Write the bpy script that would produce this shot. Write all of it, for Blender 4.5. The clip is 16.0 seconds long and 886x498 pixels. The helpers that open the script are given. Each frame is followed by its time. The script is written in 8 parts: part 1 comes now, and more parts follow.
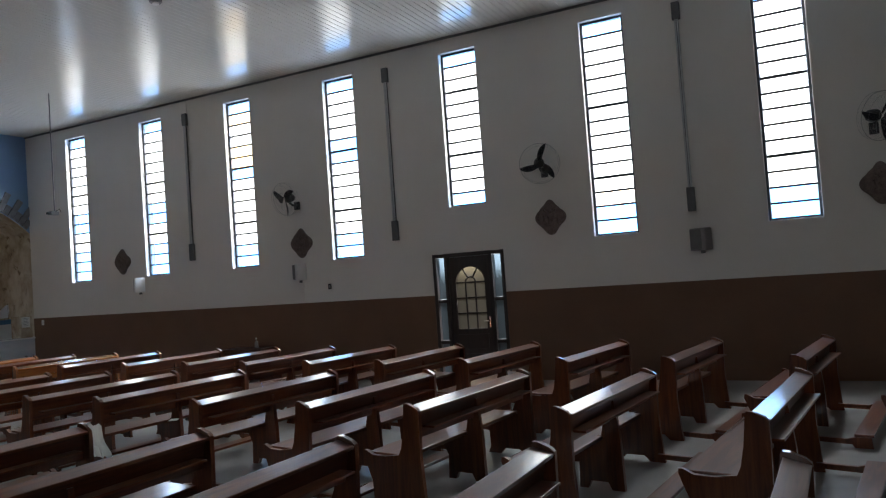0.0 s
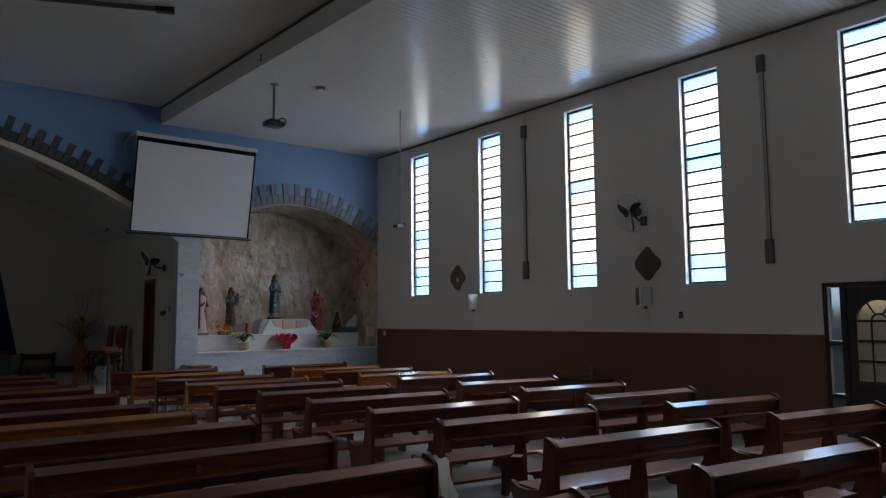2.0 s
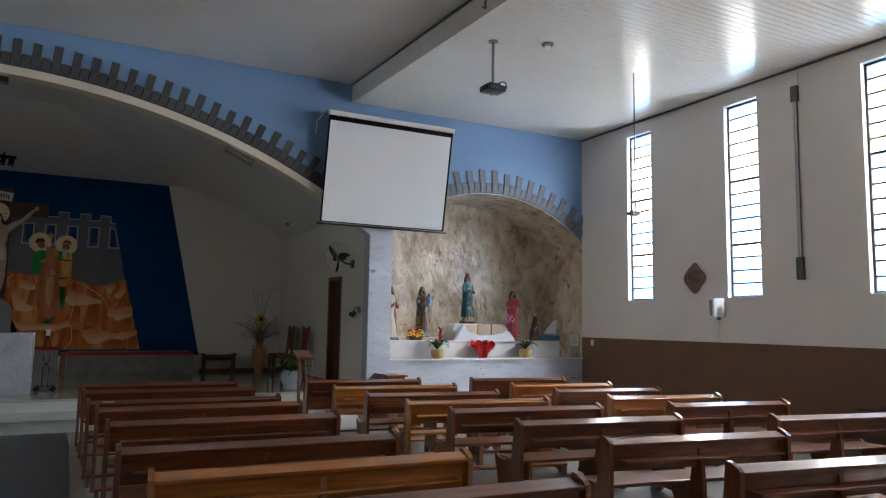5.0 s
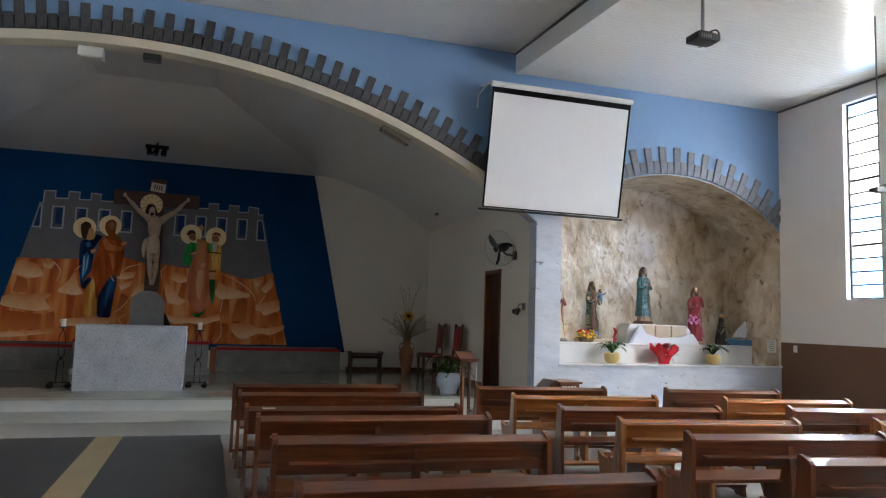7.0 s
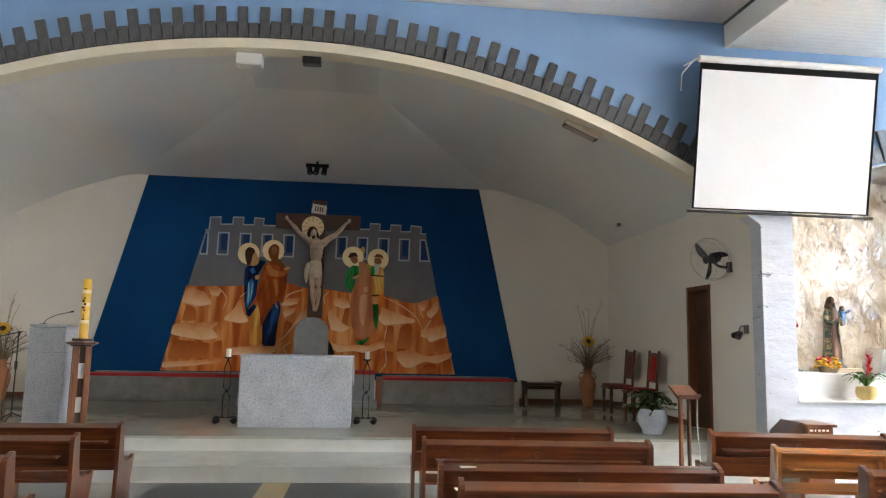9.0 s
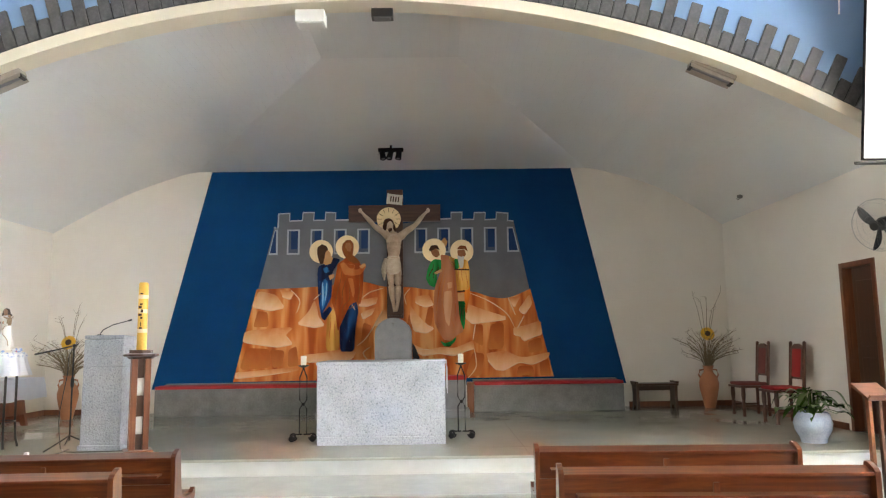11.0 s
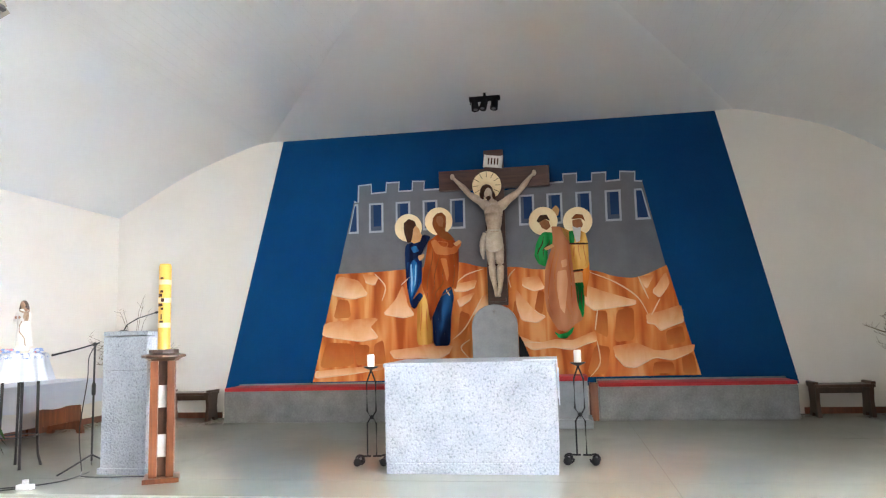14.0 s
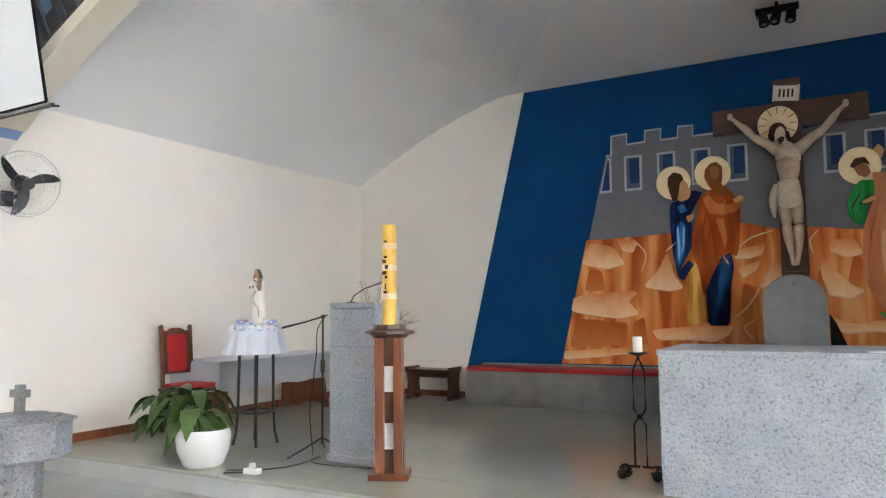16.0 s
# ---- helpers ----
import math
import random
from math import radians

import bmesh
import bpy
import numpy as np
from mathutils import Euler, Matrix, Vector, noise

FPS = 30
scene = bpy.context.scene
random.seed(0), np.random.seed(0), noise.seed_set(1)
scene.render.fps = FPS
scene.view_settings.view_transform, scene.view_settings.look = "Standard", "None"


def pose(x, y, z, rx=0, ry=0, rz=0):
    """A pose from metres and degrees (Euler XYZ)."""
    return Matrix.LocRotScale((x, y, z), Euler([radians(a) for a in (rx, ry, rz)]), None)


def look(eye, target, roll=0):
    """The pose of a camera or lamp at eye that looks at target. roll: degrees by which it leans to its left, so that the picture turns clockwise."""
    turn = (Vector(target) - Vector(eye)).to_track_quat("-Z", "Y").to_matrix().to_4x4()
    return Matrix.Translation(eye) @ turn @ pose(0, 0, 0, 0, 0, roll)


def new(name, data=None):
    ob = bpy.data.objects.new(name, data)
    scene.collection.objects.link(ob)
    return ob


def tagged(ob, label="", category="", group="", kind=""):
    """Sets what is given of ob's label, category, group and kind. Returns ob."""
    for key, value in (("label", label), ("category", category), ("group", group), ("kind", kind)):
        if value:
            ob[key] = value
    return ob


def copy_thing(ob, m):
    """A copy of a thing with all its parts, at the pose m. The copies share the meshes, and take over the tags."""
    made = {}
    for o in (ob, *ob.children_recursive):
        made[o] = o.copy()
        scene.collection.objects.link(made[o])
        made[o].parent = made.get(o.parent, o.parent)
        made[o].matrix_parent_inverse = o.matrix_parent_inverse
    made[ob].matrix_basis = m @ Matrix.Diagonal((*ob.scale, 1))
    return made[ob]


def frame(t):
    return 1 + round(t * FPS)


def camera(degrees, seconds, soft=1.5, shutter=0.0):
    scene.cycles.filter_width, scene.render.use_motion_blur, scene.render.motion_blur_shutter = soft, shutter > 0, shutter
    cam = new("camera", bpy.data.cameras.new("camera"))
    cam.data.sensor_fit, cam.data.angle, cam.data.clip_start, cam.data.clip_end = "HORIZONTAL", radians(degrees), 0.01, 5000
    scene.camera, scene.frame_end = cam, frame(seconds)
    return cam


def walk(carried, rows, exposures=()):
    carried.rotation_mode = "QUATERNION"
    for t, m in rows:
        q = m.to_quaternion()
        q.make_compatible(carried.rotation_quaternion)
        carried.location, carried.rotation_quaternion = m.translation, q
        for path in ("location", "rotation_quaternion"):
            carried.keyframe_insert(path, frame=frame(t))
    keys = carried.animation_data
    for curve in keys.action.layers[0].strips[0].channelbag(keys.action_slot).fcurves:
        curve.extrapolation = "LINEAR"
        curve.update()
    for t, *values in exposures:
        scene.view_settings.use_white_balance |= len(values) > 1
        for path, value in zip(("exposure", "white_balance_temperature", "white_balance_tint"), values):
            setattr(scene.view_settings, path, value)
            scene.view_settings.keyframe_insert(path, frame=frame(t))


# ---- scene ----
cam = camera(63.6, 16.0, soft=1.2)
PATH = [
    (0, (0.52, 0.498, 1.744), (-0.38, 2.282, 1.816), -4.1),
    (0.5, (0.24, 0.776, 1.737), (-0.939, 2.387, 1.853), -4.6),
    (1, (-0.076, 0.902, 1.751), (-1.311, 2.458, 1.977), -3.4),
    (1.5, (-0.439, 1.03, 1.765), (-1.853, 2.432, 1.948), -2.4),
    (2, (-0.797, 1.303, 1.673), (-2.352, 2.547, 1.863), -0.4),
    (2.5, (-1.198, 1.156, 1.749), (-2.753, 2.395, 1.966), 1.2),
    (3, (-1.595, 1.302, 1.682), (-3.333, 2.256, 1.944), -0.6),
    (5.5, (-3.999, 1.334, 1.643), (-5.777, 2.231, 1.82), 1.6),
    (6, (-4.439, 1.329, 1.63), (-6.294, 2.06, 1.791), 2.4),
    (6.5, (-4.781, 1.275, 1.638), (-6.618, 2.048, 1.804), 1.7),
    (7, (-5.179, 1.237, 1.62), (-7.073, 1.847, 1.817), 1.8),
    (7.5, (-5.607, 1.207, 1.619), (-7.518, 1.768, 1.8), 2.1),
    (8, (-6.039, 1.182, 1.632), (-7.959, 1.706, 1.824), 1.4),
    (8.5, (-6.45, 1.125, 1.655), (-8.409, 1.46, 1.88), 2.1),
    (11, (-8.4, 0.818, 1.616), (-10.383, 0.833, 1.871), -0.8),
    (11.5, (-8.815, 0.839, 1.646), (-10.809, 0.875, 1.801), 0.5),
    (12, (-9.251, 0.835, 1.619), (-11.243, 0.877, 1.783), -2.5),
    (12.5, (-9.632, 0.949, 1.651), (-11.623, 0.813, 1.772), -2.0),
    (13, (-9.994, 0.985, 1.66), (-11.985, 0.95, 1.847), -0.7),
    (13.5, (-10.364, 1.007, 1.633), (-12.351, 0.957, 1.858), -1.7),
    (14, (-10.745, 0.971, 1.648), (-12.705, 0.651, 1.88), -1.5),
    (14.5, (-11.045, 0.869, 1.665), (-12.965, 0.412, 1.99), -0.3),
    (15, (-11.339, 0.79, 1.647), (-13.214, 0.148, 1.912), -1.2),
    (15.5, (-11.736, 0.661, 1.66), (-13.493, -0.28, 1.82), -1.3),
    (16, (-12.125, 0.453, 1.659), (-13.87, -0.509, 1.833), -0.6),
]
walk(cam, [(t, look(eye, target, roll)) for t, eye, target, roll in PATH],
     exposures=[(0.0, -1.60, 6250, 10), (0.5, -2.45, 6250, 10), (1.5, -2.5, 6250, 10), (2.5, -1.95, 6300, 10), (3.0, -1.68, 6500, 10), (5.5, -0.55, 6500, 10), (7.0, -0.22, 6650, 10), (7.5, 0.11, 7000, 10), (8.0, 0.57, 7150, 10),
                (8.5, 0.70, 7200, 10), (11.0, 1.70, 7200, 10), (11.5, 2.10, 6800, 10), (12.0, 2.16, 6450, 10), (13.0, 2.21, 6450, 10), (13.5, 2.38, 6450, 10), (14.0, 2.20, 6500, 10), (14.5, 2.01, 6600, 10), (15.0, 1.86, 6700, 10), (15.5, 1.40, 6750, 10), (16.0, 1.33, 6750, 10)])

# ---- world, lights ----
world = bpy.data.worlds.new("world")
scene.world = world
world.use_nodes = True
wn = world.node_tree
sky = wn.nodes.new("ShaderNodeTexSky")
sky.sky_type, sky.sun_disc = "NISHITA", False
sky.sun_elevation, sky.sun_rotation = radians(52), radians(20)
wn.nodes["Background"].inputs["Strength"].default_value = 0.1
wn.links.new(sky.outputs["Color"], wn.nodes["Background"].inputs["Color"])

# plan, in metres: x runs from the altar wall to the entrance, y towards the window wall
NORTH, SOUTH, EAST, WEST, BACK = 11.137, -11.04, 8.0, -15.71, -21.76
AISLE_Z, NAVE_Z, STAGE_Z = 5.69, 6.03, 0.375
BEAM_N, BEAM_S, FLARE = 5.81, -5.71, 0.038
CH_N, CH_S = 6.22, -6.42
WIN_X = [-13.948 + 2.40 * i for i in range(7)]
WIN_W, WIN_B, WIN_T = 0.66, 2.157, 5.43


def day_lamp(name, place, aim, w, h, watts, colour=(0.94, 0.97, 1.0)):
    d = bpy.data.lights.new(name, "AREA")
    d.shape, d.size, d.size_y, d.energy, d.color = "RECTANGLE", w, h, watts, colour
    ob = new(name, d)
    ob.matrix_world = look(place, aim)
    return ob


# the south windows are unseen; their weaker lamps are added as fill
for side, watts in ((1, 1950.0), (-1, 300.0)):
    wall_y = NORTH if side > 0 else SOUTH
    # two more north lamps are added past the first window, for slanting light
    for wx in ([WIN_X[0] - 4.8, WIN_X[0] - 2.4] if side > 0 else []) + WIN_X:
        # open sky beyond each window, higher than it and tipped down towards it
        day_lamp("window_daylight", (wx, wall_y + side * 2.4, 4.5), (wx, wall_y + side * 1.0, 3.52), 2.42, 6.6, watts)
        if side > 0:
            # the brighter sky high above the eaves
            day_lamp("high_daylight", (wx, wall_y + 4.2, 8.9), (wx, wall_y, 3.8), 2.42, 3.2, 3200.0)
# weak fill from behind, through a doorway that is unseen and only assumed
day_lamp("unseen_doorway_fill", (EAST + 0.4, 0.05, 1.7), (0, 0.05, 1.2), 3.6, 3.3, 12.0, (1.0, 0.97, 0.93))

# ---- materials ----


def material(name, colour, rough=0.6, metal=0.0, spec=0.5):
    m = bpy.data.materials.new(name)
    m.use_nodes = True
    b = m.node_tree.nodes["Principled BSDF"]
    b.inputs["Base Color"].default_value = (*colour, 1)
    b.inputs["Roughness"].default_value = rough
    b.inputs["Metallic"].default_value = metal
    b.inputs["Specular IOR Level"].default_value = spec
    return m


def node(m, kind, **values):
    n = m.node_tree.nodes.new(kind)
    for k, v in values.items():
        n.inputs[k.replace("_", " ")].default_value = v
    return n


def link(m, a, ao, b, bi):
    m.node_tree.links.new(a.outputs[ao], b.inputs[bi])


def coords(m, scale=(1, 1, 1), kind="Object"):
    c = m.node_tree.nodes.new("ShaderNodeTexCoord")
    p = m.node_tree.nodes.new("ShaderNodeMapping")
    p.inputs["Scale"].default_value = scale
    link(m, c, kind, p, "Vector")
    return p


def ramp(m, stops):
    r = m.node_tree.nodes.new("ShaderNodeValToRGB")
    e = r.color_ramp.elements
    while len(e) < len(stops):
        e.new(0.5)
    for i, (p, c) in enumerate(stops):
        e[i].position = p
        e[i].color = (*c, 1) if len(c) == 3 else c
    return r


def bump(m, src, out, strength, dist=0.01, after=None):
    b = node(m, "ShaderNodeBump", Strength=strength, Distance=dist)
    link(m, src, out, b, "Height")
    if after:
        link(m, after, "Normal", b, "Normal")
    link(m, b, "Normal", m.node_tree.nodes["Principled BSDF"], "Normal")
    return b


def mottled(name, c1, c2, scale=3.0, fine=60.0, rough=0.6, relief=0.15, dist=0.004, spec=0.5, stretch=(1, 1, 1), spread=(0.3, 0.7), rough2=None):
    """Two tones mixed by broad and fine noise, with fine relief."""
    m = material(name, c1, rough, 0, spec)
    p = coords(m, stretch)
    n1 = node(m, "ShaderNodeTexNoise", Scale=scale, Detail=6.0, Roughness=0.6)
    n2 = node(m, "ShaderNodeTexNoise", Scale=fine, Detail=4.0, Roughness=0.6)
    link(m, p, "Vector", n1, "Vector")
    link(m, p, "Vector", n2, "Vector")
    mx = m.node_tree.nodes.new("ShaderNodeMix")
    mx.inputs["Factor"].default_value = 0.4
    link(m, n1, "Fac", mx, "A")
    link(m, n2, "Fac", mx, "B")
    r = ramp(m, [(spread[0], c1), (spread[1], c2)])
    link(m, mx, "Result", r, "Fac")
    b = m.node_tree.nodes["Principled BSDF"]
    link(m, r, "Color", b, "Base Color")
    if rough2 is not None:
        q = node(m, "ShaderNodeMapRange", To_Min=rough, To_Max=rough2)
        link(m, n1, "Fac", q, "Value")
        link(m, q, "Result", b, "Roughness")
    bump(m, n2, "Fac", relief, dist)
    return m


def wooden(name, c1, c2, axis=1, rough=0.25, spec=0.5, coat=0.0):
    """Varnished wood with grain along an axis of the thing."""
    m = material(name, c1, rough, 0, spec)
    s = [14, 14, 14]
    s[axis] = 0.9
    p = coords(m, tuple(s))
    o = m.node_tree.nodes.new("ShaderNodeObjectInfo")
    add = m.node_tree.nodes.new("ShaderNodeVectorMath")
    add.operation = "ADD"
    sc = m.node_tree.nodes.new("ShaderNodeMath")
    sc.operation = "MULTIPLY"
    sc.inputs[1].default_value = 37.0
    link(m, o, "Random", sc, 0)
    link(m, p, "Vector", add, 0)
    link(m, sc, "Value", add, 1)
    n1 = node(m, "ShaderNodeTexNoise", Scale=1.3, Detail=8.0, Roughness=0.62, Distortion=1.2)
    link(m, add, "Vector", n1, "Vector")
    n2 = node(m, "ShaderNodeTexNoise", Scale=0.14, Detail=3.0)
    link(m, add, "Vector", n2, "Vector")
    mx = m.node_tree.nodes.new("ShaderNodeMix")
    mx.inputs["Factor"].default_value = 0.45
    link(m, n1, "Fac", mx, "A")
    link(m, n2, "Fac", mx, "B")
    dark = tuple(v * 0.68 for v in c1)
    r = ramp(m, [(0.3, dark), (0.45, c1), (0.66, c2)])
    link(m, mx, "Result", r, "Fac")
    b = m.node_tree.nodes["Principled BSDF"]
    link(m, r, "Color", b, "Base Color")
    q = node(m, "ShaderNodeMapRange", To_Min=rough * 0.7, To_Max=rough * 1.6)
    link(m, n2, "Fac", q, "Value")
    link(m, q, "Result", b, "Roughness")
    b.inputs["Coat Weight"].default_value = coat
    b.inputs["Coat Roughness"].default_value = 0.11
    b.inputs["Coat IOR"].default_value = 1.5
    bump(m, n1, "Fac", 0.12, 0.003)
    return m


WHITE_WALL = mottled("cream_wall_paint", (0.72, 0.69, 0.65), (0.79, 0.76, 0.72), 1.2, 90, 0.62, 0.12, 0.003)
CHANCEL_WALL = mottled("warm_cream_wall_paint", (0.73, 0.685, 0.625), (0.79, 0.745, 0.685), 1.2, 90, 0.62, 0.12, 0.003)
BLUE_WALL = mottled("sky_blue_wall_paint", (0.185, 0.325, 0.56), (0.22, 0.37, 0.61), 1.0, 80, 0.6, 0.12, 0.003)
BROWN_WALL = mottled("brown_textured_wall_paint", (0.132, 0.067, 0.037), (0.17, 0.088, 0.049), 2.0, 120, 0.7, 0.35, 0.006)
CREAM_BAND = mottled("cream_arch_plaster", (0.68, 0.62, 0.50), (0.74, 0.68, 0.56), 2, 60, 0.6, 0.2)
CEIL_WHITE = mottled("white_pvc_slats", (0.74, 0.74, 0.71), (0.79, 0.79, 0.76), 0.6, 40, 0.16, 0.03, 0.002, 0.55)
CHANCEL_CEIL = mottled("pale_grey_slat_ceiling", (0.755, 0.765, 0.765), (0.81, 0.82, 0.82), 0.7, 50, 0.2, 0.06, 0.002)
FLOOR = mottled("pale_grey_granilite_floor", (0.25, 0.25, 0.245), (0.37, 0.365, 0.35), 1.1, 220, 0.10, 0.02, 0.001, 0.6, rough2=0.2)
STAGE_FLOOR = mottled("polished_greenish_granilite", (0.33, 0.34, 0.29), (0.43, 0.43, 0.37), 0.8, 260, 0.10, 0.015, 0.001, 0.5, rough2=0.2)
JOINT = mottled("pale_floor_joint", (0.24, 0.245, 0.20), (0.30, 0.305, 0.26), 6, 90, 0.25, 0.05)
STEP_MARBLE = mottled("pale_step_marble", (0.44, 0.455, 0.44), (0.61, 0.615, 0.595), 2.2, 120, 0.22, 0.03, 0.001, 0.5)
MAT_GREY = mottled("grey_aisle_runner", (0.075, 0.08, 0.09), (0.105, 0.11, 0.12), 1.5, 300, 0.45, 0.3, 0.003)
MAT_TAN = mottled("tan_runner_stripe", (0.48, 0.36, 0.20), (0.58, 0.45, 0.27), 3.0, 300, 0.5, 0.3, 0.003)
SLATE = mottled("dark_slate_stone", (0.035, 0.036, 0.040), (0.115, 0.115, 0.12), 7, 40, 0.65, 0.6, 0.01)
PALE_SLATE = mottled("pale_slate_stone", (0.125, 0.14, 0.17), (0.265, 0.285, 0.325), 6, 40, 0.65, 0.5, 0.01)


def hammered(name, c1, c2, pit_scale, pit_tone, relief):
    """Granite dressed with a bush hammer: a grey grain with small dark pits."""
    m = material(name, c1, 0.6)
    p = coords(m)
    broad = node(m, "ShaderNodeTexNoise", Scale=3.0, Detail=5.0, Roughness=0.65)
    grain = node(m, "ShaderNodeTexNoise", Scale=70.0, Detail=2.0, Roughness=0.6)
    pit = node(m, "ShaderNodeTexNoise", Scale=pit_scale, Detail=2.0, Roughness=0.5)
    for n in (broad, grain, pit):
        link(m, p, "Vector", n, "Vector")
    mx = m.node_tree.nodes.new("ShaderNodeMix")
    mx.inputs["Factor"].default_value = 0.5
    link(m, broad, "Fac", mx, "A")
    link(m, grain, "Fac", mx, "B")
    tone = ramp(m, [(0.36, c1), (0.62, c2)])
    link(m, mx, "Result", tone, "Fac")
    hole = ramp(m, [(0.30, (pit_tone, pit_tone, pit_tone)), (0.40, (0.9, 0.9, 0.9)), (0.52, (1, 1, 1))])
    link(m, pit, "Fac", hole, "Fac")
    both = m.node_tree.nodes.new("ShaderNodeMix")
    both.data_type, both.blend_type = "RGBA", "MULTIPLY"
    both.inputs["Factor"].default_value = 1.0
    m.node_tree.links.new(tone.outputs["Color"], both.inputs[6])
    m.node_tree.links.new(hole.outputs["Color"], both.inputs[7])
    m.node_tree.links.new(both.outputs[2], m.node_tree.nodes["Principled BSDF"].inputs["Base Color"])
    bump(m, pit, "Fac", relief, 0.02)
    return m


GRANITE = hammered("bush_hammered_grey_granite", (0.32, 0.345, 0.39), (0.48, 0.50, 0.55), 48.0, 0.6, 0.45)
DARK_GRANITE = mottled("grey_bench_granite", (0.115, 0.115, 0.11), (0.255, 0.255, 0.245), 4, 40, 0.5, 0.5, 0.01)
CHAIR_STONE = mottled("smooth_grey_stone", (0.17, 0.175, 0.185), (0.26, 0.265, 0.275), 5, 70, 0.5, 0.2, 0.005)
MORTAR = mottled("dark_joint_mortar", (0.015, 0.015, 0.017), (0.03, 0.03, 0.033), 8, 60, 0.9, 0.3)
FONT_GRANITE = hammered("speckled_grey_granite", (0.20, 0.205, 0.22), (0.40, 0.405, 0.43), 34.0, 0.5, 0.7)
PEW_WOOD = wooden("dark_varnished_pew_wood", (0.080, 0.0185, 0.0053), (0.198, 0.055, 0.0125), 1, 0.28, 0.3, 0.95)
PEW_PANEL = wooden("dark_varnished_pew_end", (0.080, 0.0195, 0.0056), (0.185, 0.052, 0.0125), 2, 0.28, 0.3, 0.9)
PALE_PANEL = wooden("honey_varnished_pew_end", (0.23, 0.085, 0.022), (0.36, 0.15, 0.04), 2, 0.24, 0.5, 1.0)
STAND_WOOD = wooden("dull_red_brown_wood", (0.10, 0.034, 0.015), (0.16, 0.056, 0.025), 1, 0.5)
PEW_PALE = wooden("honey_varnished_pew_wood", (0.25, 0.083, 0.018), (0.42, 0.165, 0.038), 1, 0.24, 0.4, 0.75)
DOOR_WOOD = wooden("blackened_door_wood", (0.022, 0.014, 0.012), (0.042, 0.026, 0.022), 2, 0.35)
DARK_WOOD = wooden("dark_stained_wood", (0.06, 0.026, 0.014), (0.10, 0.042, 0.02), 2, 0.3)
RED_WOOD = wooden("reddish_stained_wood", (0.135, 0.043, 0.017), (0.25, 0.085, 0.031), 2, 0.28, 0.5, 0.2)
CROSS_WOOD = wooden("dark_cross_wood", (0.055, 0.022, 0.014), (0.10, 0.042, 0.026), 1, 0.45)
MATT_BLACK = material("matt_black_cloth", (0.008, 0.008, 0.009), 0.95, 0, 0.1)
IRON = material("black_wrought_iron", (0.012, 0.012, 0.013), 0.45, 0.6)
FRAME_PAINT = mottled("dark_blue_grey_frame_paint", (0.014, 0.02, 0.032), (0.024, 0.034, 0.05), 8, 80, 0.45, 0.1)
BLACK = material("black_plastic", (0.018, 0.018, 0.019), 0.33)
GREY_PLASTIC = material("grey_plastic", (0.20, 0.20, 0.21), 0.4)
DULL_GREY = mottled("dull_grey_metal", (0.10, 0.10, 0.105), (0.15, 0.15, 0.155), 6, 60, 0.45, 0.1)
WHITE_PLASTIC = material("white_plastic", (0.75, 0.75, 0.74), 0.35)
CHROME = material("chrome", (0.7, 0.7, 0.7), 0.15, 1.0)
SCREEN_WHITE = mottled("matt_projection_fabric", (0.80, 0.82, 0.84), (0.84, 0.86, 0.88), 0.8, 200, 0.8, 0.05, 0.001)
LINEN = mottled("white_linen", (0.66, 0.69, 0.78), (0.76, 0.78, 0.84), 6, 200, 0.85, 0.3, 0.002)
RED_CLOTH = mottled("red_upholstery", (0.31, 0.009, 0.011), (0.43, 0.015, 0.016), 6, 200, 0.75, 0.3, 0.002)
CANDLE_YELLOW = mottled("yellow_beeswax", (0.66, 0.36, 0.045), (0.76, 0.455, 0.07), 9, 70, 0.45, 0.05)
CANDLE_WHITE = material("white_wax", (0.82, 0.80, 0.74), 0.5)
GOLD = mottled("matt_gold_leaf", (0.62, 0.42, 0.16), (0.82, 0.60, 0.28), 8, 60, 0.42, 0.3, 0.004)
TERRACOTTA = mottled("terracotta", (0.34, 0.125, 0.055), (0.45, 0.185, 0.085), 6, 60, 0.6, 0.3)
LEAF = mottled("green_leaf", (0.032, 0.085, 0.016), (0.11, 0.20, 0.05), 9, 60, 0.25, 0.2)
LEAF_PALE = mottled("pale_green_leaf", (0.085, 0.18, 0.045), (0.22, 0.33, 0.13), 9, 60, 0.28, 0.2)
CHAIR_WOOD = wooden("dark_red_chair_wood", (0.075, 0.024, 0.011), (0.145, 0.047, 0.02), 2, 0.28, 0.5, 0.2)
DRY_STEM = mottled("dry_stems", (0.12, 0.085, 0.045), (0.22, 0.16, 0.09), 20, 90, 0.8, 0.2)
PETAL_YELLOW = material("yellow_petals", (0.75, 0.42, 0.03), 0.6)
PETAL_RED = mottled("red_petals", (0.55, 0.01, 0.02), (0.75, 0.03, 0.05), 12, 80, 0.55, 0.2)
PETAL_DARK = material("dark_flower_centre", (0.06, 0.03, 0.015), 0.8)
CERAMIC = mottled("white_glazed_ceramic", (0.70, 0.70, 0.70), (0.78, 0.78, 0.77), 3, 50, 0.2, 0.03)
CERAMIC_BLUE = mottled("pale_blue_glazed_ceramic", (0.30, 0.36, 0.48), (0.55, 0.60, 0.68), 6, 50, 0.25, 0.05)
BRASS_POT = mottled("golden_foil_pot", (0.42, 0.29, 0.09), (0.74, 0.56, 0.26), 22, 90, 0.32, 0.6)
MARBLE_WHITE = mottled("white_marble", (0.66, 0.67, 0.68), (0.78, 0.78, 0.78), 2.5, 60, 0.25, 0.03)
TOMB_BEIGE = mottled("beige_marble_panel", (0.46, 0.36, 0.26), (0.60, 0.50, 0.40), 5, 60, 0.4, 0.1)
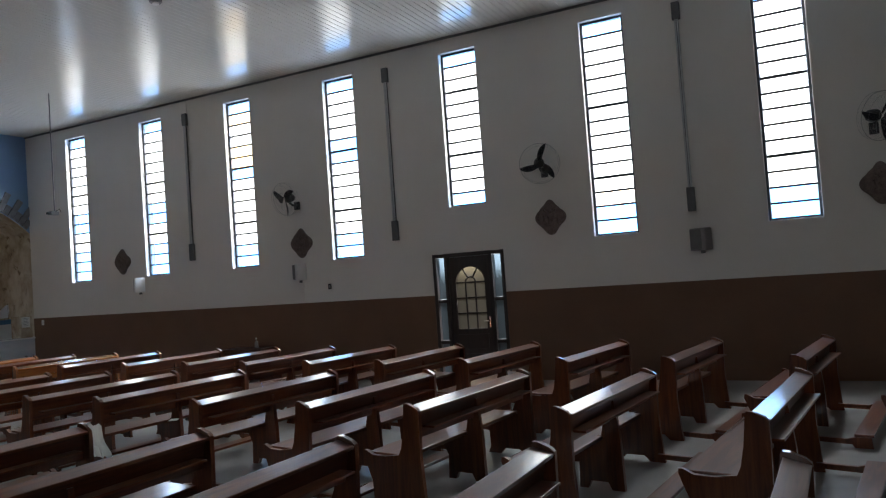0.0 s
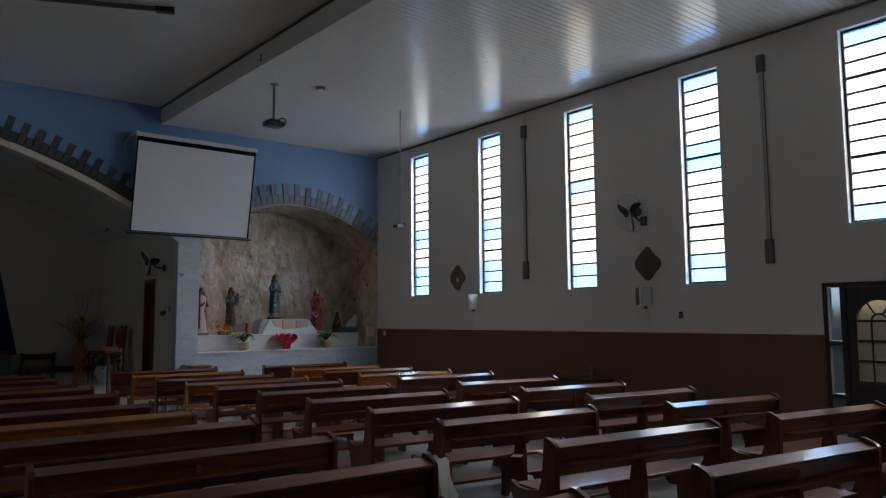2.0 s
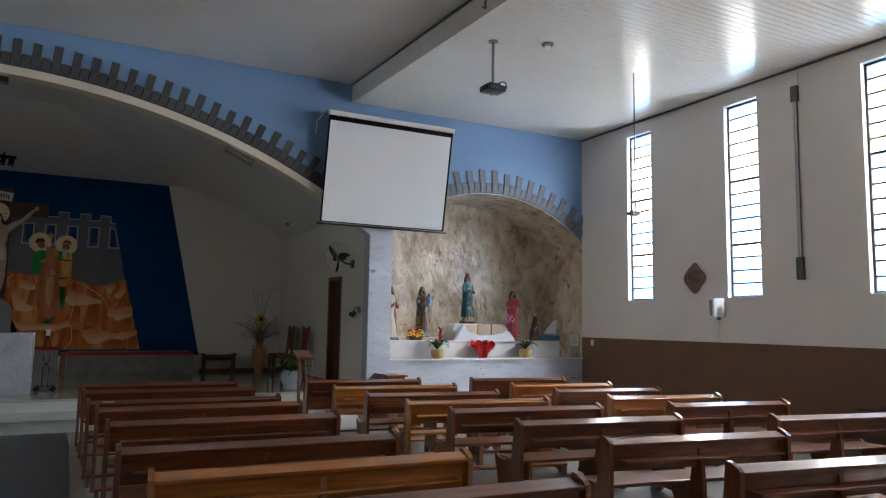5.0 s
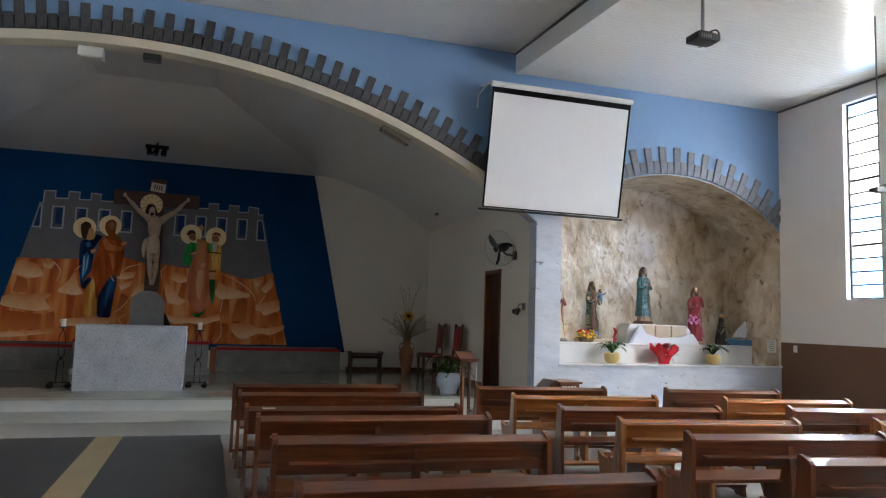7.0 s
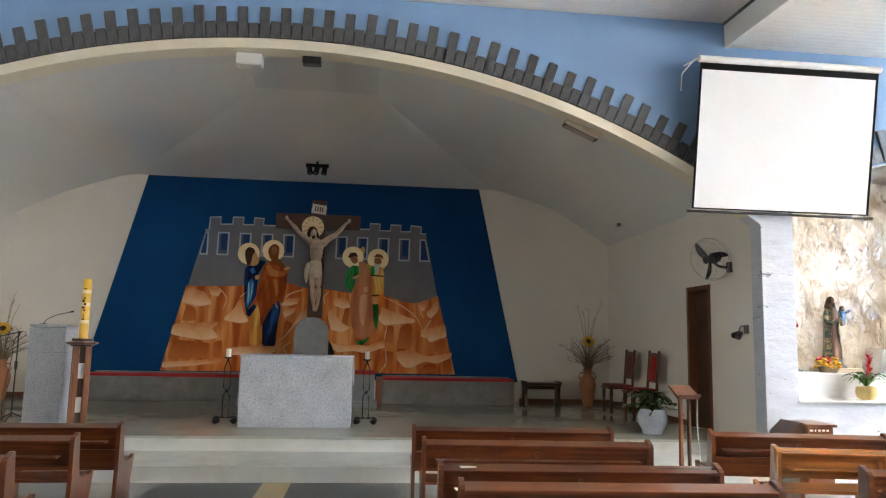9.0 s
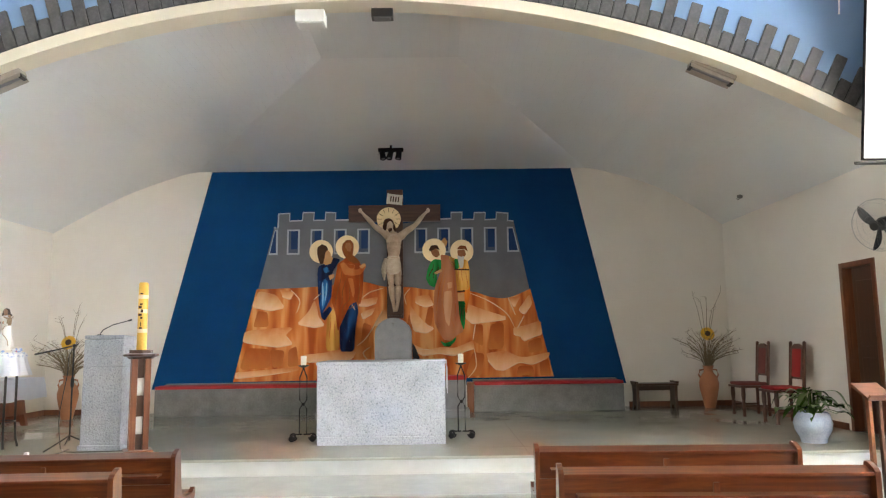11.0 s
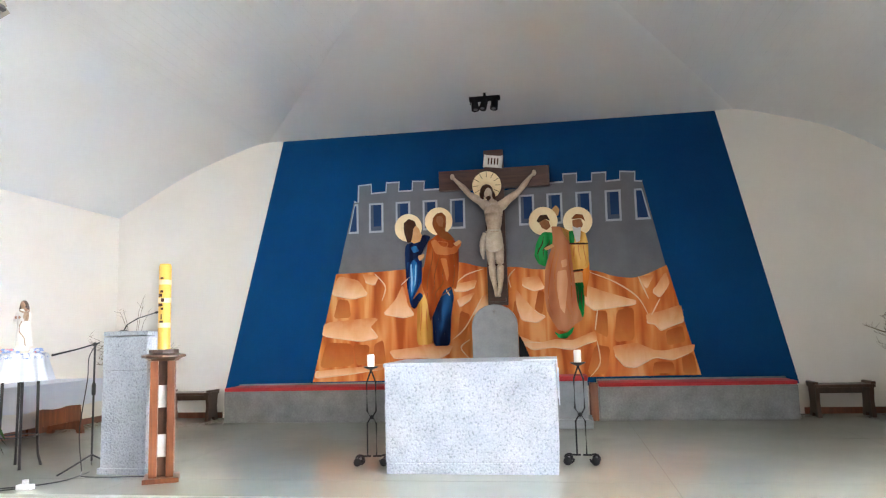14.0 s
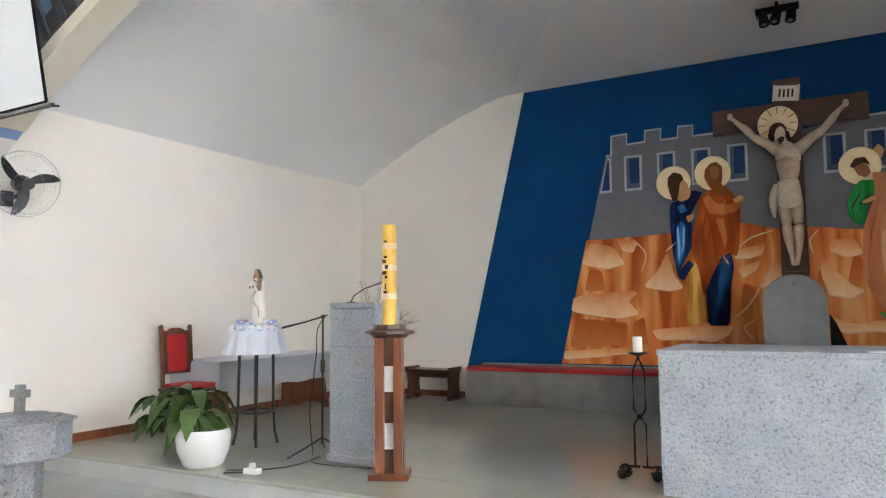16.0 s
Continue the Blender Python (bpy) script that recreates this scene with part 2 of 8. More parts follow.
PAPER = material("white_paper", (0.78, 0.77, 0.73), 0.8)


def stone_plaster():
    """Mottled tan plaster thrown on in lumps, paler on its ridges, with shade coloured brown into its pits, under a
    thin glaze.
    """
    m = material("mottled_tan_stone_plaster", (0.5, 0.4, 0.3), 0.45)
    p = coords(m, (1.0, 1.0, 0.75))
    broad = node(m, "ShaderNodeTexNoise", Scale=1.1, Detail=3.0, Roughness=0.55, Distortion=0.4)
    lump = node(m, "ShaderNodeTexNoise", Scale=2.9, Detail=4.0, Roughness=0.58, Distortion=0.5)
    pit = node(m, "ShaderNodeTexNoise", Scale=6.5, Detail=3.0, Roughness=0.55, Distortion=0.7)
    for n in (broad, lump, pit):
        link(m, p, "Vector", n, "Vector")
    m1 = m.node_tree.nodes.new("ShaderNodeMix")
    m1.inputs["Factor"].default_value = 0.55
    link(m, broad, "Fac", m1, "A")
    link(m, lump, "Fac", m1, "B")
    r = ramp(m, [(0.36, (0.34, 0.245, 0.15)), (0.44, (0.49, 0.385, 0.265)), (0.52, (0.62, 0.525, 0.40)), (0.60, (0.76, 0.69, 0.58))])
    link(m, m1, "Result", r, "Fac")
    # the pits' shade is put into the colour, from the noise that dents them
    hole = ramp(m, [(0.30, (0.42, 0.34, 0.26)), (0.40, (0.93, 0.92, 0.90)), (0.60, (1, 1, 1))])
    link(m, pit, "Fac", hole, "Fac")
    both = m.node_tree.nodes.new("ShaderNodeMix")
    both.data_type, both.blend_type = "RGBA", "MULTIPLY"
    both.inputs["Factor"].default_value = 1.0
    m.node_tree.links.new(r.outputs["Color"], both.inputs[6])
    m.node_tree.links.new(hole.outputs["Color"], both.inputs[7])
    bs = m.node_tree.nodes["Principled BSDF"]
    m.node_tree.links.new(both.outputs[2], bs.inputs["Base Color"])
    bs.inputs["Coat Weight"].default_value = 1.0
    bs.inputs["Coat Roughness"].default_value = 0.10
    bs.inputs["Coat IOR"].default_value = 1.7
    b1 = bump(m, lump, "Fac", 0.4, 0.06)
    bump(m, pit, "Fac", 0.5, 0.035, b1)
    return m


NICHE_STONE = stone_plaster()


def roughcast():
    """Blue-white plaster with raised trowel drags and a few dark nicks."""
    m = material("grey_white_roughcast", (0.5, 0.53, 0.6), 0.6)
    p = coords(m, (1, 1, 2.6))
    broad = node(m, "ShaderNodeTexNoise", Scale=1.3, Detail=5.0, Roughness=0.6)
    drag = node(m, "ShaderNodeTexNoise", Scale=3.8, Detail=4.0, Roughness=0.55, Distortion=0.4)
    grit = node(m, "ShaderNodeTexNoise", Scale=26.0, Detail=3.0, Roughness=0.6)
    for n in (broad, drag, grit):
        link(m, p, "Vector", n, "Vector")
    tone = ramp(m, [(0.35, (0.45, 0.49, 0.565)), (0.5, (0.52, 0.555, 0.62)), (0.65, (0.58, 0.61, 0.67))])
    link(m, broad, "Fac", tone, "Fac")
    nick = ramp(m, [(0.295, (0.36, 0.36, 0.38)), (0.335, (1, 1, 1))])
    link(m, drag, "Fac", nick, "Fac")
    both = m.node_tree.nodes.new("ShaderNodeMix")
    both.data_type, both.blend_type = "RGBA", "MULTIPLY"
    both.inputs["Factor"].default_value = 1.0
    m.node_tree.links.new(tone.outputs["Color"], both.inputs[6])
    m.node_tree.links.new(nick.outputs["Color"], both.inputs[7])
    m.node_tree.links.new(both.outputs[2], m.node_tree.nodes["Principled BSDF"].inputs["Base Color"])
    step = ramp(m, [(0.27, (0, 0, 0)), (0.345, (0.7, 0.7, 0.7)), (0.75, (1, 1, 1))])
    link(m, drag, "Fac", step, "Fac")
    b1 = bump(m, step, "Color", 0.55, 0.025)
    bump(m, grit, "Fac", 0.25, 0.008, b1)
    return m


ROUGHCAST = roughcast()


def glass(name, colour, rough):
    m = material(name, colour, rough)
    m.node_tree.nodes["Principled BSDF"].inputs["Transmission Weight"].default_value = 1.0
    m.node_tree.nodes["Principled BSDF"].inputs["IOR"].default_value = 1.1
    return m


PANE = glass("frosted_window_glass", (1.0, 0.97, 0.90), 0.25)
PANE_BLUE = glass("blue_window_glass", (0.26, 0.54, 1.0), 0.25)
PANE_BEIGE = glass("clear_glass_with_beige_view", (0.34, 0.31, 0.26), 0.25)
PANE_AMBER = glass("amber_window_glass", (1.0, 0.76, 0.45), 0.25)
PANE_DOOR = glass("cream_ribbed_door_glass", (0.048, 0.038, 0.023), 0.45)
PANE_SIDE = glass("smoky_blue_sidelight_glass", (0.045, 0.06, 0.07), 0.45)

# ---- building helpers ----


def thing(name, label="", category="", group="", kind="", at=(0, 0, 0), turn=0.0):
    ob = new(name)
    ob.empty_display_size = 0.1
    ob.matrix_world = pose(*at, 0, 0, turn)
    return tagged(ob, label, category, group, kind)


def mesh(name, bm, mats, smooth=False):
    me = bpy.data.meshes.new(name)
    bmesh.ops.recalc_face_normals(bm, faces=bm.faces[:])
    bm.to_mesh(me)
    bm.free()
    for m in mats if isinstance(mats, (list, tuple)) else [mats]:
        me.materials.append(m)
    if smooth:
        for f in me.polygons:
            f.use_smooth = True
        me.set_sharp_from_angle(angle=radians(38))
    return me


def part(name, bm, mats, parent, label="", smooth=False):
    """Links a bmesh as one mesh object under a thing or a part."""
    ob = new(name, mesh(name, bm, mats, smooth))
    if parent:
        ob.parent = parent
    return tagged(ob, label)


def solid(name, bm, mats, label="", category="", group="", kind="", smooth=False):
    """A thing that is one mesh."""
    return tagged(part(name, bm, mats, None, "", smooth), label, category, group, kind)


def box(bm, c, s, bevel=0.0, m=None, mat=0):
    r = bmesh.ops.create_cube(bm, size=1.0, matrix=(m or Matrix()) @ Matrix.Translation(c) @ Matrix.Diagonal((*s, 1)))
    faces = {f for v in r["verts"] for f in v.link_faces}
    for f in faces:
        f.material_index = mat
    if bevel:
        es = list({e for f in faces for e in f.edges})
        bmesh.ops.bevel(bm, geom=es, offset=bevel, segments=2, affect="EDGES", profile=0.6)
    return bm


def span(bm, x0, x1, y0, y1, z0, z1, bevel=0.0, mat=0):
    return box(bm, ((x0 + x1) / 2, (y0 + y1) / 2, (z0 + z1) / 2), (abs(x1 - x0), abs(y1 - y0), abs(z1 - z0)), bevel, None, mat)


def rod(bm, a, b, r0, r1=None, n=10, mat=0):
    a, b = Vector(a), Vector(b)
    r1 = r0 if r1 is None else r1
    m = Matrix.Translation((a + b) / 2) @ (b - a).to_track_quat("Z", "Y").to_matrix().to_4x4()
    r = bmesh.ops.create_cone(bm, cap_ends=True, segments=n, radius1=r0, radius2=max(r1, 0.0002), depth=(b - a).length, matrix=m)
    for f in {f for v in r["verts"] for f in v.link_faces}:
        f.material_index = mat
    return bm


def ball(bm, c, r, seg=12, scale=(1, 1, 1), mat=0, turn=None):
    m = Matrix.Translation(c) @ (turn or Matrix()) @ Matrix.Diagonal((*scale, 1))
    q = bmesh.ops.create_uvsphere(bm, u_segments=seg, v_segments=max(6, seg * 2 // 3), radius=r, matrix=m)
    for f in {f for v in q["verts"] for f in v.link_faces}:
        f.material_index = mat
    return bm


def lathe(bm, profile, c=(0, 0, 0), n=24, mat=0, squash=(1, 1), wave=None):
    """A turned shape from (radius, height) pairs. wave: (folds, depth) ruffles it towards its foot."""
    rings = []
    top = max(z for _, z in profile)
    low = min(z for _, z in profile)
    for r, z in profile:
        ring = []
        for i in range(n):
            a = 2 * math.pi * i / n
            rr = r
            if wave:
                rr = r * (1 + wave[1] * math.sin(wave[0] * a) * (top - z) / max(top - low, 1e-4))
            ring.append(bm.verts.new((c[0] + rr * math.cos(a) * squash[0], c[1] + rr * math.sin(a) * squash[1], c[2] + z)))
        rings.append(ring)
    for p, q in zip(rings, rings[1:]):
        for i in range(n):
            f = bm.faces.new((p[i], p[(i + 1) % n], q[(i + 1) % n], q[i]))
            f.material_index = mat
    for ring in (rings[0], rings[-1]):
        f = bm.faces.new(ring)
        f.material_index = mat
    return bm


def prism(bm, pts, axis, d0, d1, mat=0):
    """A flat outline drawn out along an axis: x takes (y, z), y takes (x, z), z takes (x, y)."""
    def at(p, d):
        return {"x": (d, p[0], p[1]), "y": (p[0], d, p[1]), "z": (p[0], p[1], d)}[axis]
    a = [bm.verts.new(at(p, d0)) for p in pts]
    b = [bm.verts.new(at(p, d1)) for p in pts]
    fs = [bm.faces.new(a), bm.faces.new(b)]
    n = len(pts)
    fs += [bm.faces.new((a[i], a[(i + 1) % n], b[(i + 1) % n], b[i])) for i in range(n)]
    for f in fs:
        f.material_index = mat
    return bm


def tube(bm, pts, r, n=8, mat=0):
    """A round bar along a line of points, jointed with balls of its own width."""
    pts = [Vector(p) for p in pts]
    radii = r if isinstance(r, (list, tuple)) else [r] * len(pts)
    rings = []
    for i, p in enumerate(pts):
        d = (pts[min(i + 1, len(pts) - 1)] - pts[max(i - 1, 0)]).normalized()
        q = d.to_track_quat("Z", "Y")
        rings.append([bm.verts.new(p + q @ Vector((radii[i] * math.cos(2 * math.pi * k / n), radii[i] * math.sin(2 * math.pi * k / n), 0))) for k in range(n)])
    for p, q in zip(rings, rings[1:]):
        for k in range(n):
            f = bm.faces.new((p[k], p[(k + 1) % n], q[(k + 1) % n], q[k]))
            f.material_index = mat
    for ring in (rings[0], rings[-1]):
        f = bm.faces.new(ring)
        f.material_index = mat
    return bm


def smooth_line(pts, n=5):
    """Catmull-Rom points along an open line."""
    out = []
    for i in range(len(pts) - 1):
        p0, p1, p2, p3 = (Vector(pts[max(min(j, len(pts) - 1), 0)]) for j in (i - 1, i, i + 1, i + 2))
        for k in range(n):
            t = k / n
            out.append(tuple(0.5 * ((2 * p1) + (p2 - p0) * t + (2 * p0 - 5 * p1 + 4 * p2 - p3) * t * t + (3 * p1 - p0 - 3 * p2 + p3) * t ** 3)))
    return out + [tuple(pts[-1])]


def rounded(pts, times=2, cut=0.17):
    """A closed outline with its corners cut, a little rounder each time."""
    for _ in range(times):
        out = []
        for p, q in zip(pts, list(pts[1:]) + [pts[0]]):
            out.append(tuple(a + (b - a) * cut for a, b in zip(p, q)))
            out.append(tuple(a + (b - a) * (1 - cut) for a, b in zip(p, q)))
        pts = out
    return list(pts)


def B():
    return bmesh.new()


def holed_wall(bm, x0, x1, z0, z1, y0, y1, holes):
    """A wall along x with rectangular openings (xa, xb, za, zb)."""
    cuts = sorted({x0, x1, *[h[0] for h in holes], *[h[1] for h in holes]})
    for a, b in zip(cuts, cuts[1:]):
        mid, z = (a + b) / 2, z0
        for h in sorted([h for h in holes if h[0] < mid < h[1]], key=lambda h: h[2]):
            if h[2] > z:
                span(bm, a, b, y0, y1, z, h[2])
            z = h[3]
        if z < z1:
            span(bm, a, b, y0, y1, z, z1)
    bmesh.ops.remove_doubles(bm, verts=bm.verts[:], dist=0.0005)
    return bm

# ---- the large structure ----
span(bm := B(), -15.36, EAST + 0.3, SOUTH - 0.25, NORTH + 0.25, -0.15, 0.0)
solid("floor", bm, FLOOR, "pale grey polished granilite floor of the nave", "floor", kind="structure")

span(bm := B(), -15.30, EAST - 0.5, -1.16, 1.48, 0.0, 0.006, 0.002)
runner = thing("aisle_runner", "dark grey vinyl aisle runner with a tan centre stripe", "runner")
part("runner_mat", bm, MAT_GREY, runner)
span(bm := B(), -15.29, EAST - 0.5, -0.03, 0.28, 0.006, 0.010, 0.001)
part("stripe", bm, MAT_TAN, runner, "tan centre stripe")

# dais with one deep step
span(bm := B(), BACK - 0.3, -16.40, CH_S - 0.2, CH_N + 0.45, -0.15, STAGE_Z - 0.03)
stage = thing("stage", "raised chancel floor of polished greenish granilite with pale steps", "stage", kind="structure")
part("stage_base", bm, STEP_MARBLE, stage)
span(bm := B(), BACK - 0.3, -16.36, CH_S - 0.2, CH_N + 0.45, STAGE_Z - 0.03, STAGE_Z, 0.006)
part("stage_top", bm, STAGE_FLOOR, stage)
for x in (-19.4, -17.0):
    part("floor_joint", span(B(), x - 0.0025, x + 0.0025, CH_S, CH_N, STAGE_Z - 0.002, STAGE_Z + 0.0012), JOINT, stage)
for y in (-5.4, -3.0, 1.8, 4.2):
    part("floor_joint", span(B(), BACK, -16.37, y - 0.0025, y + 0.0025, STAGE_Z - 0.002, STAGE_Z + 0.001), JOINT, stage)
span(bm := B(), -16.40, -15.36, CH_S, CH_N, -0.15, 0.16)
part("step", bm, STEP_MARBLE, stage)
span(bm := B(), -16.40, -15.335, CH_S, CH_N, 0.16, 0.188, 0.006)
part("step_tread", bm, STEP_MARBLE, stage)

# window wall
DOOR_X0, DOOR_X1, DOOR_T = -5.06, -3.77, 2.09
holes = [(x - WIN_W / 2, x + WIN_W / 2, 2.85 if i == 4 else WIN_B, WIN_T) for i, x in enumerate(WIN_X)]
holes.append((DOOR_X0, DOOR_X1, -0.1, DOOR_T))
bm = holed_wall(B(), WEST - 1.8, EAST, -0.1, 6.3, NORTH, NORTH + 0.25, holes)
solid("wall_north", bm, WHITE_WALL, "cream painted wall with tall narrow windows", "wall", kind="structure")
bm = holed_wall(B(), WEST + 0.002, EAST, 0, 1.405, NORTH - 0.008, NORTH - 0.001, [(DOOR_X0 - 0.002, DOOR_X1 + 0.002, -0.1, 1.5)])
solid("wainscot", bm, BROWN_WALL, "brown textured paint dado along the window wall", "dado", kind="structure")
span(bm := B(), WEST, EAST, NORTH - 0.03, NORTH - 0.001, AISLE_Z - 0.035, AISLE_Z - 0.002)
solid("trim", bm, DULL_GREY, "thin dark ceiling edge trim along the window wall", "trim", kind="structure")

# unseen closing walls; their windows and doorway are assumed
bm = holed_wall(B(), WEST - 0.3, EAST, -0.1, 6.3, SOUTH - 0.25, SOUTH, [(x - WIN_W / 2, x + WIN_W / 2, WIN_B, WIN_T) for x in WIN_X])
solid("wall_south", bm, WHITE_WALL, "plain cream wall with assumed matching window openings", "wall", kind="structure")
bm = B()
for a, b, c, d in ((SOUTH - 0.25, -1.85, -0.1, 6.3), (1.95, NORTH + 0.25, -0.1, 6.3), (-1.85, 1.95, 3.4, 6.3)):
    span(bm, EAST, EAST + 0.25, a, b, c, d)
solid("wall_east", bm, WHITE_WALL, "plain cream closing wall with an assumed wide doorway", "wall", kind="structure")

# arch wall: a segmental arch over the chancel and a smaller one over the niche
ARC_Y, ARC_Z, ARC_R = -0.03, 5.27, 10.7
NIC_Y, NIC_Z, NIC_R = 8.90, 4.28, 3.3
NIC0 = 6.67


def arch_z(y, oy=ARC_Y, oz=ARC_Z, r=ARC_R):
    return oz - r + math.sqrt(r * r - (y - oy) ** 2)


def arch_point(d, a, oy=ARC_Y, oz=ARC_Z, r=ARC_R):
    """A point at the angle a from the crown, d outside the arch's lower edge."""
    return oy + (r + d) * math.sin(a), oz - r + (r + d) * math.cos(a)


bm = B()
ys = [CH_S + 0.2 + (CH_N - 0.4 - CH_S) * i / 60 for i in range(61)]
prism(bm, [(y, arch_z(y)) for y in ys] + [(CH_N - 0.2, 6.3), (CH_S + 0.2, 6.3)], "x", WEST - 0.26, WEST)
ys = [NIC0 + (NORTH - NIC0) * i / 30 for i in range(31)]
prism(bm, [(y, arch_z(y, NIC_Y, NIC_Z, NIC_R)) for y in ys] + [(NORTH, 6.3), (NIC0, 6.3)], "x", WEST - 0.26, WEST)
span(bm, WEST - 0.26, WEST, CH_N - 0.2, NIC0, 3.98, 6.3)
span(bm, WEST - 0.26, WEST, SOUTH, CH_S + 0.2, 4.75, 6.3)
solid("wall_arch", bm, BLUE_WALL, "sky blue wall above the stone-edged arches", "wall", kind="structure")
span(bm := B(), WEST - 0.26, WEST, SOUTH, CH_S, -0.1, 4.75)
prism(bm, [(CH_S, arch_z(CH_S)), (CH_S + 0.1, arch_z(CH_S + 0.1)), (CH_S + 0.2, arch_z(CH_S + 0.2)), (CH_S + 0.2, 4.75), (CH_S, 4.75)], "x", WEST - 0.26, WEST)
solid("wall_arch_south", bm, WHITE_WALL, "plain cream wall beside the chancel", "wall", kind="structure")

# cream edge of the big arch
bm = B()
n, a0, a1 = 60, -0.605, 0.605
for d0, d1, x0, x1 in ((-0.004, 0.125, WEST - 0.27, WEST + 0.012),):
    low = [arch_point(d0, a0 + (a1 - a0) * i / n) for i in range(n + 1)]
    high = [arch_point(d1, a0 + (a1 - a0) * i / n) for i in range(n + 1)]
    prism(bm, low + high[::-1], "x", x0, x1)
solid("trim_arch", bm, CREAM_BAND, "cream plaster edge of the chancel arch", "trim", kind="structure")

# chancel shell
bm = B()
prof = [(CH_S, 3.72), (-5.18, 4.39), (-4.1, 4.80), (-3.46, 4.87), (3.38, 4.87), (4.05, 4.80), (5.10, 4.45), (CH_N, 3.74)]
prism(bm, [(CH_S - 0.25, -0.1), (CH_N + 0.25, -0.1), (CH_N + 0.25, 5.4), (CH_S - 0.25, 5.4)], "x", BACK - 0.25, BACK)
solid("wall_west", bm, CHANCEL_WALL, "cream painted rear wall of the chancel", "wall", kind="structure")
CD0, CD1, CDT = -17.93, -17.15, 2.57
bm = holed_wall(B(), BACK, WEST - 0.26, -0.1, 4.6, CH_N, CH_N + 0.2, [(CD0, CD1, STAGE_Z, CDT)])
solid("wall_chancel_north", bm, CHANCEL_WALL, "cream side wall of the chancel with a narrow door", "wall", kind="structure")
span(bm := B(), BACK, WEST - 0.26, CH_S - 0.2, CH_S, -0.1, 4.6)
solid("wall_chancel_south", bm, CHANCEL_WALL, "cream side wall of the chancel", "wall", kind="structure")
bm = B()
span(bm, BACK, CD0 - 0.08, CH_N - 0.02, CH_N - 0.001, STAGE_Z, STAGE_Z + 0.09)
span(bm, BACK, WEST - 0.3, CH_S + 0.001, CH_S + 0.02, STAGE_Z, STAGE_Z + 0.09)
span(bm, BACK + 0.001, BACK + 0.02, 4.3, CH_N - 0.02, STAGE_Z, STAGE_Z + 0.09)
span(bm, BACK + 0.001, BACK + 0.02, CH_S + 0.02, -4.5, STAGE_Z, STAGE_Z + 0.09)
solid("baseboard", bm, RED_WOOD, "brown skirting board round the chancel", "skirting", kind="structure")

# ceilings: grooved slats


def beam_y(x, side=1):
    """The fascia between nave and aisle draws outwards towards the entrance."""
    return (BEAM_N if side > 0 else BEAM_S) + side * FLARE * (x - WEST)


def slat_ceiling(name, x0, x1, edges, z, mat, label, pitch=0.1):
    """Grooved slats across the place, between two edges that may change along x."""
    bm = B()
    n = int((x1 - x0) / pitch)
    p = (x1 - x0) / n
    for i in range(n):
        a = x0 + i * p
        prof = [(a + 0.004, z + 0.008), (a + 0.008, z), (a + p - 0.004, z), (a + p, z + 0.006), (a + p + 0.004, z + 0.008)]
        rows = [[bm.verts.new((px, edge(px), pz)) for px, pz in prof] for edge in edges]
        for k in range(4):
            bm.faces.new((rows[0][k], rows[0][k + 1], rows[1][k + 1], rows[1][k]))
    bmesh.ops.remove_doubles(bm, verts=bm.verts[:], dist=0.0005)
    low, high = edges
    prism(bm, [(x0, low(x0)), (x1, low(x1)), (x1, high(x1)), (x0, high(x0))], "z", z + 0.03, z + 0.10)
    return solid(name, bm, mat, label, "ceiling", kind="structure")


def beam_strip(name, x0, x1, side, d0, d1, z0, z1, mat, label, category):
    """A band along the fascia, from d0 to d1 outside its nave face."""
    pts = [(x, beam_y(x, side) + side * d) for x, d in ((x0, d0), (x1, d0), (x1, d1), (x0, d1))]
    solid(name, prism(B(), pts, "z", z0, z1), mat, label, category, kind="structure")


slat_ceiling("ceiling_nave", WEST, EAST, (lambda x: beam_y(x, -1), beam_y), NAVE_Z, CEIL_WHITE, "white slatted plastic ceiling over the nave")
slat_ceiling("ceiling_aisle_north", WEST, EAST, (beam_y, lambda x: NORTH), AISLE_Z, CEIL_WHITE, "lower white slatted ceiling over the side aisle")
slat_ceiling("ceiling_aisle_south", WEST, EAST, (lambda x: SOUTH, lambda x: beam_y(x, -1)), AISLE_Z, CEIL_WHITE, "lower white slatted ceiling over the side aisle")
for nm, side in (("wall_beam_north", 1), ("wall_beam_south", -1)):
    beam_strip(nm, WEST, EAST, side, -0.02, 0.06, AISLE_Z - 0.01, NAVE_Z + 0.1, CEIL_WHITE, "white fascia where the ceiling steps down", "fascia")
beam_strip("trim_fascia", WEST, EAST, 1, -0.05, -0.021, NAVE_Z - 0.03, NAVE_Z - 0.003, DULL_GREY, "thin dark line at the top of the fascia", "trim")

# chancel vault: a slatted barrel behind the arch, cut at the rear by one sloping hip
HIP_X, HIP_Z = -17.65, 5.42
LOW_S = ((CH_S - 0.02, 3.715), (-5.18, 4.39), (-4.1, 4.79), (-3.72, 4.87))
LOW_N = ((3.66, 4.87), (4.05, 4.79), (5.10, 4.44), (CH_N + 0.02, 3.725))


def hip_x(z):
    return max(BACK - 0.01, BACK + (HIP_X - BACK) * (z - 4.87) / (HIP_Z - 4.87))


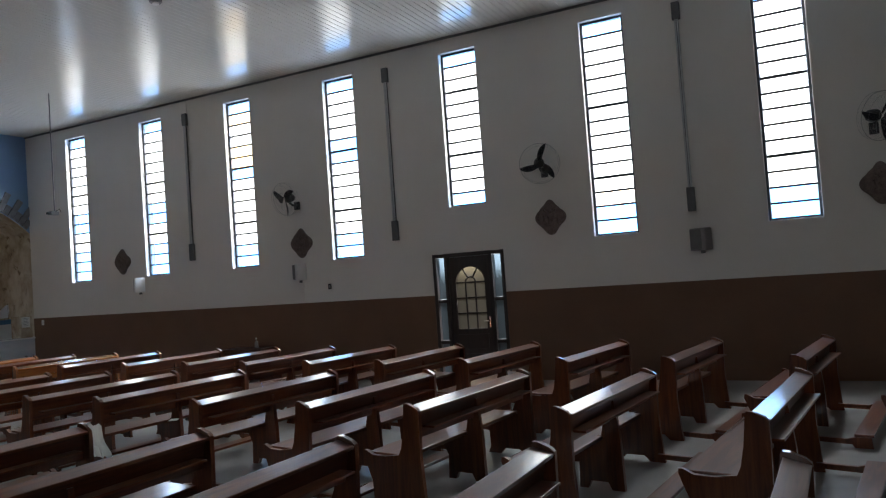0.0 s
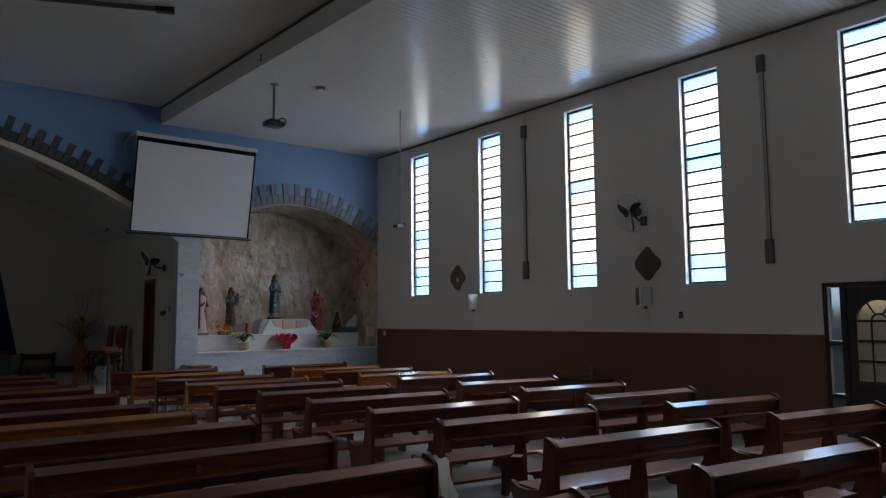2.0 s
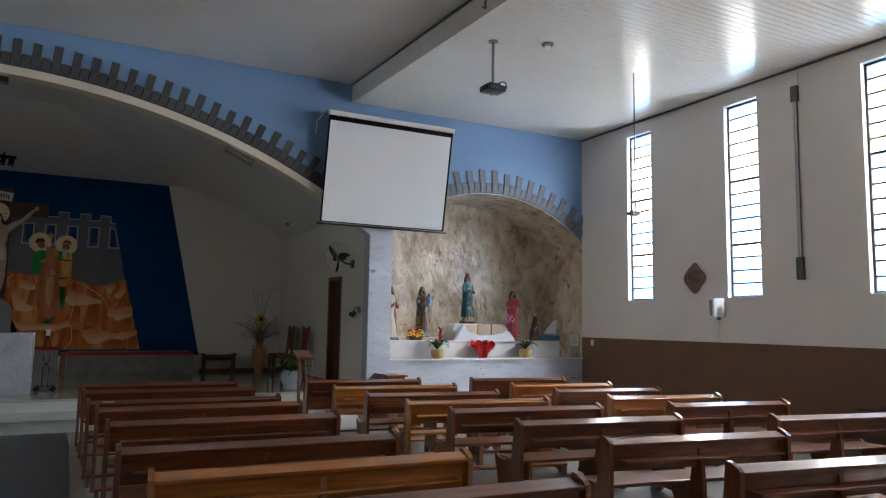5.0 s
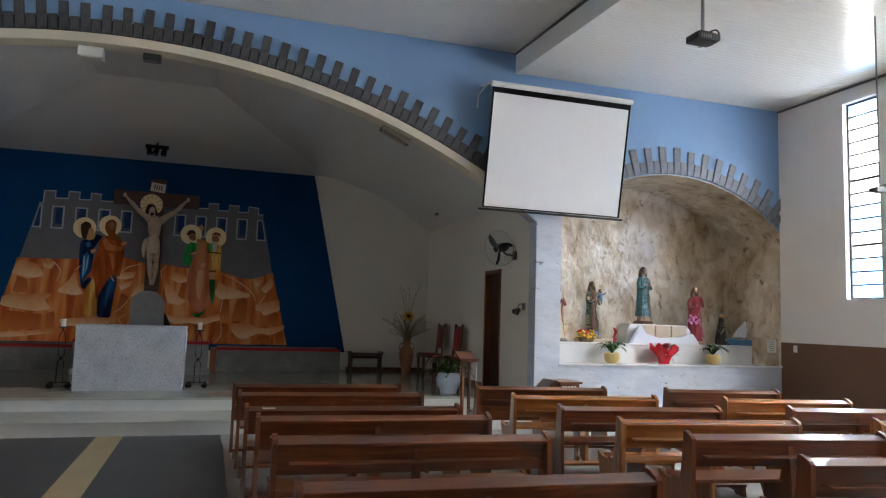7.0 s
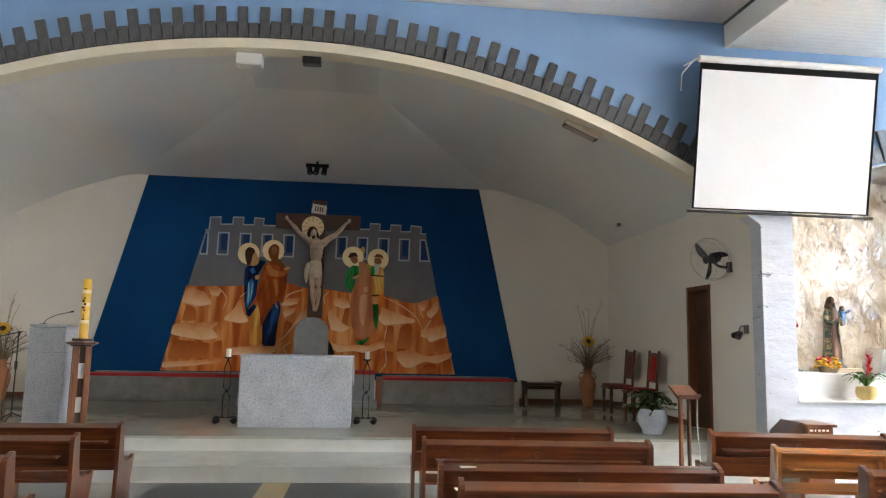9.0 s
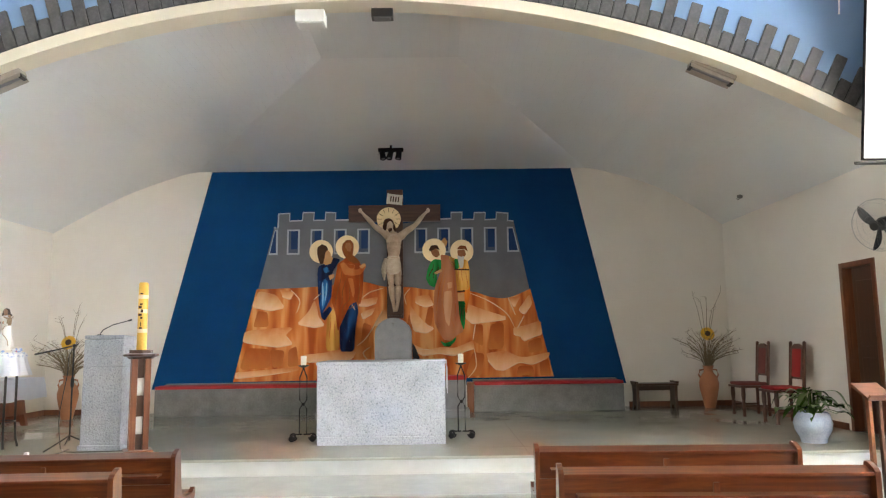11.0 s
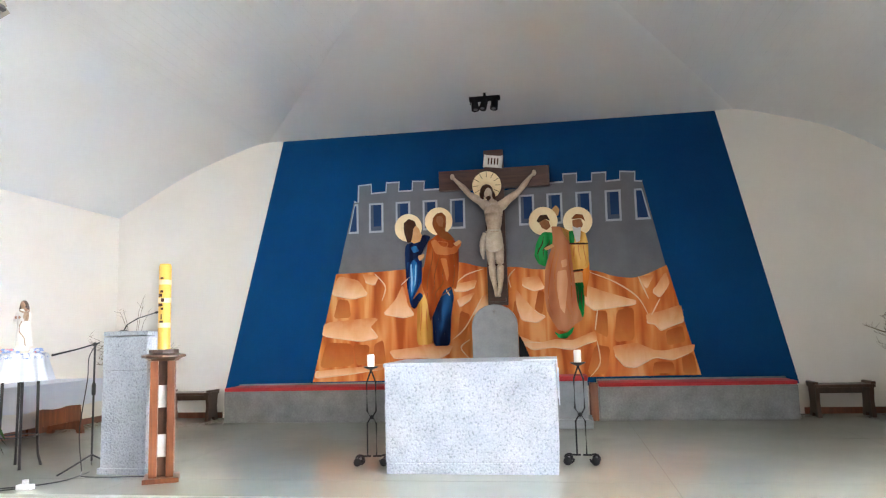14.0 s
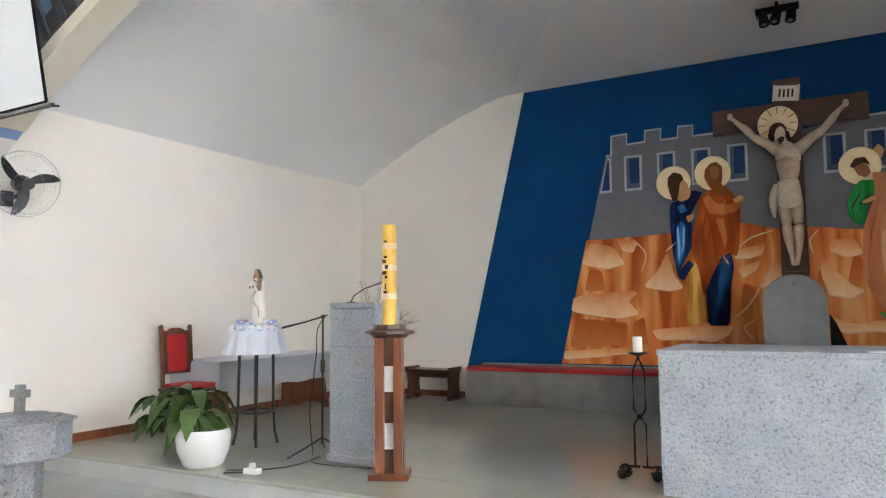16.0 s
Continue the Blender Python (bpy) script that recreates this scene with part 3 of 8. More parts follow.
rib = smooth_line(LOW_S, 8) + [(-0.72, HIP_Z), (1.12, HIP_Z)] + smooth_line(LOW_N, 8)
bm = B()
for (ya, za), (yb, zb) in zip(rib, rib[1:]):
    n = max(1, round((yb - ya) / 0.12))
    for k in range(n):
        y0, y1 = ya + (yb - ya) * k / n, ya + (yb - ya) * (k + 1) / n
        z0, z1 = za + (zb - za) * k / n, za + (zb - za) * (k + 1) / n
        g = min(0.0025, (y1 - y0) * 0.2)
        q = [(y0, z0 + 0.0015), (y0 + g, z0), (y1 - g, z1), (y1, z1 + 0.0015)]
        back = [bm.verts.new((hip_x(z), y, z)) for y, z in q]
        fore = [bm.verts.new((WEST - 0.10, y, z)) for y, z in q]
        for i in range(3):
            bm.faces.new((back[i], back[i + 1], fore[i + 1], fore[i]))
hip = [(y, z) for y, z in rib if z >= 4.869]
bm.faces.new([bm.verts.new((hip_x(z), y, z + 0.0012)) for y, z in hip])
solid("ceiling_chancel", bm, CHANCEL_CEIL, "pale grey slatted vault over the chancel", "ceiling", kind="structure")
# unseen slab added over the vault to keep the sky's light out
span(bm := B(), BACK - 0.25, WEST - 0.26, CH_S - 0.25, CH_N + 0.25, 5.5, 5.6)
solid("ceiling_loft", bm, WHITE_WALL, "unseen cover that closes the space above the chancel vault", "ceiling", kind="structure")

# niche: pier, rear wall, vault and shelves
NB = -17.25
span(bm := B(), WEST - 1.8, WEST, CH_N + 0.2, NIC0, -0.1, 3.98)
span(bm, WEST - 0.26, WEST, CH_N, CH_N + 0.2, -0.1, 3.98)
prism(bm, [(CH_N - 0.2, arch_z(CH_N - 0.2)), (CH_N - 0.1, arch_z(CH_N - 0.1)), (CH_N, arch_z(CH_N)), (CH_N, 3.98), (CH_N - 0.2, 3.98)], "x", WEST - 0.26, WEST)
solid("wall_pier", bm, ROUGHCAST, "grey-white roughcast pier between chancel and niche", "pier", kind="structure")
span(bm := B(), NB - 0.2, NB, NIC0, NORTH, -0.1, 4.6)
# the thrown plaster itself, uneven by a finger's width
lumps = []
for k in range(81):
    z = 1.0 + 3.4 * k / 80
    lumps.append([bm.verts.new((NB + 0.03 + 0.017 * noise.fractal(Vector((2.1 * (NIC0 + (NORTH - NIC0) * i / 100), 1.7 * z, 0.3)), 0.7, 2.0, 4), NIC0 + (NORTH - NIC0) * i / 100, z)) for i in range(101)])
for low, high in zip(lumps, lumps[1:]):
    for i in range(100):
        bm.faces.new((low[i], low[i + 1], high[i + 1], high[i]))
solid("wall_niche", bm, NICHE_STONE, "mottled tan stone-textured rear wall of the niche", "wall", kind="structure")
span(bm := B(), NB, WEST - 0.002, NORTH - 0.012, NORTH - 0.001, 1.0, 4.3)
span(bm, NB, WEST - 0.26, NIC0, NIC0 + 0.012, 1.0, 4.3)
solid("wall_niche_cheeks", bm, NICHE_STONE, "mottled tan stone-textured side walls of the niche", "wall", kind="structure")
ys = [NIC0 + (NORTH - NIC0) * i / 30 for i in range(31)]
prism(bm := B(), [(y, arch_z(y, NIC_Y, NIC_Z, NIC_R) - 0.012) for y in ys] + [(y, arch_z(y, NIC_Y, NIC_Z, NIC_R) + 0.08) for y in ys[::-1]], "x", NB, WEST - 0.004)
solid("ceiling_niche", bm, NICHE_STONE, "mottled tan plaster vault of the niche", "ceiling", kind="structure")
span(bm := B(), NB, WEST, NIC0, NORTH, -0.1, 0.95)
solid("wall_niche_base", bm, ROUGHCAST, "grey-white roughcast wall below the niche", "wall", kind="structure")
span(bm := B(), -16.25, WEST + 0.03, NIC0 - 0.02, NORTH - 0.002, 0.945, 0.975, 0.005)
solid("trim_niche_ledge", bm, MARBLE_WHITE, "white marble ledge at the foot of the niche", "ledge", kind="structure")
span(bm := B(), NB, -16.16, NIC0, NORTH - 0.013, 0.975, 1.28)
span(bm, NB, -16.13, NIC0, NORTH - 0.013, 1.28, 1.315, 0.006)
solid("trim_niche_shelf", bm, MARBLE_WHITE, "white marble shelf that carries the statues", "shelf", kind="structure")

# window frames and panes
pane_bm = box(B(), (0, 0, 0), (WIN_W - 0.09, 0.006, 1.0))
pane_mesh = {}
for key, m in (("plain", PANE), ("blue", PANE_BLUE), ("amber", PANE_AMBER), ("beige", PANE_BEIGE)):
    pane_mesh[key] = mesh("pane", pane_bm.copy(), m)
pane_bm.free()
rng = random.Random(5)
for i, wx in enumerate(WIN_X):
    zb = 2.85 if i == 4 else WIN_B
    rows_n = 12 if i == 4 else 15
    win = thing(f"window_{i + 1}", "tall narrow steel window with frosted panes", "window", "nave windows", "structure", (wx, NORTH + 0.11, zb))
    h = WIN_T - zb
    bm = B()
    for x in (-WIN_W / 2 + 0.018, WIN_W / 2 - 0.018):
        box(bm, (x, 0, h / 2), (0.034, 0.045, h - 0.002), 0.004)
    for z in (0.018, h - 0.018):
        box(bm, (0, 0, z), (WIN_W - 0.074, 0.043, 0.034), 0.004)
    part("window_frame", bm, FRAME_PAINT, win)
    step = (h - 0.036) / rows_n
    for k in range(1, rows_n):
        bm = box(B(), (0, 0, 0.018 + k * step), (WIN_W - 0.076, 0.04, 0.028 if k not in (4, 9) else 0.040), 0.003)
        part("glazing_bar", bm, FRAME_PAINT, win)
    for k in range(rows_n):
        u = rng.random()
        key = "plain"
        if i == 2 and 9 <= k <= 13:
            key = "amber" if k not in (11, 12) else "plain"
        elif i == 5 and k == 2:
            key = "beige"
        elif k in (0, rows_n - 1) or (i != 4 and k == 1) or (i in (0, 1) and k in (2, 5, 6)) or (i in (2, 3) and k in (8, 9)):
            key = "blue"
        ob = new("pane", pane_mesh[key])
        ob.parent = win
        ob.location = (0, 0.004, 0.018 + (k + 0.5) * step)
        ob.scale = (1, 1, step - 0.016)
        ob.visible_shadow = False
    bm = box(B(), (0, -0.055, -0.004), (WIN_W - 0.004, 0.12, 0.012), 0.003)
    part("window_sill", bm, WHITE_WALL, win)

# ---- side door ----
door = thing("door_1", "dark panelled door with an arched glazed light and sidelights", "door", kind="structure", at=((DOOR_X0 + DOOR_X1) / 2, NORTH, 0))
DW = DOOR_X1 - DOOR_X0
bm = B()
for x in (-DW / 2 + 0.03, DW / 2 - 0.03, -0.40, 0.40):
    box(bm, (x, 0.06, DOOR_T / 2), (0.06, 0.14, DOOR_T - 0.004), 0.006)
for s in (-1, 1):
    for z in (0.03, 0.62, 1.30, DOOR_T - 0.035):
        box(bm, (s * (DW / 2 - 0.06 + 0.40 + 0.03) / 2, 0.06, z), (DW / 2 - 0.06 - 0.43, 0.13, 0.055), 0.004)
box(bm, (0, 0.06, DOOR_T - 0.035), (0.74, 0.13, 0.066), 0.004)
part("door_frame", bm, DOOR_WOOD, door)
for s in (-1, 1):
    for a, b in ((0.06, 0.59), (0.65, 1.27), (1.33, 2.02)):
        bm = box(B(), (s * (DW / 2 - 0.06 + 0.43) / 2, 0.07, (a + b) / 2), (DW / 2 - 0.06 - 0.43, 0.008, b - a))
        part("sidelight", bm, PANE_SIDE, door, "frosted sidelight glass").visible_shadow = False
# leaf with an arched opening
hw, zb, zs = 0.26, 0.83, 1.59
arc = [(hw * math.cos(math.pi * k / 16), zs + hw * math.sin(math.pi * k / 16)) for k in range(17)]
bm = B()
prism(bm, [(0.37, 0.01), (0.37, 2.02), (0, 2.02)] + [(0, zs + hw)] + arc[8::-1] + [(hw, zb), (0, zb), (0, 0.01)], "y", 0.04, 0.085)
prism(bm, [(-0.37, 0.01), (-0.37, 2.02), (0, 2.02)] + [(0, zs + hw)] + arc[8:] + [(-hw, zb), (0, zb), (0, 0.01)], "y", 0.04, 0.085)
for z0, z1 in ((0.1, 0.42), (0.5, 0.74)):
    span(bm, -0.27, 0.27, 0.030, 0.042, z0, z1, 0.006)
leaf = part("door_leaf", bm, DOOR_WOOD, door)
bm = B()
prism(bm, [(-hw, zb), (hw, zb)] + arc, "y", 0.055, 0.062)
part("leaf_glass", bm, PANE_DOOR, leaf, "cream ribbed glass").visible_shadow = False
bm = B()
for x in (-hw / 3, hw / 3):
    box(bm, (x, 0.055, (zb + zs) / 2), (0.026, 0.03, zs - zb))
for k in (1, 2, 3):
    box(bm, (0, 0.055, zb + (zs - zb) * k / 3), (hw * 2, 0.028, 0.026))
for a in (60, 120):
    c = radians(a)
    rod(bm, (0.09 * math.cos(c), 0.055, zs + 0.09 * math.sin(c)), (hw * math.cos(c), 0.055, zs + hw * math.sin(c)), 0.013)
tube(bm, [(0.09 * math.cos(math.pi * k / 10), 0.055, zs + 0.09 * math.sin(math.pi * k / 10)) for k in range(11)], 0.013)
part("leaf_bars", bm, DOOR_WOOD, leaf)
bm = box(B(), (0.315, 0.035, 0.93), (0.03, 0.012, 0.17), 0.004)
tube(bm, [(0.315, 0.03, 0.95), (0.315, -0.02, 0.95), (0.24, -0.025, 0.95)], 0.009)
part("door_handle", bm, CHROME, leaf, "chrome lever handle")

# chancel door, ajar into a dark sacristy
cd = thing("door_2", "dark brown narrow wooden door in a reddish frame", "door", kind="structure", at=((CD0 + CD1) / 2, CH_N, STAGE_Z))
W2, H2 = CD1 - CD0, CDT - STAGE_Z
bm = B()
for s in (-1, 1):
    box(bm, (s * (W2 / 2 - 0.035), 0.06, H2 / 2), (0.07, 0.16, H2), 0.006)
box(bm, (0, 0.06, H2 - 0.035), (W2 - 0.14, 0.155, 0.07), 0.006)
part("door_frame", bm, RED_WOOD, cd)
bm = box(B(), (0, 0.13, H2 / 2 - 0.03), (W2 - 0.142, 0.04, H2 - 0.075), 0.004)
for z0, z1 in ((0.15, 0.95), (1.1, 1.95)):
    span(bm, -W2 / 2 + 0.16, W2 / 2 - 0.16, 0.105, 0.115, z0, z1, 0.005)
leaf2 = part("door_leaf", bm, DARK_WOOD, cd)
bm = ball(B(), (W2 / 2 - 0.12, 0.08, 0.95), 0.028, 10)
part("door_handle", bm, CHROME, leaf2, "round metal knob")
span(bm := B(), CD0 - 0.1, CD1 + 0.1, CH_N + 0.2, CH_N + 0.23, 0.2, CDT + 0.1)
solid("wall_sacristy", bm, WHITE_WALL, "plain wall behind the chancel door", "wall", kind="structure")

# ---- pews ----


def pew(length, wood, panel, name="pew", label="", closed=False):
    """A pew that faces local -x, its back's rear edge on local x = 0, from y = 0 to length."""
    p = thing(name, label, "pew", "pews of the nave")
    side = [(0.006, 0.735), (0.004, 0.757), (-0.02, 0.778), (-0.085, 0.804), (-0.118, 0.807), (-0.13, 0.792), (-0.13, 0.765), (-0.15, 0.60), (-0.175, 0.475), (-0.20, 0.42),
            (-0.34, 0.398), (-0.46, 0.40), (-0.525, 0.432), (-0.548, 0.43), (-0.552, 0.40), (-0.53, 0.34), (-0.475, 0.20), (-0.47, 0.06), (-0.50, 0.0),
            (-0.36, 0.0), (-0.31, 0.05), (-0.15, 0.05), (-0.10, 0.0), (0.035, 0.0), (0.02, 0.08), (-0.002, 0.40)]
    for y in (0.0, length - 0.035):
        bm = prism(B(), side, "y", y, y + 0.035)
        part("side_panel", bm, panel, p)
    mid = [(-0.04, 0.69), (-0.10, 0.69), (-0.16, 0.42), (-0.46, 0.385), (-0.36, 0.20), (-0.37, 0.0), (-0.30, 0.0), (-0.27, 0.06), (-0.13, 0.06), (-0.10, 0.0), (0.0, 0.0), (-0.01, 0.40)]
    bm = prism(B(), mid, "y", length / 2 - 0.02, length / 2 + 0.02)
    part("middle_support", bm, panel, p)
    y0, y1 = 0.036, length - 0.036
    bm = box(B(), (0, (y0 + y1) / 2, 0), (0.128, y1 - y0, 0.024), 0.006, Matrix.Translation((-0.060, 0, 0.755)) @ Matrix.Rotation(radians(14), 4, "Y"))
    part("top_rail", bm, wood, p)
    bm = B()
    t = Matrix.Translation((-0.072, 0, 0.640)) @ Matrix.Rotation(radians(9), 4, "Y")
    box(bm, (0, (y0 + y1) / 2, 0), (0.024, y1 - y0, 0.215), 0.004, t)
    part("backrest", bm, wood, p)
    if closed:
        bm = box(B(), (0, (y0 + y1) / 2, 0), (0.02, y1 - y0, 0.19), 0.003, Matrix.Translation((-0.062, 0, 0.447)))
        part("front_screen", bm, wood, p)
    bm = span(B(), -0.53, -0.15, y0, y1, 0.385, 0.415, 0.008)
    part("seat", bm, wood, p)
    bm = span(B(), -0.055, 0.06, y0 + 0.08, y1 - 0.08, 0.612, 0.628, 0.004)
    part("book_shelf", bm, wood, p)
    bm = span(B(), 0.32, 0.47, y0, y1, 0.095, 0.12, 0.005)
    kb = part("kneeler_board", bm, wood, p)
    for y in (y0 + 0.001, y1 - 0.036):
        bm = prism(B(), [(-0.02, 0.04), (0.30, 0.03), (0.32, 0.0), (0.46, 0.0), (0.45, 0.094), (0.33, 0.094), (0.26, 0.075), (-0.02, 0.08)], "y", y, y + 0.035)
        part("kneeler_bracket", bm, panel, kb)
    return p


def place_pew(model, x0, y0, x1, y1, first):
    turn = math.degrees(math.atan2(y1 - y0, x1 - x0)) - 90
    m = pose(x0, y0, 0, 0, 0, turn)
    if first:
        model.matrix_world = m
        return model
    return copy_thing(model, m)


ROWS_A = ((-14.08, 1.55), (-13.14, 1.575), (-11.92, 1.59), (-11.27, 1.65), (-10.18, 1.69), (-8.81, 1.69), (-7.87, 1.80), (-6.89, 2.00), (-5.68, 2.08), (-4.52, 2.13), (-3.29, 2.14), (-2.09, 2.12), (-0.85, 2.18), (0.38, 2.20))
ROWS_B = ((-13.87, 4.55), (-12.80, 4.60), (-11.74, 4.65), (-10.80, 4.76), (-9.97, 4.86), (-8.95, 5.00), (-7.84, 5.07), (-6.69, 5.12), (-5.63, 5.14), (-4.32, 5.12), (-3.12, 5.10), (-2.11, 5.10), (-0.96, 5.11), (0.25, 5.08), (1.40, 5.12))
ROWS_C = ((-13.47, 7.13), (-12.36, 7.17), (-11.47, 7.29), (-10.46, 7.36), (-9.58, 7.50), (-8.32, 7.62), (-7.14, 7.65), (-6.09, 7.65), (-5.05, 7.65), (-3.96, 7.61), (-2.88, 7.63), (-1.75, 7.63), (-0.68, 7.61), (0.45, 7.62), (1.55, 7.65))
ROWS_Q = ((-14.08, -1.22), (-13.22, -1.31), (-12.19, -1.36), (-11.14, -1.40), (-10.04, -1.44), (-9.04, -1.48))
PEW_LABEL = "dark varnished wooden pew with a moulded end panel"
CLOSED_LABEL = "dark varnished front pew with a closed panelled back"
PALE_LABEL = "honey-coloured varnished wooden pew with a moulded end panel"
models = {}
for rows, length, dx, pale in ((ROWS_A, 2.03, 0.09, (6,)), (ROWS_B, 1.77, 0.25, (1, 3)), (ROWS_C, 1.65, 0.29, (1, 3)), (ROWS_Q, -2.03, -0.09, ())):
    for i, (x, y) in enumerate(rows):
        wood = PEW_PALE if i in pale else PEW_WOOD
        key = (abs(length), wood.name, i == 0)
        first = key not in models
        if first:
            models[key] = pew(abs(length), wood, PALE_PANEL if i in pale else PEW_PANEL, label=PALE_LABEL if i in pale else CLOSED_LABEL if i == 0 else PEW_LABEL, closed=i == 0)
        xx, yy = (x, y) if length > 0 else (x - dx, y + length)
        place_pew(models[key], xx, yy, xx + dx, yy + abs(length), first)

# ---- altar and chancel ----
bm = span(B(), -18.25, -17.29, -0.675, 0.885, STAGE_Z, STAGE_Z + 0.10, 0.008)
altar = thing("altar", "massive bush-hammered pale grey granite altar on the dais", "altar")
part("plinth", bm, GRANITE, altar)
bm = span(B(), -18.25, -17.285, -0.68, 0.89, STAGE_Z + 0.10, STAGE_Z + 0.965, 0.012)
part("block", bm, GRANITE, altar)
bm = span(B(), -18.27, -17.275, -0.69, 0.90, STAGE_Z + 0.965, STAGE_Z + 1.0, 0.006)
part("mensa", bm, GRANITE, altar)
bm = B()
span(bm, -17.44, -17.34, 0.60, 0.9025, STAGE_Z + 1.0, STAGE_Z + 1.008, 0.002)
span(bm, -17.44, -17.34, 0.9025, 0.9105, STAGE_Z + 0.66, STAGE_Z + 1.008, 0.002)
span(bm, -17.41, -17.33, 0.9107, 0.9205, STAGE_Z + 0.60, STAGE_Z + 0.93, 0.004)
solid("folded_cloth", bm, LINEN, "narrow white cloth hanging over the altar's edge", "cloth")

# ---- stonework round the arches ----


def ring_stone(w0, w1, h, d):
    """One wedge of slate, its foot on the arch, standing proud of the wall by d."""
    bm = B()
    prism(bm, [(-w0 / 2, 0), (w0 / 2, 0), (w1 / 2, h), (-w1 / 2, h)], "x", -0.03, d)
    bmesh.ops.bevel(bm, geom=bm.edges[:], offset=0.006, segments=1, affect="EDGES")
    return bm


def stone_ring(name, label, oy, oz, r, lift, middle, step, count, tall, short, mat, limit=99.0):
    """Tall and short wedges by turns round an arch, a tall one at the angle middle."""
    ring = thing(name, label, "stonework", kind="structure")
    a0 = middle - (count + 0.5) * step
    count = 2 * count + 1
    limit_n = max(k for k in range(count + 1) if arch_point(lift, a0 + step * k, oy, oz, r)[0] < limit)
    count, half = limit_n, count // 2
    low = [arch_point(lift + 0.002, a0 + step * k, oy, oz, r) for k in range(count + 1)]
    high = [arch_point(lift + short * 0.9, a0 + step * k, oy, oz, r) for k in range(count + 1)]
    part("joint_bed", prism(B(), low + high[::-1], "x", WEST - 0.01, WEST + 0.012), MORTAR, ring)
    w = (r + lift) * step - 0.012
    shapes = {True: [mesh("stone", ring_stone(w, w * (1 + tall * k / r), tall * k, 0.035), mat) for k in (1.0, 0.95, 1.04)],
              False: [mesh("stone", ring_stone(w, w * (1 + short * k / r), short * k, 0.028), mat) for k in (1.0, 0.93, 1.05)]}
    rnd = random.Random(11)
    for i in range(count):
        a = a0 + (i + 0.5) * step
        y, z = arch_point(lift, a, oy, oz, r)
        ob = new("stone", rnd.choice(shapes[(i - half) % 2 == 0]))
        ob.parent = ring
        ob.matrix_local = Matrix.Translation((WEST + rnd.uniform(-0.004, 0.004), y, z)) @ Matrix.Rotation(-a + rnd.uniform(-0.02, 0.02), 4, "X")
    return ring


stone_ring("trim_stone_arch", "dark slate stones set like battlements over the big arch", ARC_Y, ARC_Z, ARC_R, 0.128, -0.005, 0.012126, 49, 0.43, 0.21, SLATE)
stone_ring("trim_niche_stones", "grey slate stones set like battlements over the niche arch", NIC_Y, NIC_Z, NIC_R, 0.012, 0.0, 0.0405, 18, 0.455, 0.225, PALE_SLATE, NORTH)

# ---- mural on the rear wall ----
HILLS = ((-2.57, 2.62), (-1.93, 2.63), (-1.51, 2.65), (-1.04, 2.68), (-0.58, 2.73), (-0.2, 2.64), (0.3, 2.62), (0.65, 2.57), (1.41, 2.53), (1.79, 2.42), (2.12, 2.4), (2.54, 2.56), (2.93, 0.94), (-2.97, 0.92))
CASTLE_L = ((-2.64, 2.2), (-2.26, 3.78), (-2.19, 3.77), (-2.18, 4.04), (-1.97, 4.05), (-1.97, 3.9), (-1.73, 3.91), (-1.72, 4.06), (-1.51, 4.06), (-1.52, 3.91), (-1.3, 3.91), (-1.29, 4.06), (-1.1, 4.05), (-1.11, 3.91), (-0.85, 3.91), (-0.14, 3.79), (-0.2, 2.2))
CASTLE_R = ((-0.2, 2.2), (-0.14, 3.79), (0.74, 3.9), (1.08, 3.91), (1.08, 4.03), (1.29, 4.03), (1.28, 3.89), (1.51, 3.89), (1.52, 4.02), (1.73, 4.02), (1.72, 3.88), (1.93, 3.89), (1.94, 4.02), (2.16, 4.0), (2.15, 3.86), (2.26, 3.85), (2.6, 2.2))


MW = BACK + 0.004


def paint(name, c1, c2, **k):
    return mottled(name, c1, c2, k.get("scale", 4.0), k.get("fine", 70.0), k.get("rough", 0.7), 0.1, 0.003, 0.08)


def rock_paint():
    """Orange strata brushed in upright bands."""
    m = material("orange_rock_paint", (0.4, 0.15, 0.05), 0.7, 0, 0.08)
    p = coords(m, (1, 2.8, 0.42))
    n1 = node(m, "ShaderNodeTexNoise", Scale=2.0, Detail=2.0, Roughness=0.4, Distortion=0.4)
    n2 = node(m, "ShaderNodeTexNoise", Scale=60.0, Detail=3.0)
    link(m, p, "Vector", n1, "Vector")
    r = ramp(m, [(0.34, (0.36, 0.075, 0.016)), (0.45, (0.52, 0.138, 0.032)), (0.55, (0.60, 0.20, 0.054)), (0.67, (0.68, 0.315, 0.12))])
    link(m, n1, "Fac", r, "Fac")
    link(m, r, "Color", m.node_tree.nodes["Principled BSDF"], "Base Color")
    bump(m, n2, "Fac", 0.1, 0.003)
    return m


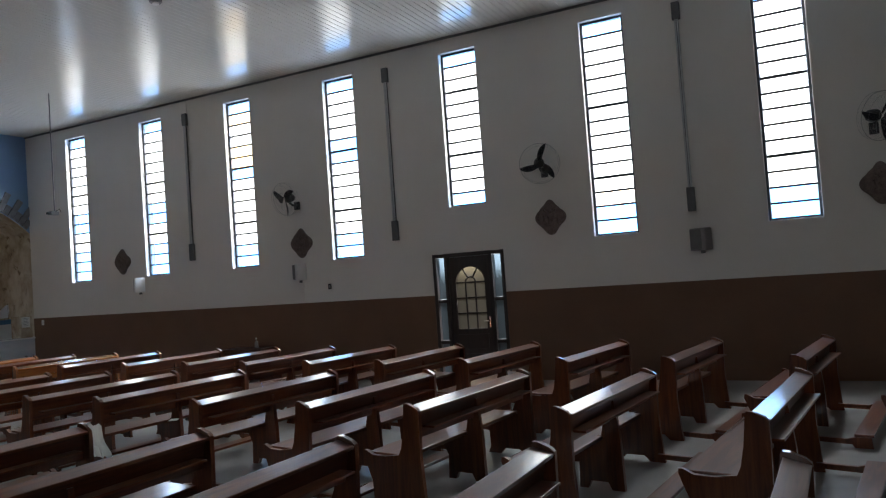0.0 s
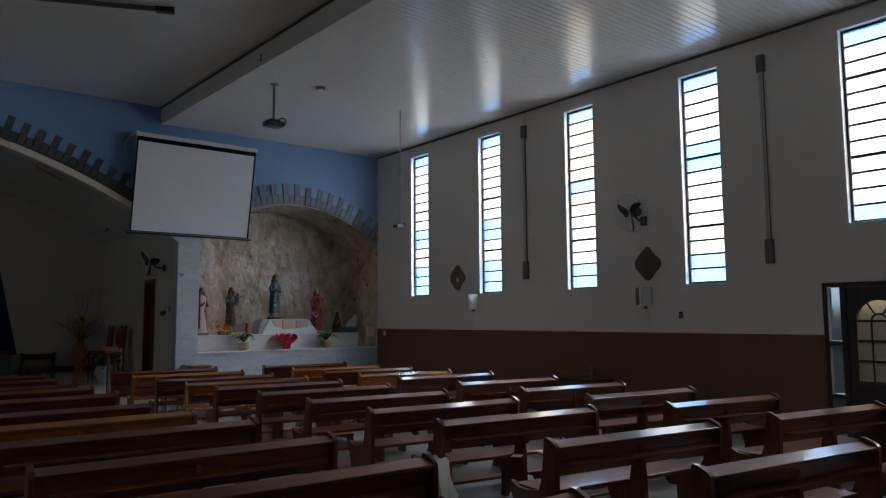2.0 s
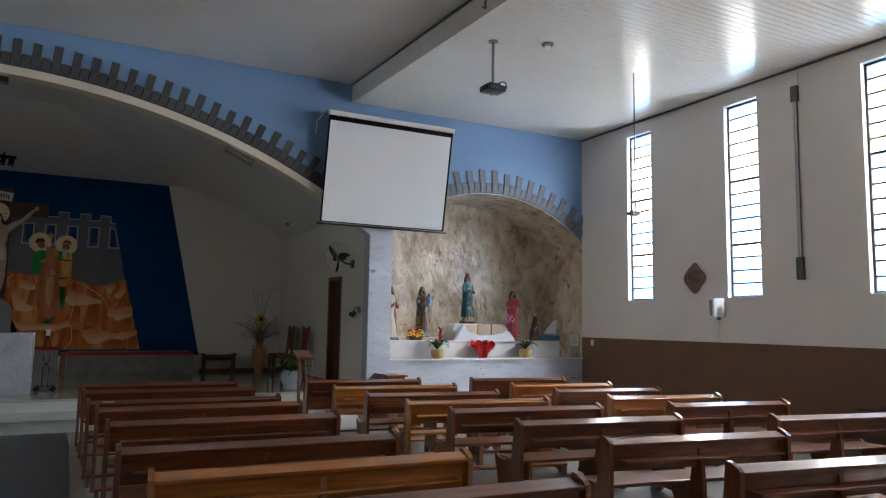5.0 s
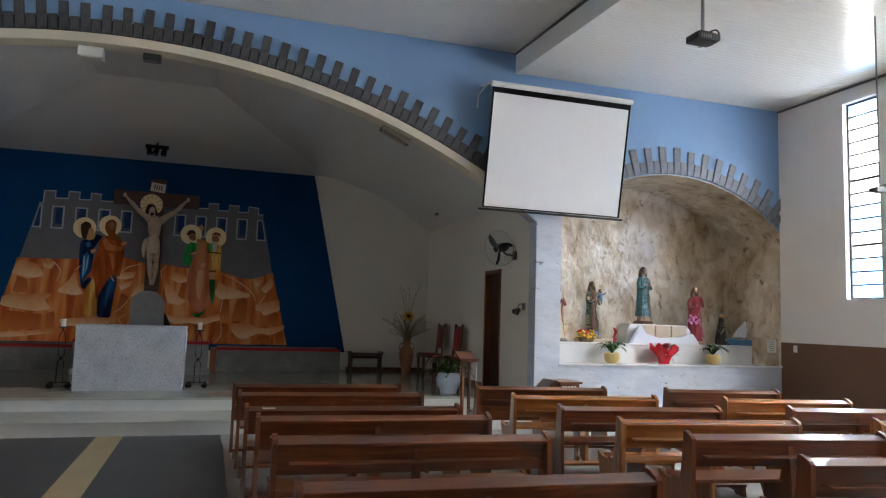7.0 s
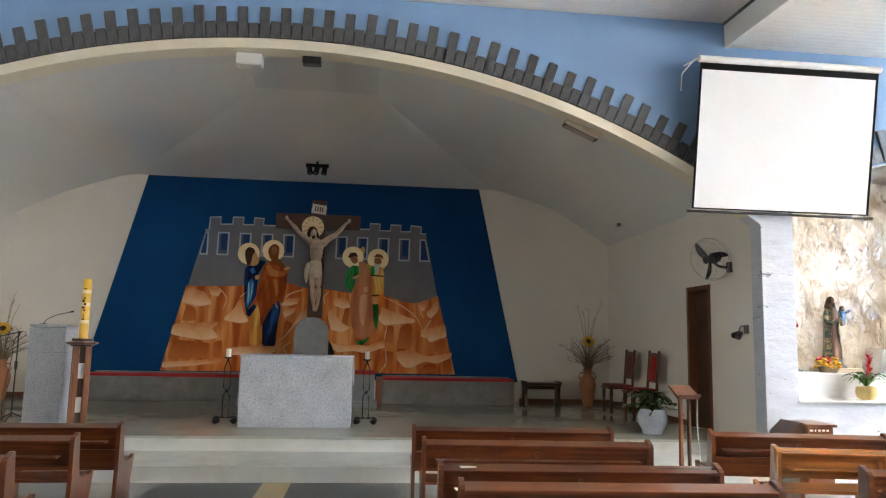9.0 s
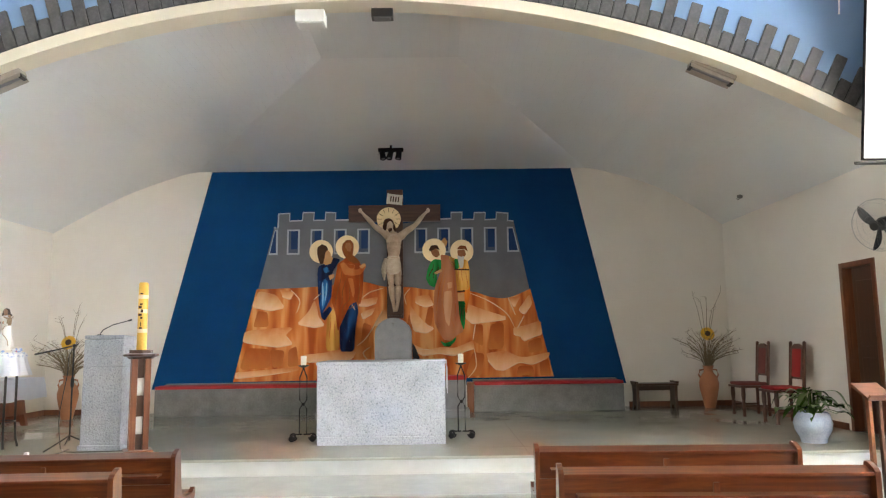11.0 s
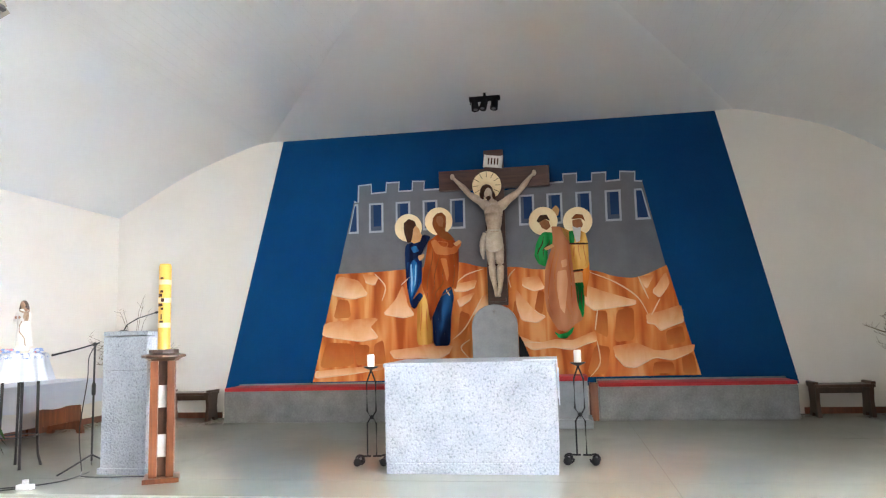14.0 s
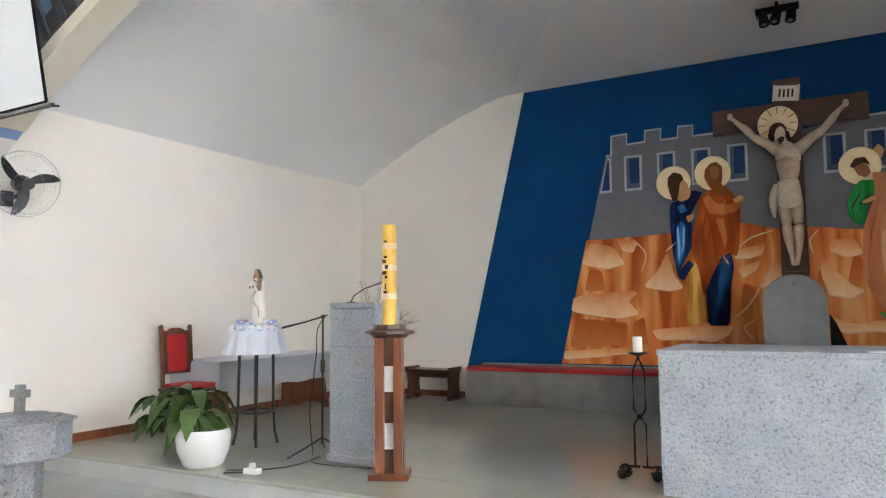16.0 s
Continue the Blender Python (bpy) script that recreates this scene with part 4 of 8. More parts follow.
def faded_paint(name, low, mid, high):
    """Paint brushed from one tone at a shape's foot to another at its top."""
    m = material(name, mid, 0.7, 0, 0.08)
    c = m.node_tree.nodes.new("ShaderNodeTexCoord")
    z = m.node_tree.nodes.new("ShaderNodeSeparateXYZ")
    link(m, c, "Generated", z, "Vector")
    n1 = node(m, "ShaderNodeTexNoise", Scale=3.0, Detail=3.0, Roughness=0.5, Distortion=0.5)
    p = coords(m, (1, 1.8, 1))
    link(m, p, "Vector", n1, "Vector")
    add = m.node_tree.nodes.new("ShaderNodeMix")
    add.inputs["Factor"].default_value = 0.5
    link(m, z, "Z", add, "A")
    link(m, n1, "Fac", add, "B")
    r = ramp(m, [(0.22, low), (0.48, mid), (0.74, high)])
    link(m, add, "Result", r, "Fac")
    link(m, r, "Color", m.node_tree.nodes["Principled BSDF"], "Base Color")
    n2 = node(m, "ShaderNodeTexNoise", Scale=60.0, Detail=3.0)
    bump(m, n2, "Fac", 0.1, 0.003)
    return m


DEEP_BLUE = paint("deep_blue_mural_paint", (0.0012, 0.037, 0.124), (0.0015, 0.057, 0.170), scale=0.8, rough=0.75)
CASTLE_GREY = paint("grey_castle_paint", (0.125, 0.125, 0.137), (0.165, 0.165, 0.178), scale=3)
CASTLE_LINE = paint("pale_grey_line_paint", (0.30, 0.32, 0.36), (0.41, 0.43, 0.47))
CASTLE_REVEAL = paint("blue_grey_reveal_paint", (0.060, 0.080, 0.125), (0.095, 0.115, 0.16), scale=4)
CASTLE_BLUE = paint("blue_window_paint", (0.010, 0.032, 0.10), (0.022, 0.058, 0.155), scale=3)
ROCK = rock_paint()
LEDGE = faded_paint("pale_ledge_paint", (0.79, 0.52, 0.34), (0.70, 0.37, 0.185), (0.58, 0.205, 0.066))
LEDGE_LINE = paint("cream_edge_paint", (0.62, 0.38, 0.22), (0.74, 0.52, 0.36))
ROCK_DARK = faded_paint("rust_shadow_paint", (0.52, 0.17, 0.042), (0.44, 0.125, 0.03), (0.36, 0.085, 0.018))


def robe_paint(name, dark, mid, light, at=(0.36, 0.5, 0.64)):
    """Brushed folds that run down a robe."""
    m = material(name, mid, 0.65, 0, 0.1)
    p = coords(m, (1, 3.0, 0.7))
    n1 = node(m, "ShaderNodeTexNoise", Scale=2.2, Detail=1.0, Roughness=0.3, Distortion=0.4)
    link(m, p, "Vector", n1, "Vector")
    r = ramp(m, list(zip(at, (dark, mid, light))))
    link(m, n1, "Fac", r, "Fac")
    link(m, r, "Color", m.node_tree.nodes["Principled BSDF"], "Base Color")
    bump(m, n1, "Fac", 0.15, 0.006)
    return m


R_BLUE = robe_paint("blue_robe_paint", (0.003, 0.012, 0.06), (0.006, 0.05, 0.17), (0.025, 0.15, 0.37), (0.40, 0.52, 0.68))
R_ORANGE = robe_paint("rust_robe_paint", (0.19, 0.028, 0.006), (0.31, 0.056, 0.009), (0.42, 0.10, 0.018), (0.3, 0.5, 0.72))
R_BROWN = robe_paint("tan_robe_paint", (0.35, 0.115, 0.05), (0.43, 0.155, 0.07), (0.50, 0.20, 0.10), (0.3, 0.5, 0.72))
R_GREEN = robe_paint("green_robe_paint", (0.002, 0.07, 0.012), (0.006, 0.17, 0.03), (0.02, 0.28, 0.07))
R_GOLD = robe_paint("ochre_robe_paint", (0.42, 0.18, 0.03), (0.60, 0.30, 0.06), (0.72, 0.42, 0.12))
R_FLAME = robe_paint("orange_robe_paint", (0.50, 0.11, 0.012), (0.68, 0.19, 0.02), (0.75, 0.30, 0.06))
SKIN = paint("painted_skin", (0.46, 0.22, 0.085), (0.56, 0.31, 0.14), scale=12)
HAIR = paint("dark_brown_paint", (0.04, 0.018, 0.01), (0.08, 0.035, 0.018), scale=12)
HALO = mottled("cream_gold_paint", (0.74, 0.56, 0.30), (0.86, 0.70, 0.44), 6, 60, 0.4, 0.1)

mural = thing("mural", "wall painting of ochre rocks and a grey castle on blue", "mural", at=(MW, 0, 0))


def flat(pts, d0, d1):
    return prism(B(), pts, "x", d0, d1)


def ribbon(bm, pts, w, d0, d1):
    """A brushed line of even width along a few points."""
    pts = [Vector((0, *p)) for p in pts]
    left, right = [], []
    for i, p in enumerate(pts):
        d = (pts[min(i + 1, len(pts) - 1)] - pts[max(i - 1, 0)]).normalized()
        nrm = Vector((0, -d.z, d.y)) * w / 2
        left.append((p + nrm)[1:])
        right.append((p - nrm)[1:])
    return prism(bm, [tuple(v) for v in left + right[::-1]], "x", d0, d1)


part("blue_field", flat([(-3.46, 4.865), (3.38, 4.865), (4.26, 0.80), (-4.46, 0.80)], -0.002, 0.004), DEEP_BLUE, mural)
part("castle", flat(CASTLE_L, 0.004, 0.008), CASTLE_GREY, mural)
part("castle", flat(CASTLE_R, 0.004, 0.008), CASTLE_GREY, mural)
for pts in (CASTLE_L[1:-2], CASTLE_R[2:-1]):
    part("castle_outline", ribbon(B(), pts, 0.028, 0.008, 0.010), CASTLE_LINE, mural)
for y in (-1.90, -1.46, -1.02, -0.58, 0.50, 0.93, 1.37, 1.81):
    w = part("painted_window", flat([(y - 0.12, 3.26), (y + 0.12, 3.26), (y + 0.125, 3.74), (y - 0.115, 3.74)], 0.008, 0.011), CASTLE_LINE, mural)
    part("painted_opening", flat([(y - 0.088, 3.293), (y + 0.088, 3.293), (y + 0.092, 3.71), (y - 0.083, 3.71)], 0.011, 0.013), CASTLE_REVEAL, w)
    part("painted_slot", flat([(y - 0.040, 3.36), (y + 0.086, 3.36), (y + 0.090, 3.708), (y - 0.040, 3.708)], 0.013, 0.015), CASTLE_BLUE, w)
for pts, inner in (([(-2.36, 3.26), (-2.19, 3.26), (-2.19, 3.74), (-2.25, 3.74)], [(-2.335, 3.293), (-2.222, 3.293), (-2.222, 3.71), (-2.245, 3.71)]),
                   ([(2.13, 3.26), (2.36, 3.26), (2.25, 3.74), (2.13, 3.74)], [(2.162, 3.293), (2.325, 3.293), (2.24, 3.71), (2.162, 3.71)])):
    w = part("painted_window", flat(pts, 0.008, 0.011), CASTLE_LINE, mural)
    part("painted_opening", flat(inner, 0.011, 0.013), CASTLE_BLUE, w)
top = smooth_line(HILLS[:-2])
part("rock_field", flat(top + [HILLS[-2], HILLS[-1]], 0.013, 0.017), ROCK, mural)
DEPTH = [0.0]


def rock_shadow(*pts):
    """A rust-coloured face of rock."""
    DEPTH[0] += 0.0005
    part("rock_shadow", flat(rounded(pts, 2, 0.12), 0.016, 0.0172 + DEPTH[0]), ROCK_DARK, mural)


def rock_ledge(*pts):
    """A pale shelf of rock with a brushed lower edge."""
    DEPTH[0] += 0.0005
    front = 0.020 + DEPTH[0]
    loop = rounded(pts, 2, 0.12)
    led = part("rock_ledge", flat(loop, 0.016, front), LEDGE, mural)
    mid = sum(z for _, z in pts) / len(pts)
    i0 = max(range(len(loop)), key=lambda i: loop[i][1])
    low = [p for p in loop[i0:] + loop[:i0] if p[1] < mid + 0.01]
    part("ledge_edge", tube(B(), [(front - 0.002, *p) for p in low], [0.004] + [0.010] * (len(low) - 2) + [0.004], 5), LEDGE_LINE, led)


def rock_line(*pts):
    line = smooth_line(pts)
    part("rock_line", tube(B(), [(0.036, *p) for p in line], [0.002 + 0.010 * math.sin(math.pi * (k + 0.5) / len(line)) for k in range(len(line))], 5), LEDGE_LINE, mural)


rock_shadow((-2.74, 1.54), (-2.31, 1.51), (-2.28, 1.17), (-2.86, 1.13))
rock_shadow((-1.96, 1.49), (-1.81, 1.56), (-1.77, 1.19), (-1.97, 1.18))
rock_shadow((-2.54, 2.22), (-2.36, 2.19), (-2.33, 1.92), (-2.62, 1.91))
rock_shadow((-0.58, 1.98), (-0.42, 1.91), (-0.51, 1.53), (-0.63, 1.54))
rock_shadow((0.27, 2.14), (0.34, 1.89), (0.3, 1.64), (0.2, 1.71))
rock_shadow((1.48, 1.91), (1.64, 1.91), (1.64, 1.5), (1.43, 1.62))
rock_shadow((1.78, 1.91), (2.03, 1.95), (2.02, 1.46), (1.72, 1.44))
rock_shadow((2.28, 1.14), (2.54, 1.14), (2.58, 0.97), (2.24, 0.97))
rock_shadow((2.67, 1.22), (2.84, 1.26), (2.88, 0.97), (2.68, 0.97))
rock_shadow((1.44, 1.41), (1.66, 1.37), (1.6, 0.97), (1.3, 0.97))
rock_shadow((2.47, 1.59), (2.71, 1.66), (2.74, 1.42), (2.48, 1.37))
rock_shadow((0.63, 2.25), (0.73, 2.22), (0.68, 1.88), (0.56, 1.95))
rock_shadow((-1.16, 1.24), (-0.97, 1.21), (-0.98, 0.97), (-1.31, 0.97))
rock_shadow((-2.31, 1.5), (-2.03, 1.48), (-2.07, 1.2), (-2.24, 1.16))
rock_ledge((-2.53, 2.59), (-2.2, 2.51), (-2.04, 2.27), (-2.29, 2.21), (-2.65, 2.29))
rock_ledge((-2.77, 1.85), (-1.95, 1.91), (-1.89, 1.88), (-2.02, 1.76), (-1.88, 1.59), (-2.17, 1.54), (-2.81, 1.64))
rock_ledge((-1.81, 1.96), (-1.6, 2.18), (-1.48, 2.42), (-1.4, 2.07), (-1.3, 1.93), (-1.47, 1.89))
rock_ledge((-0.66, 2.39), (-0.3, 2.45), (-0.34, 2.33), (-0.5, 2.27), (-0.66, 2.28))
rock_ledge((-0.62, 2.16), (-0.34, 2.26), (-0.41, 2.14), (-0.58, 2.03))
rock_ledge((-0.39, 1.9), (-0.24, 2.18), (-0.12, 2.24), (-0.09, 2.08), (-0.23, 1.96))
rock_ledge((0.38, 2.45), (0.65, 2.47), (0.73, 2.28), (0.57, 2.24), (0.4, 2.32))
rock_ledge((0.28, 2.3), (0.4, 2.14), (0.61, 1.9), (0.73, 1.85), (0.6, 1.76), (0.37, 1.8), (0.29, 2.02))
rock_ledge((1.33, 2.31), (1.61, 2.2), (2.06, 2.05), (2.06, 1.99), (1.59, 1.94), (1.45, 1.92), (1.32, 2.03))
rock_ledge((2.2, 1.84), (2.45, 1.89), (2.71, 1.97), (2.74, 1.72), (2.53, 1.65), (2.4, 1.59), (2.32, 1.69), (2.21, 1.71))
rock_ledge((1.69, 1.38), (2.04, 1.43), (2.29, 1.31), (2.45, 1.3), (2.87, 1.39), (2.84, 1.28), (2.54, 1.16), (2.29, 1.21), (2.01, 1.06), (1.85, 1.08), (1.73, 1.23))
rock_ledge((0.3, 1.58), (0.59, 1.45), (0.88, 1.51), (1.11, 1.48), (1.45, 1.62), (1.48, 1.47), (1.33, 1.43), (1.1, 1.34), (0.82, 1.39), (0.52, 1.35), (0.38, 1.44))
rock_ledge((-1.72, 1.39), (-1.29, 1.43), (-1.02, 1.49), (-0.7, 1.44), (-0.77, 1.33), (-0.94, 1.24), (-1.16, 1.27), (-1.63, 1.26))
rock_ledge((2.12, 2.4), (2.36, 2.43), (2.23, 2.21))
rock_ledge((2.31, 2.17), (2.52, 2.47), (2.57, 2.28), (2.41, 2.08))
rock_ledge((-2.91, 1.09), (-2.39, 1.13), (-1.77, 1.18), (-1.77, 1.11), (-2.39, 1.03), (-2.93, 0.98))
rock_ledge((-2.14, 2.61), (-1.86, 2.56), (-1.93, 2.42), (-2.07, 2.46))
rock_ledge((0.0, 1.71), (0.25, 1.83), (0.3, 1.71), (0.15, 1.6))
rock_line((-1.93, 2.6), (-1.76, 2.39), (-1.82, 2.16))
rock_line((-1.27, 2.6), (-1.5, 2.41))
rock_line((-0.2, 2.61), (-0.46, 2.53), (-0.62, 2.41))
rock_line((0.29, 2.59), (0.19, 2.46), (0.22, 2.3))
rock_line((1.4, 2.5), (1.78, 2.33), (2.09, 2.1), (2.23, 1.84))
rock_line((1.45, 1.62), (1.5, 1.92))
rock_line((2.41, 2.06), (2.28, 1.83))
rock_line((1.47, 1.47), (1.5, 1.14), (1.35, 0.94))
rock_line((2.12, 2.4), (2.25, 2.07))
rock_line((-0.73, 2.21), (-0.79, 2.31))
rock_line((-0.44, 1.53), (-0.58, 1.41), (-0.46, 1.25))
rock_line((-0.22, 2.19), (-0.5, 1.72), (-0.7, 1.54))


def width_at(pts, z):
    """The left and right edge of an outline at a height."""
    ys = []
    for (y0, z0), (y1, z1) in zip(pts, list(pts[1:]) + [pts[0]]):
        if (z0 - z) * (z1 - z) < 0:
            ys.append(y0 + (y1 - y0) * (z - z0) / (z1 - z0))
    return (min(ys), max(ys)) if len(ys) > 1 else None


GREY_BEARD = paint("grey_beard_paint", (0.42, 0.40, 0.37), (0.55, 0.53, 0.50))
R_NAVY = robe_paint("navy_robe_paint", (0.002, 0.006, 0.03), (0.004, 0.022, 0.085), (0.012, 0.09, 0.26), (0.40, 0.54, 0.70))
R_COPPER = robe_paint("copper_sleeve_paint", (0.36, 0.085, 0.016), (0.47, 0.14, 0.035), (0.56, 0.21, 0.07), (0.3, 0.5, 0.72))
R_PEACH = robe_paint("pale_tan_robe_paint", (0.45, 0.18, 0.085), (0.54, 0.25, 0.13), (0.62, 0.33, 0.19), (0.3, 0.5, 0.72))
HOOD_BROWN = paint("brown_hood_paint", (0.17, 0.048, 0.012), (0.25, 0.075, 0.02), scale=9)
R_SKY = robe_paint("bright_blue_fold_paint", (0.006, 0.06, 0.20), (0.015, 0.15, 0.36), (0.05, 0.27, 0.50), (0.35, 0.5, 0.68))
PALE_FOLD = paint("pale_blue_highlight_paint", (0.20, 0.42, 0.62), (0.34, 0.56, 0.74))
FACE_BROWN = paint("brown_face_paint", (0.22, 0.085, 0.032), (0.33, 0.14, 0.06), scale=10)
TONES = [HALO, SKIN, HAIR, GREY_BEARD, R_BLUE, R_NAVY, R_GOLD, R_ORANGE, R_COPPER, R_BROWN, R_PEACH, R_GREEN, R_FLAME, HOOD_BROWN, R_SKY, FACE_BROWN, PALE_FOLD]
DARKER = {R_BLUE: R_NAVY, R_ORANGE: HOOD_BROWN, R_BROWN: R_COPPER, R_GREEN: HAIR, R_GOLD: R_COPPER}


def halo_disc(y, z, r=0.215):
    """The gilded disc that a mural figure is begun with."""
    bm = B()
    rod(bm, (0.022, y, z), (0.036, y, z), r, r, 40, 0)
    tube(bm, [(0.036, y + r * math.cos(k * math.pi / 20), z + r * math.sin(k * math.pi / 20)) for k in range(41)], 0.006, 5, 0)
    return bm


def shape(bm, tone, depth, *pts, folds=0):
    """One painted piece of a figure in low relief; folds: brushed lines that fall down it."""
    loop = rounded(pts, 2, 0.11)
    front = 0.034 + 0.004 * depth
    prism(bm, loop, "x", 0.018, front, TONES.index(tone))
    zs = [z for _, z in loop]
    for k in range(folds):
        line = []
        start, stop = 0.08 + 0.11 * (k % 3), 0.96 - 0.09 * ((k + 1) % 3)
        for q in range(8):
            z = max(zs) - (max(zs) - min(zs)) * (start + (stop - start) * q / 7)
            e = width_at(loop, z)
            if e and e[1] - e[0] > 0.05:
                g = (k + 0.7) / (folds + 0.4) + 0.05 * math.sin(q * 0.8 + 1.7 * k)
                line.append((e[0] + (e[1] - e[0]) * min(max(g, 0.06), 0.94), z))
        if len(line) > 3:
            line = smooth_line(line, 3)
            radii = [0.001 + 0.007 * math.sin(math.pi * (i + 0.5) / len(line)) for i in range(len(line))]
            tube(bm, [(front - 0.002, *p) for p in line], radii, 5, TONES.index(DARKER.get(tone, tone)))


def mural_figure(bm, label):
    """Links a finished mural figure as one plain shape."""
    ob = solid("painted_figure", bm, TONES, label, "relief figure", "figures beside the cross", smooth=True)
    ob.location = (MW, 0, 0)


bm = halo_disc(-1.37, 3.31)
shape(bm, R_GOLD, 1, (-1.244, 2.228), (-1.125, 2.243), (-1.047, 2.096), (-1.017, 1.472), (-1.274, 1.461), folds=2)
shape(bm, R_NAVY, 2, (-1.435, 2.846), (-1.387, 2.772), (-1.37, 2.39), (-1.334, 2.155), (-1.208, 2.284), (-1.149, 2.228), (-1.22, 2.125), (-1.289, 2.022), (-1.352, 2.061), (-1.411, 2.39))
shape(bm, R_BLUE, 3, (-1.399, 2.778), (-1.238, 2.852), (-1.161, 2.778), (-1.173, 2.449), (-1.268, 2.272), (-1.34, 2.143), (-1.381, 2.39), (-1.411, 2.625), folds=3)
shape(bm, R_NAVY, 4, (-1.399, 3.043), (-1.274, 3.081), (-1.125, 3.19), (-1.011, 3.155), (-1.119, 2.978), (-1.179, 2.855), (-1.298, 2.796), (-1.399, 2.749), (-1.435, 2.861), (-1.423, 2.993), folds=2)
shape(bm, R_SKY, 4, (-1.355, 2.72), (-1.29, 2.80), (-1.235, 2.74), (-1.245, 2.52), (-1.30, 2.30), (-1.335, 2.20), (-1.36, 2.45))
shape(bm, R_SKY, 5, (-1.34, 2.99), (-1.25, 3.02), (-1.20, 2.93), (-1.29, 2.90))
shape(bm, PALE_FOLD, 6, (-1.345, 2.70), (-1.325, 2.74), (-1.31, 2.45), (-1.335, 2.26))
shape(bm, PALE_FOLD, 6, (-1.265, 2.70), (-1.25, 2.73), (-1.258, 2.50), (-1.285, 2.36))
shape(bm, SKIN, 5, (-1.328, 3.316), (-1.25, 3.343), (-1.196, 3.287), (-1.179, 3.228), (-1.149, 3.169), (-1.179, 3.081), (-1.28, 3.049), (-1.358, 3.111), (-1.34, 3.214))
shape(bm, HAIR, 6, (-1.435, 3.384), (-1.358, 3.449), (-1.268, 3.414), (-1.238, 3.343), (-1.285, 3.29), (-1.30, 3.18), (-1.325, 3.08), (-1.385, 3.07), (-1.425, 3.20), (-1.44, 3.29))
shape(bm, SKIN, 6, (-1.226, 2.852), (-1.125, 2.884), (-1.125, 2.831), (-1.196, 2.766))
mural_figure(bm, "haloed mural figure in blue over a yellow robe")

bm = halo_disc(-0.88, 3.39)
shape(bm, R_NAVY, 1, (-1.02, 1.931), (-0.931, 2.108), (-0.826, 2.314), (-0.701, 2.366), (-0.671, 2.184), (-0.719, 1.919), (-0.749, 1.443), (-1.005, 1.443), folds=4)
shape(bm, R_ORANGE, 3, (-1.059, 3.072), (-0.961, 3.14), (-0.856, 3.219), (-0.749, 3.155), (-0.641, 3.081), (-0.57, 2.978), (-0.581, 2.684), (-0.599, 2.449), (-0.635, 2.308), (-0.719, 2.355), (-0.826, 2.296), (-0.928, 2.09), (-1.005, 1.919), (-1.047, 1.814), (-1.095, 2.155), (-1.173, 2.39), (-1.14, 2.625), (-1.089, 2.875), folds=4)
shape(bm, R_COPPER, 5, (-1.017, 3.078), (-0.934, 3.102), (-0.844, 2.99), (-0.677, 2.955), (-0.552, 3.061), (-0.528, 3.019), (-0.611, 2.872), (-0.79, 2.843), (-0.94, 2.872), folds=1)
shape(bm, R_COPPER, 4, (-0.868, 2.802), (-0.767, 2.796), (-0.731, 2.537), (-0.767, 2.425), (-0.808, 2.596))
shape(bm, HOOD_BROWN, 4, (-0.967, 3.443), (-0.904, 3.514), (-0.826, 3.528), (-0.761, 3.464), (-0.761, 3.337), (-0.779, 3.237), (-0.707, 3.178), (-0.629, 3.09), (-0.737, 3.078), (-0.856, 3.125), (-0.94, 3.237), (-0.981, 3.343))
shape(bm, FACE_BROWN, 6, (-0.904, 3.466), (-0.826, 3.469), (-0.796, 3.39), (-0.82, 3.296), (-0.874, 3.308), (-0.916, 3.39))
shape(bm, SKIN, 7, (-0.659, 3.019), (-0.558, 3.078), (-0.522, 3.043), (-0.599, 2.972))
mural_figure(bm, "haloed mural figure in a rust cloak over blue")

bm = halo_disc(0.75, 3.31)
shape(bm, SKIN, 0, (0.869, 3.464), (0.952, 3.551), (1.007, 3.475), (0.979, 3.377), (0.902, 3.388))
shape(bm, R_GREEN, 2, (0.747, 3.139), (0.88, 3.127), (0.907, 2.948), (0.797, 2.872), (0.797, 2.739), (0.753, 2.606), (0.653, 2.652), (0.593, 2.774), (0.62, 2.933), (0.675, 3.064), folds=2)
shape(bm, R_BROWN, 3, (0.869, 3.22), (1.007, 3.209), (1.101, 3.122), (1.145, 2.948), (1.162, 2.687), (1.184, 2.397), (1.211, 2.02), (1.283, 1.788), (1.156, 1.713), (1.026, 1.609), (0.902, 1.643), (0.819, 1.788), (0.75, 1.933), (0.722, 2.194), (0.75, 2.571), (0.819, 2.774), (0.874, 2.919), (0.885, 3.064), folds=4)
shape(bm, R_PEACH, 5, (0.93, 2.524), (1.068, 2.548), (1.084, 2.368), (1.018, 1.869), (0.943, 1.985), (0.913, 2.281))
shape(bm, R_PEACH, 5, (0.99, 2.687), (1.081, 2.71), (1.084, 2.6), (1.007, 2.577))
shape(bm, R_GREEN, 5, (0.841, 1.62), (0.93, 1.574), (1.04, 1.603), (1.145, 1.69), (1.117, 1.597), (1.018, 1.504), (0.907, 1.522))
shape(bm, SKIN, 5, (0.742, 2.884), (0.874, 2.948), (0.907, 2.907), (0.78, 2.855))
shape(bm, FACE_BROWN, 4, (0.686, 3.29), (0.778, 3.342), (0.836, 3.301), (0.858, 3.214), (0.797, 3.168), (0.725, 3.203))
shape(bm, HAIR, 5, (0.648, 3.313), (0.703, 3.4), (0.808, 3.406), (0.858, 3.307), (0.78, 3.342), (0.681, 3.284))
mural_figure(bm, "haloed mural figure in green and a long tan cloak")

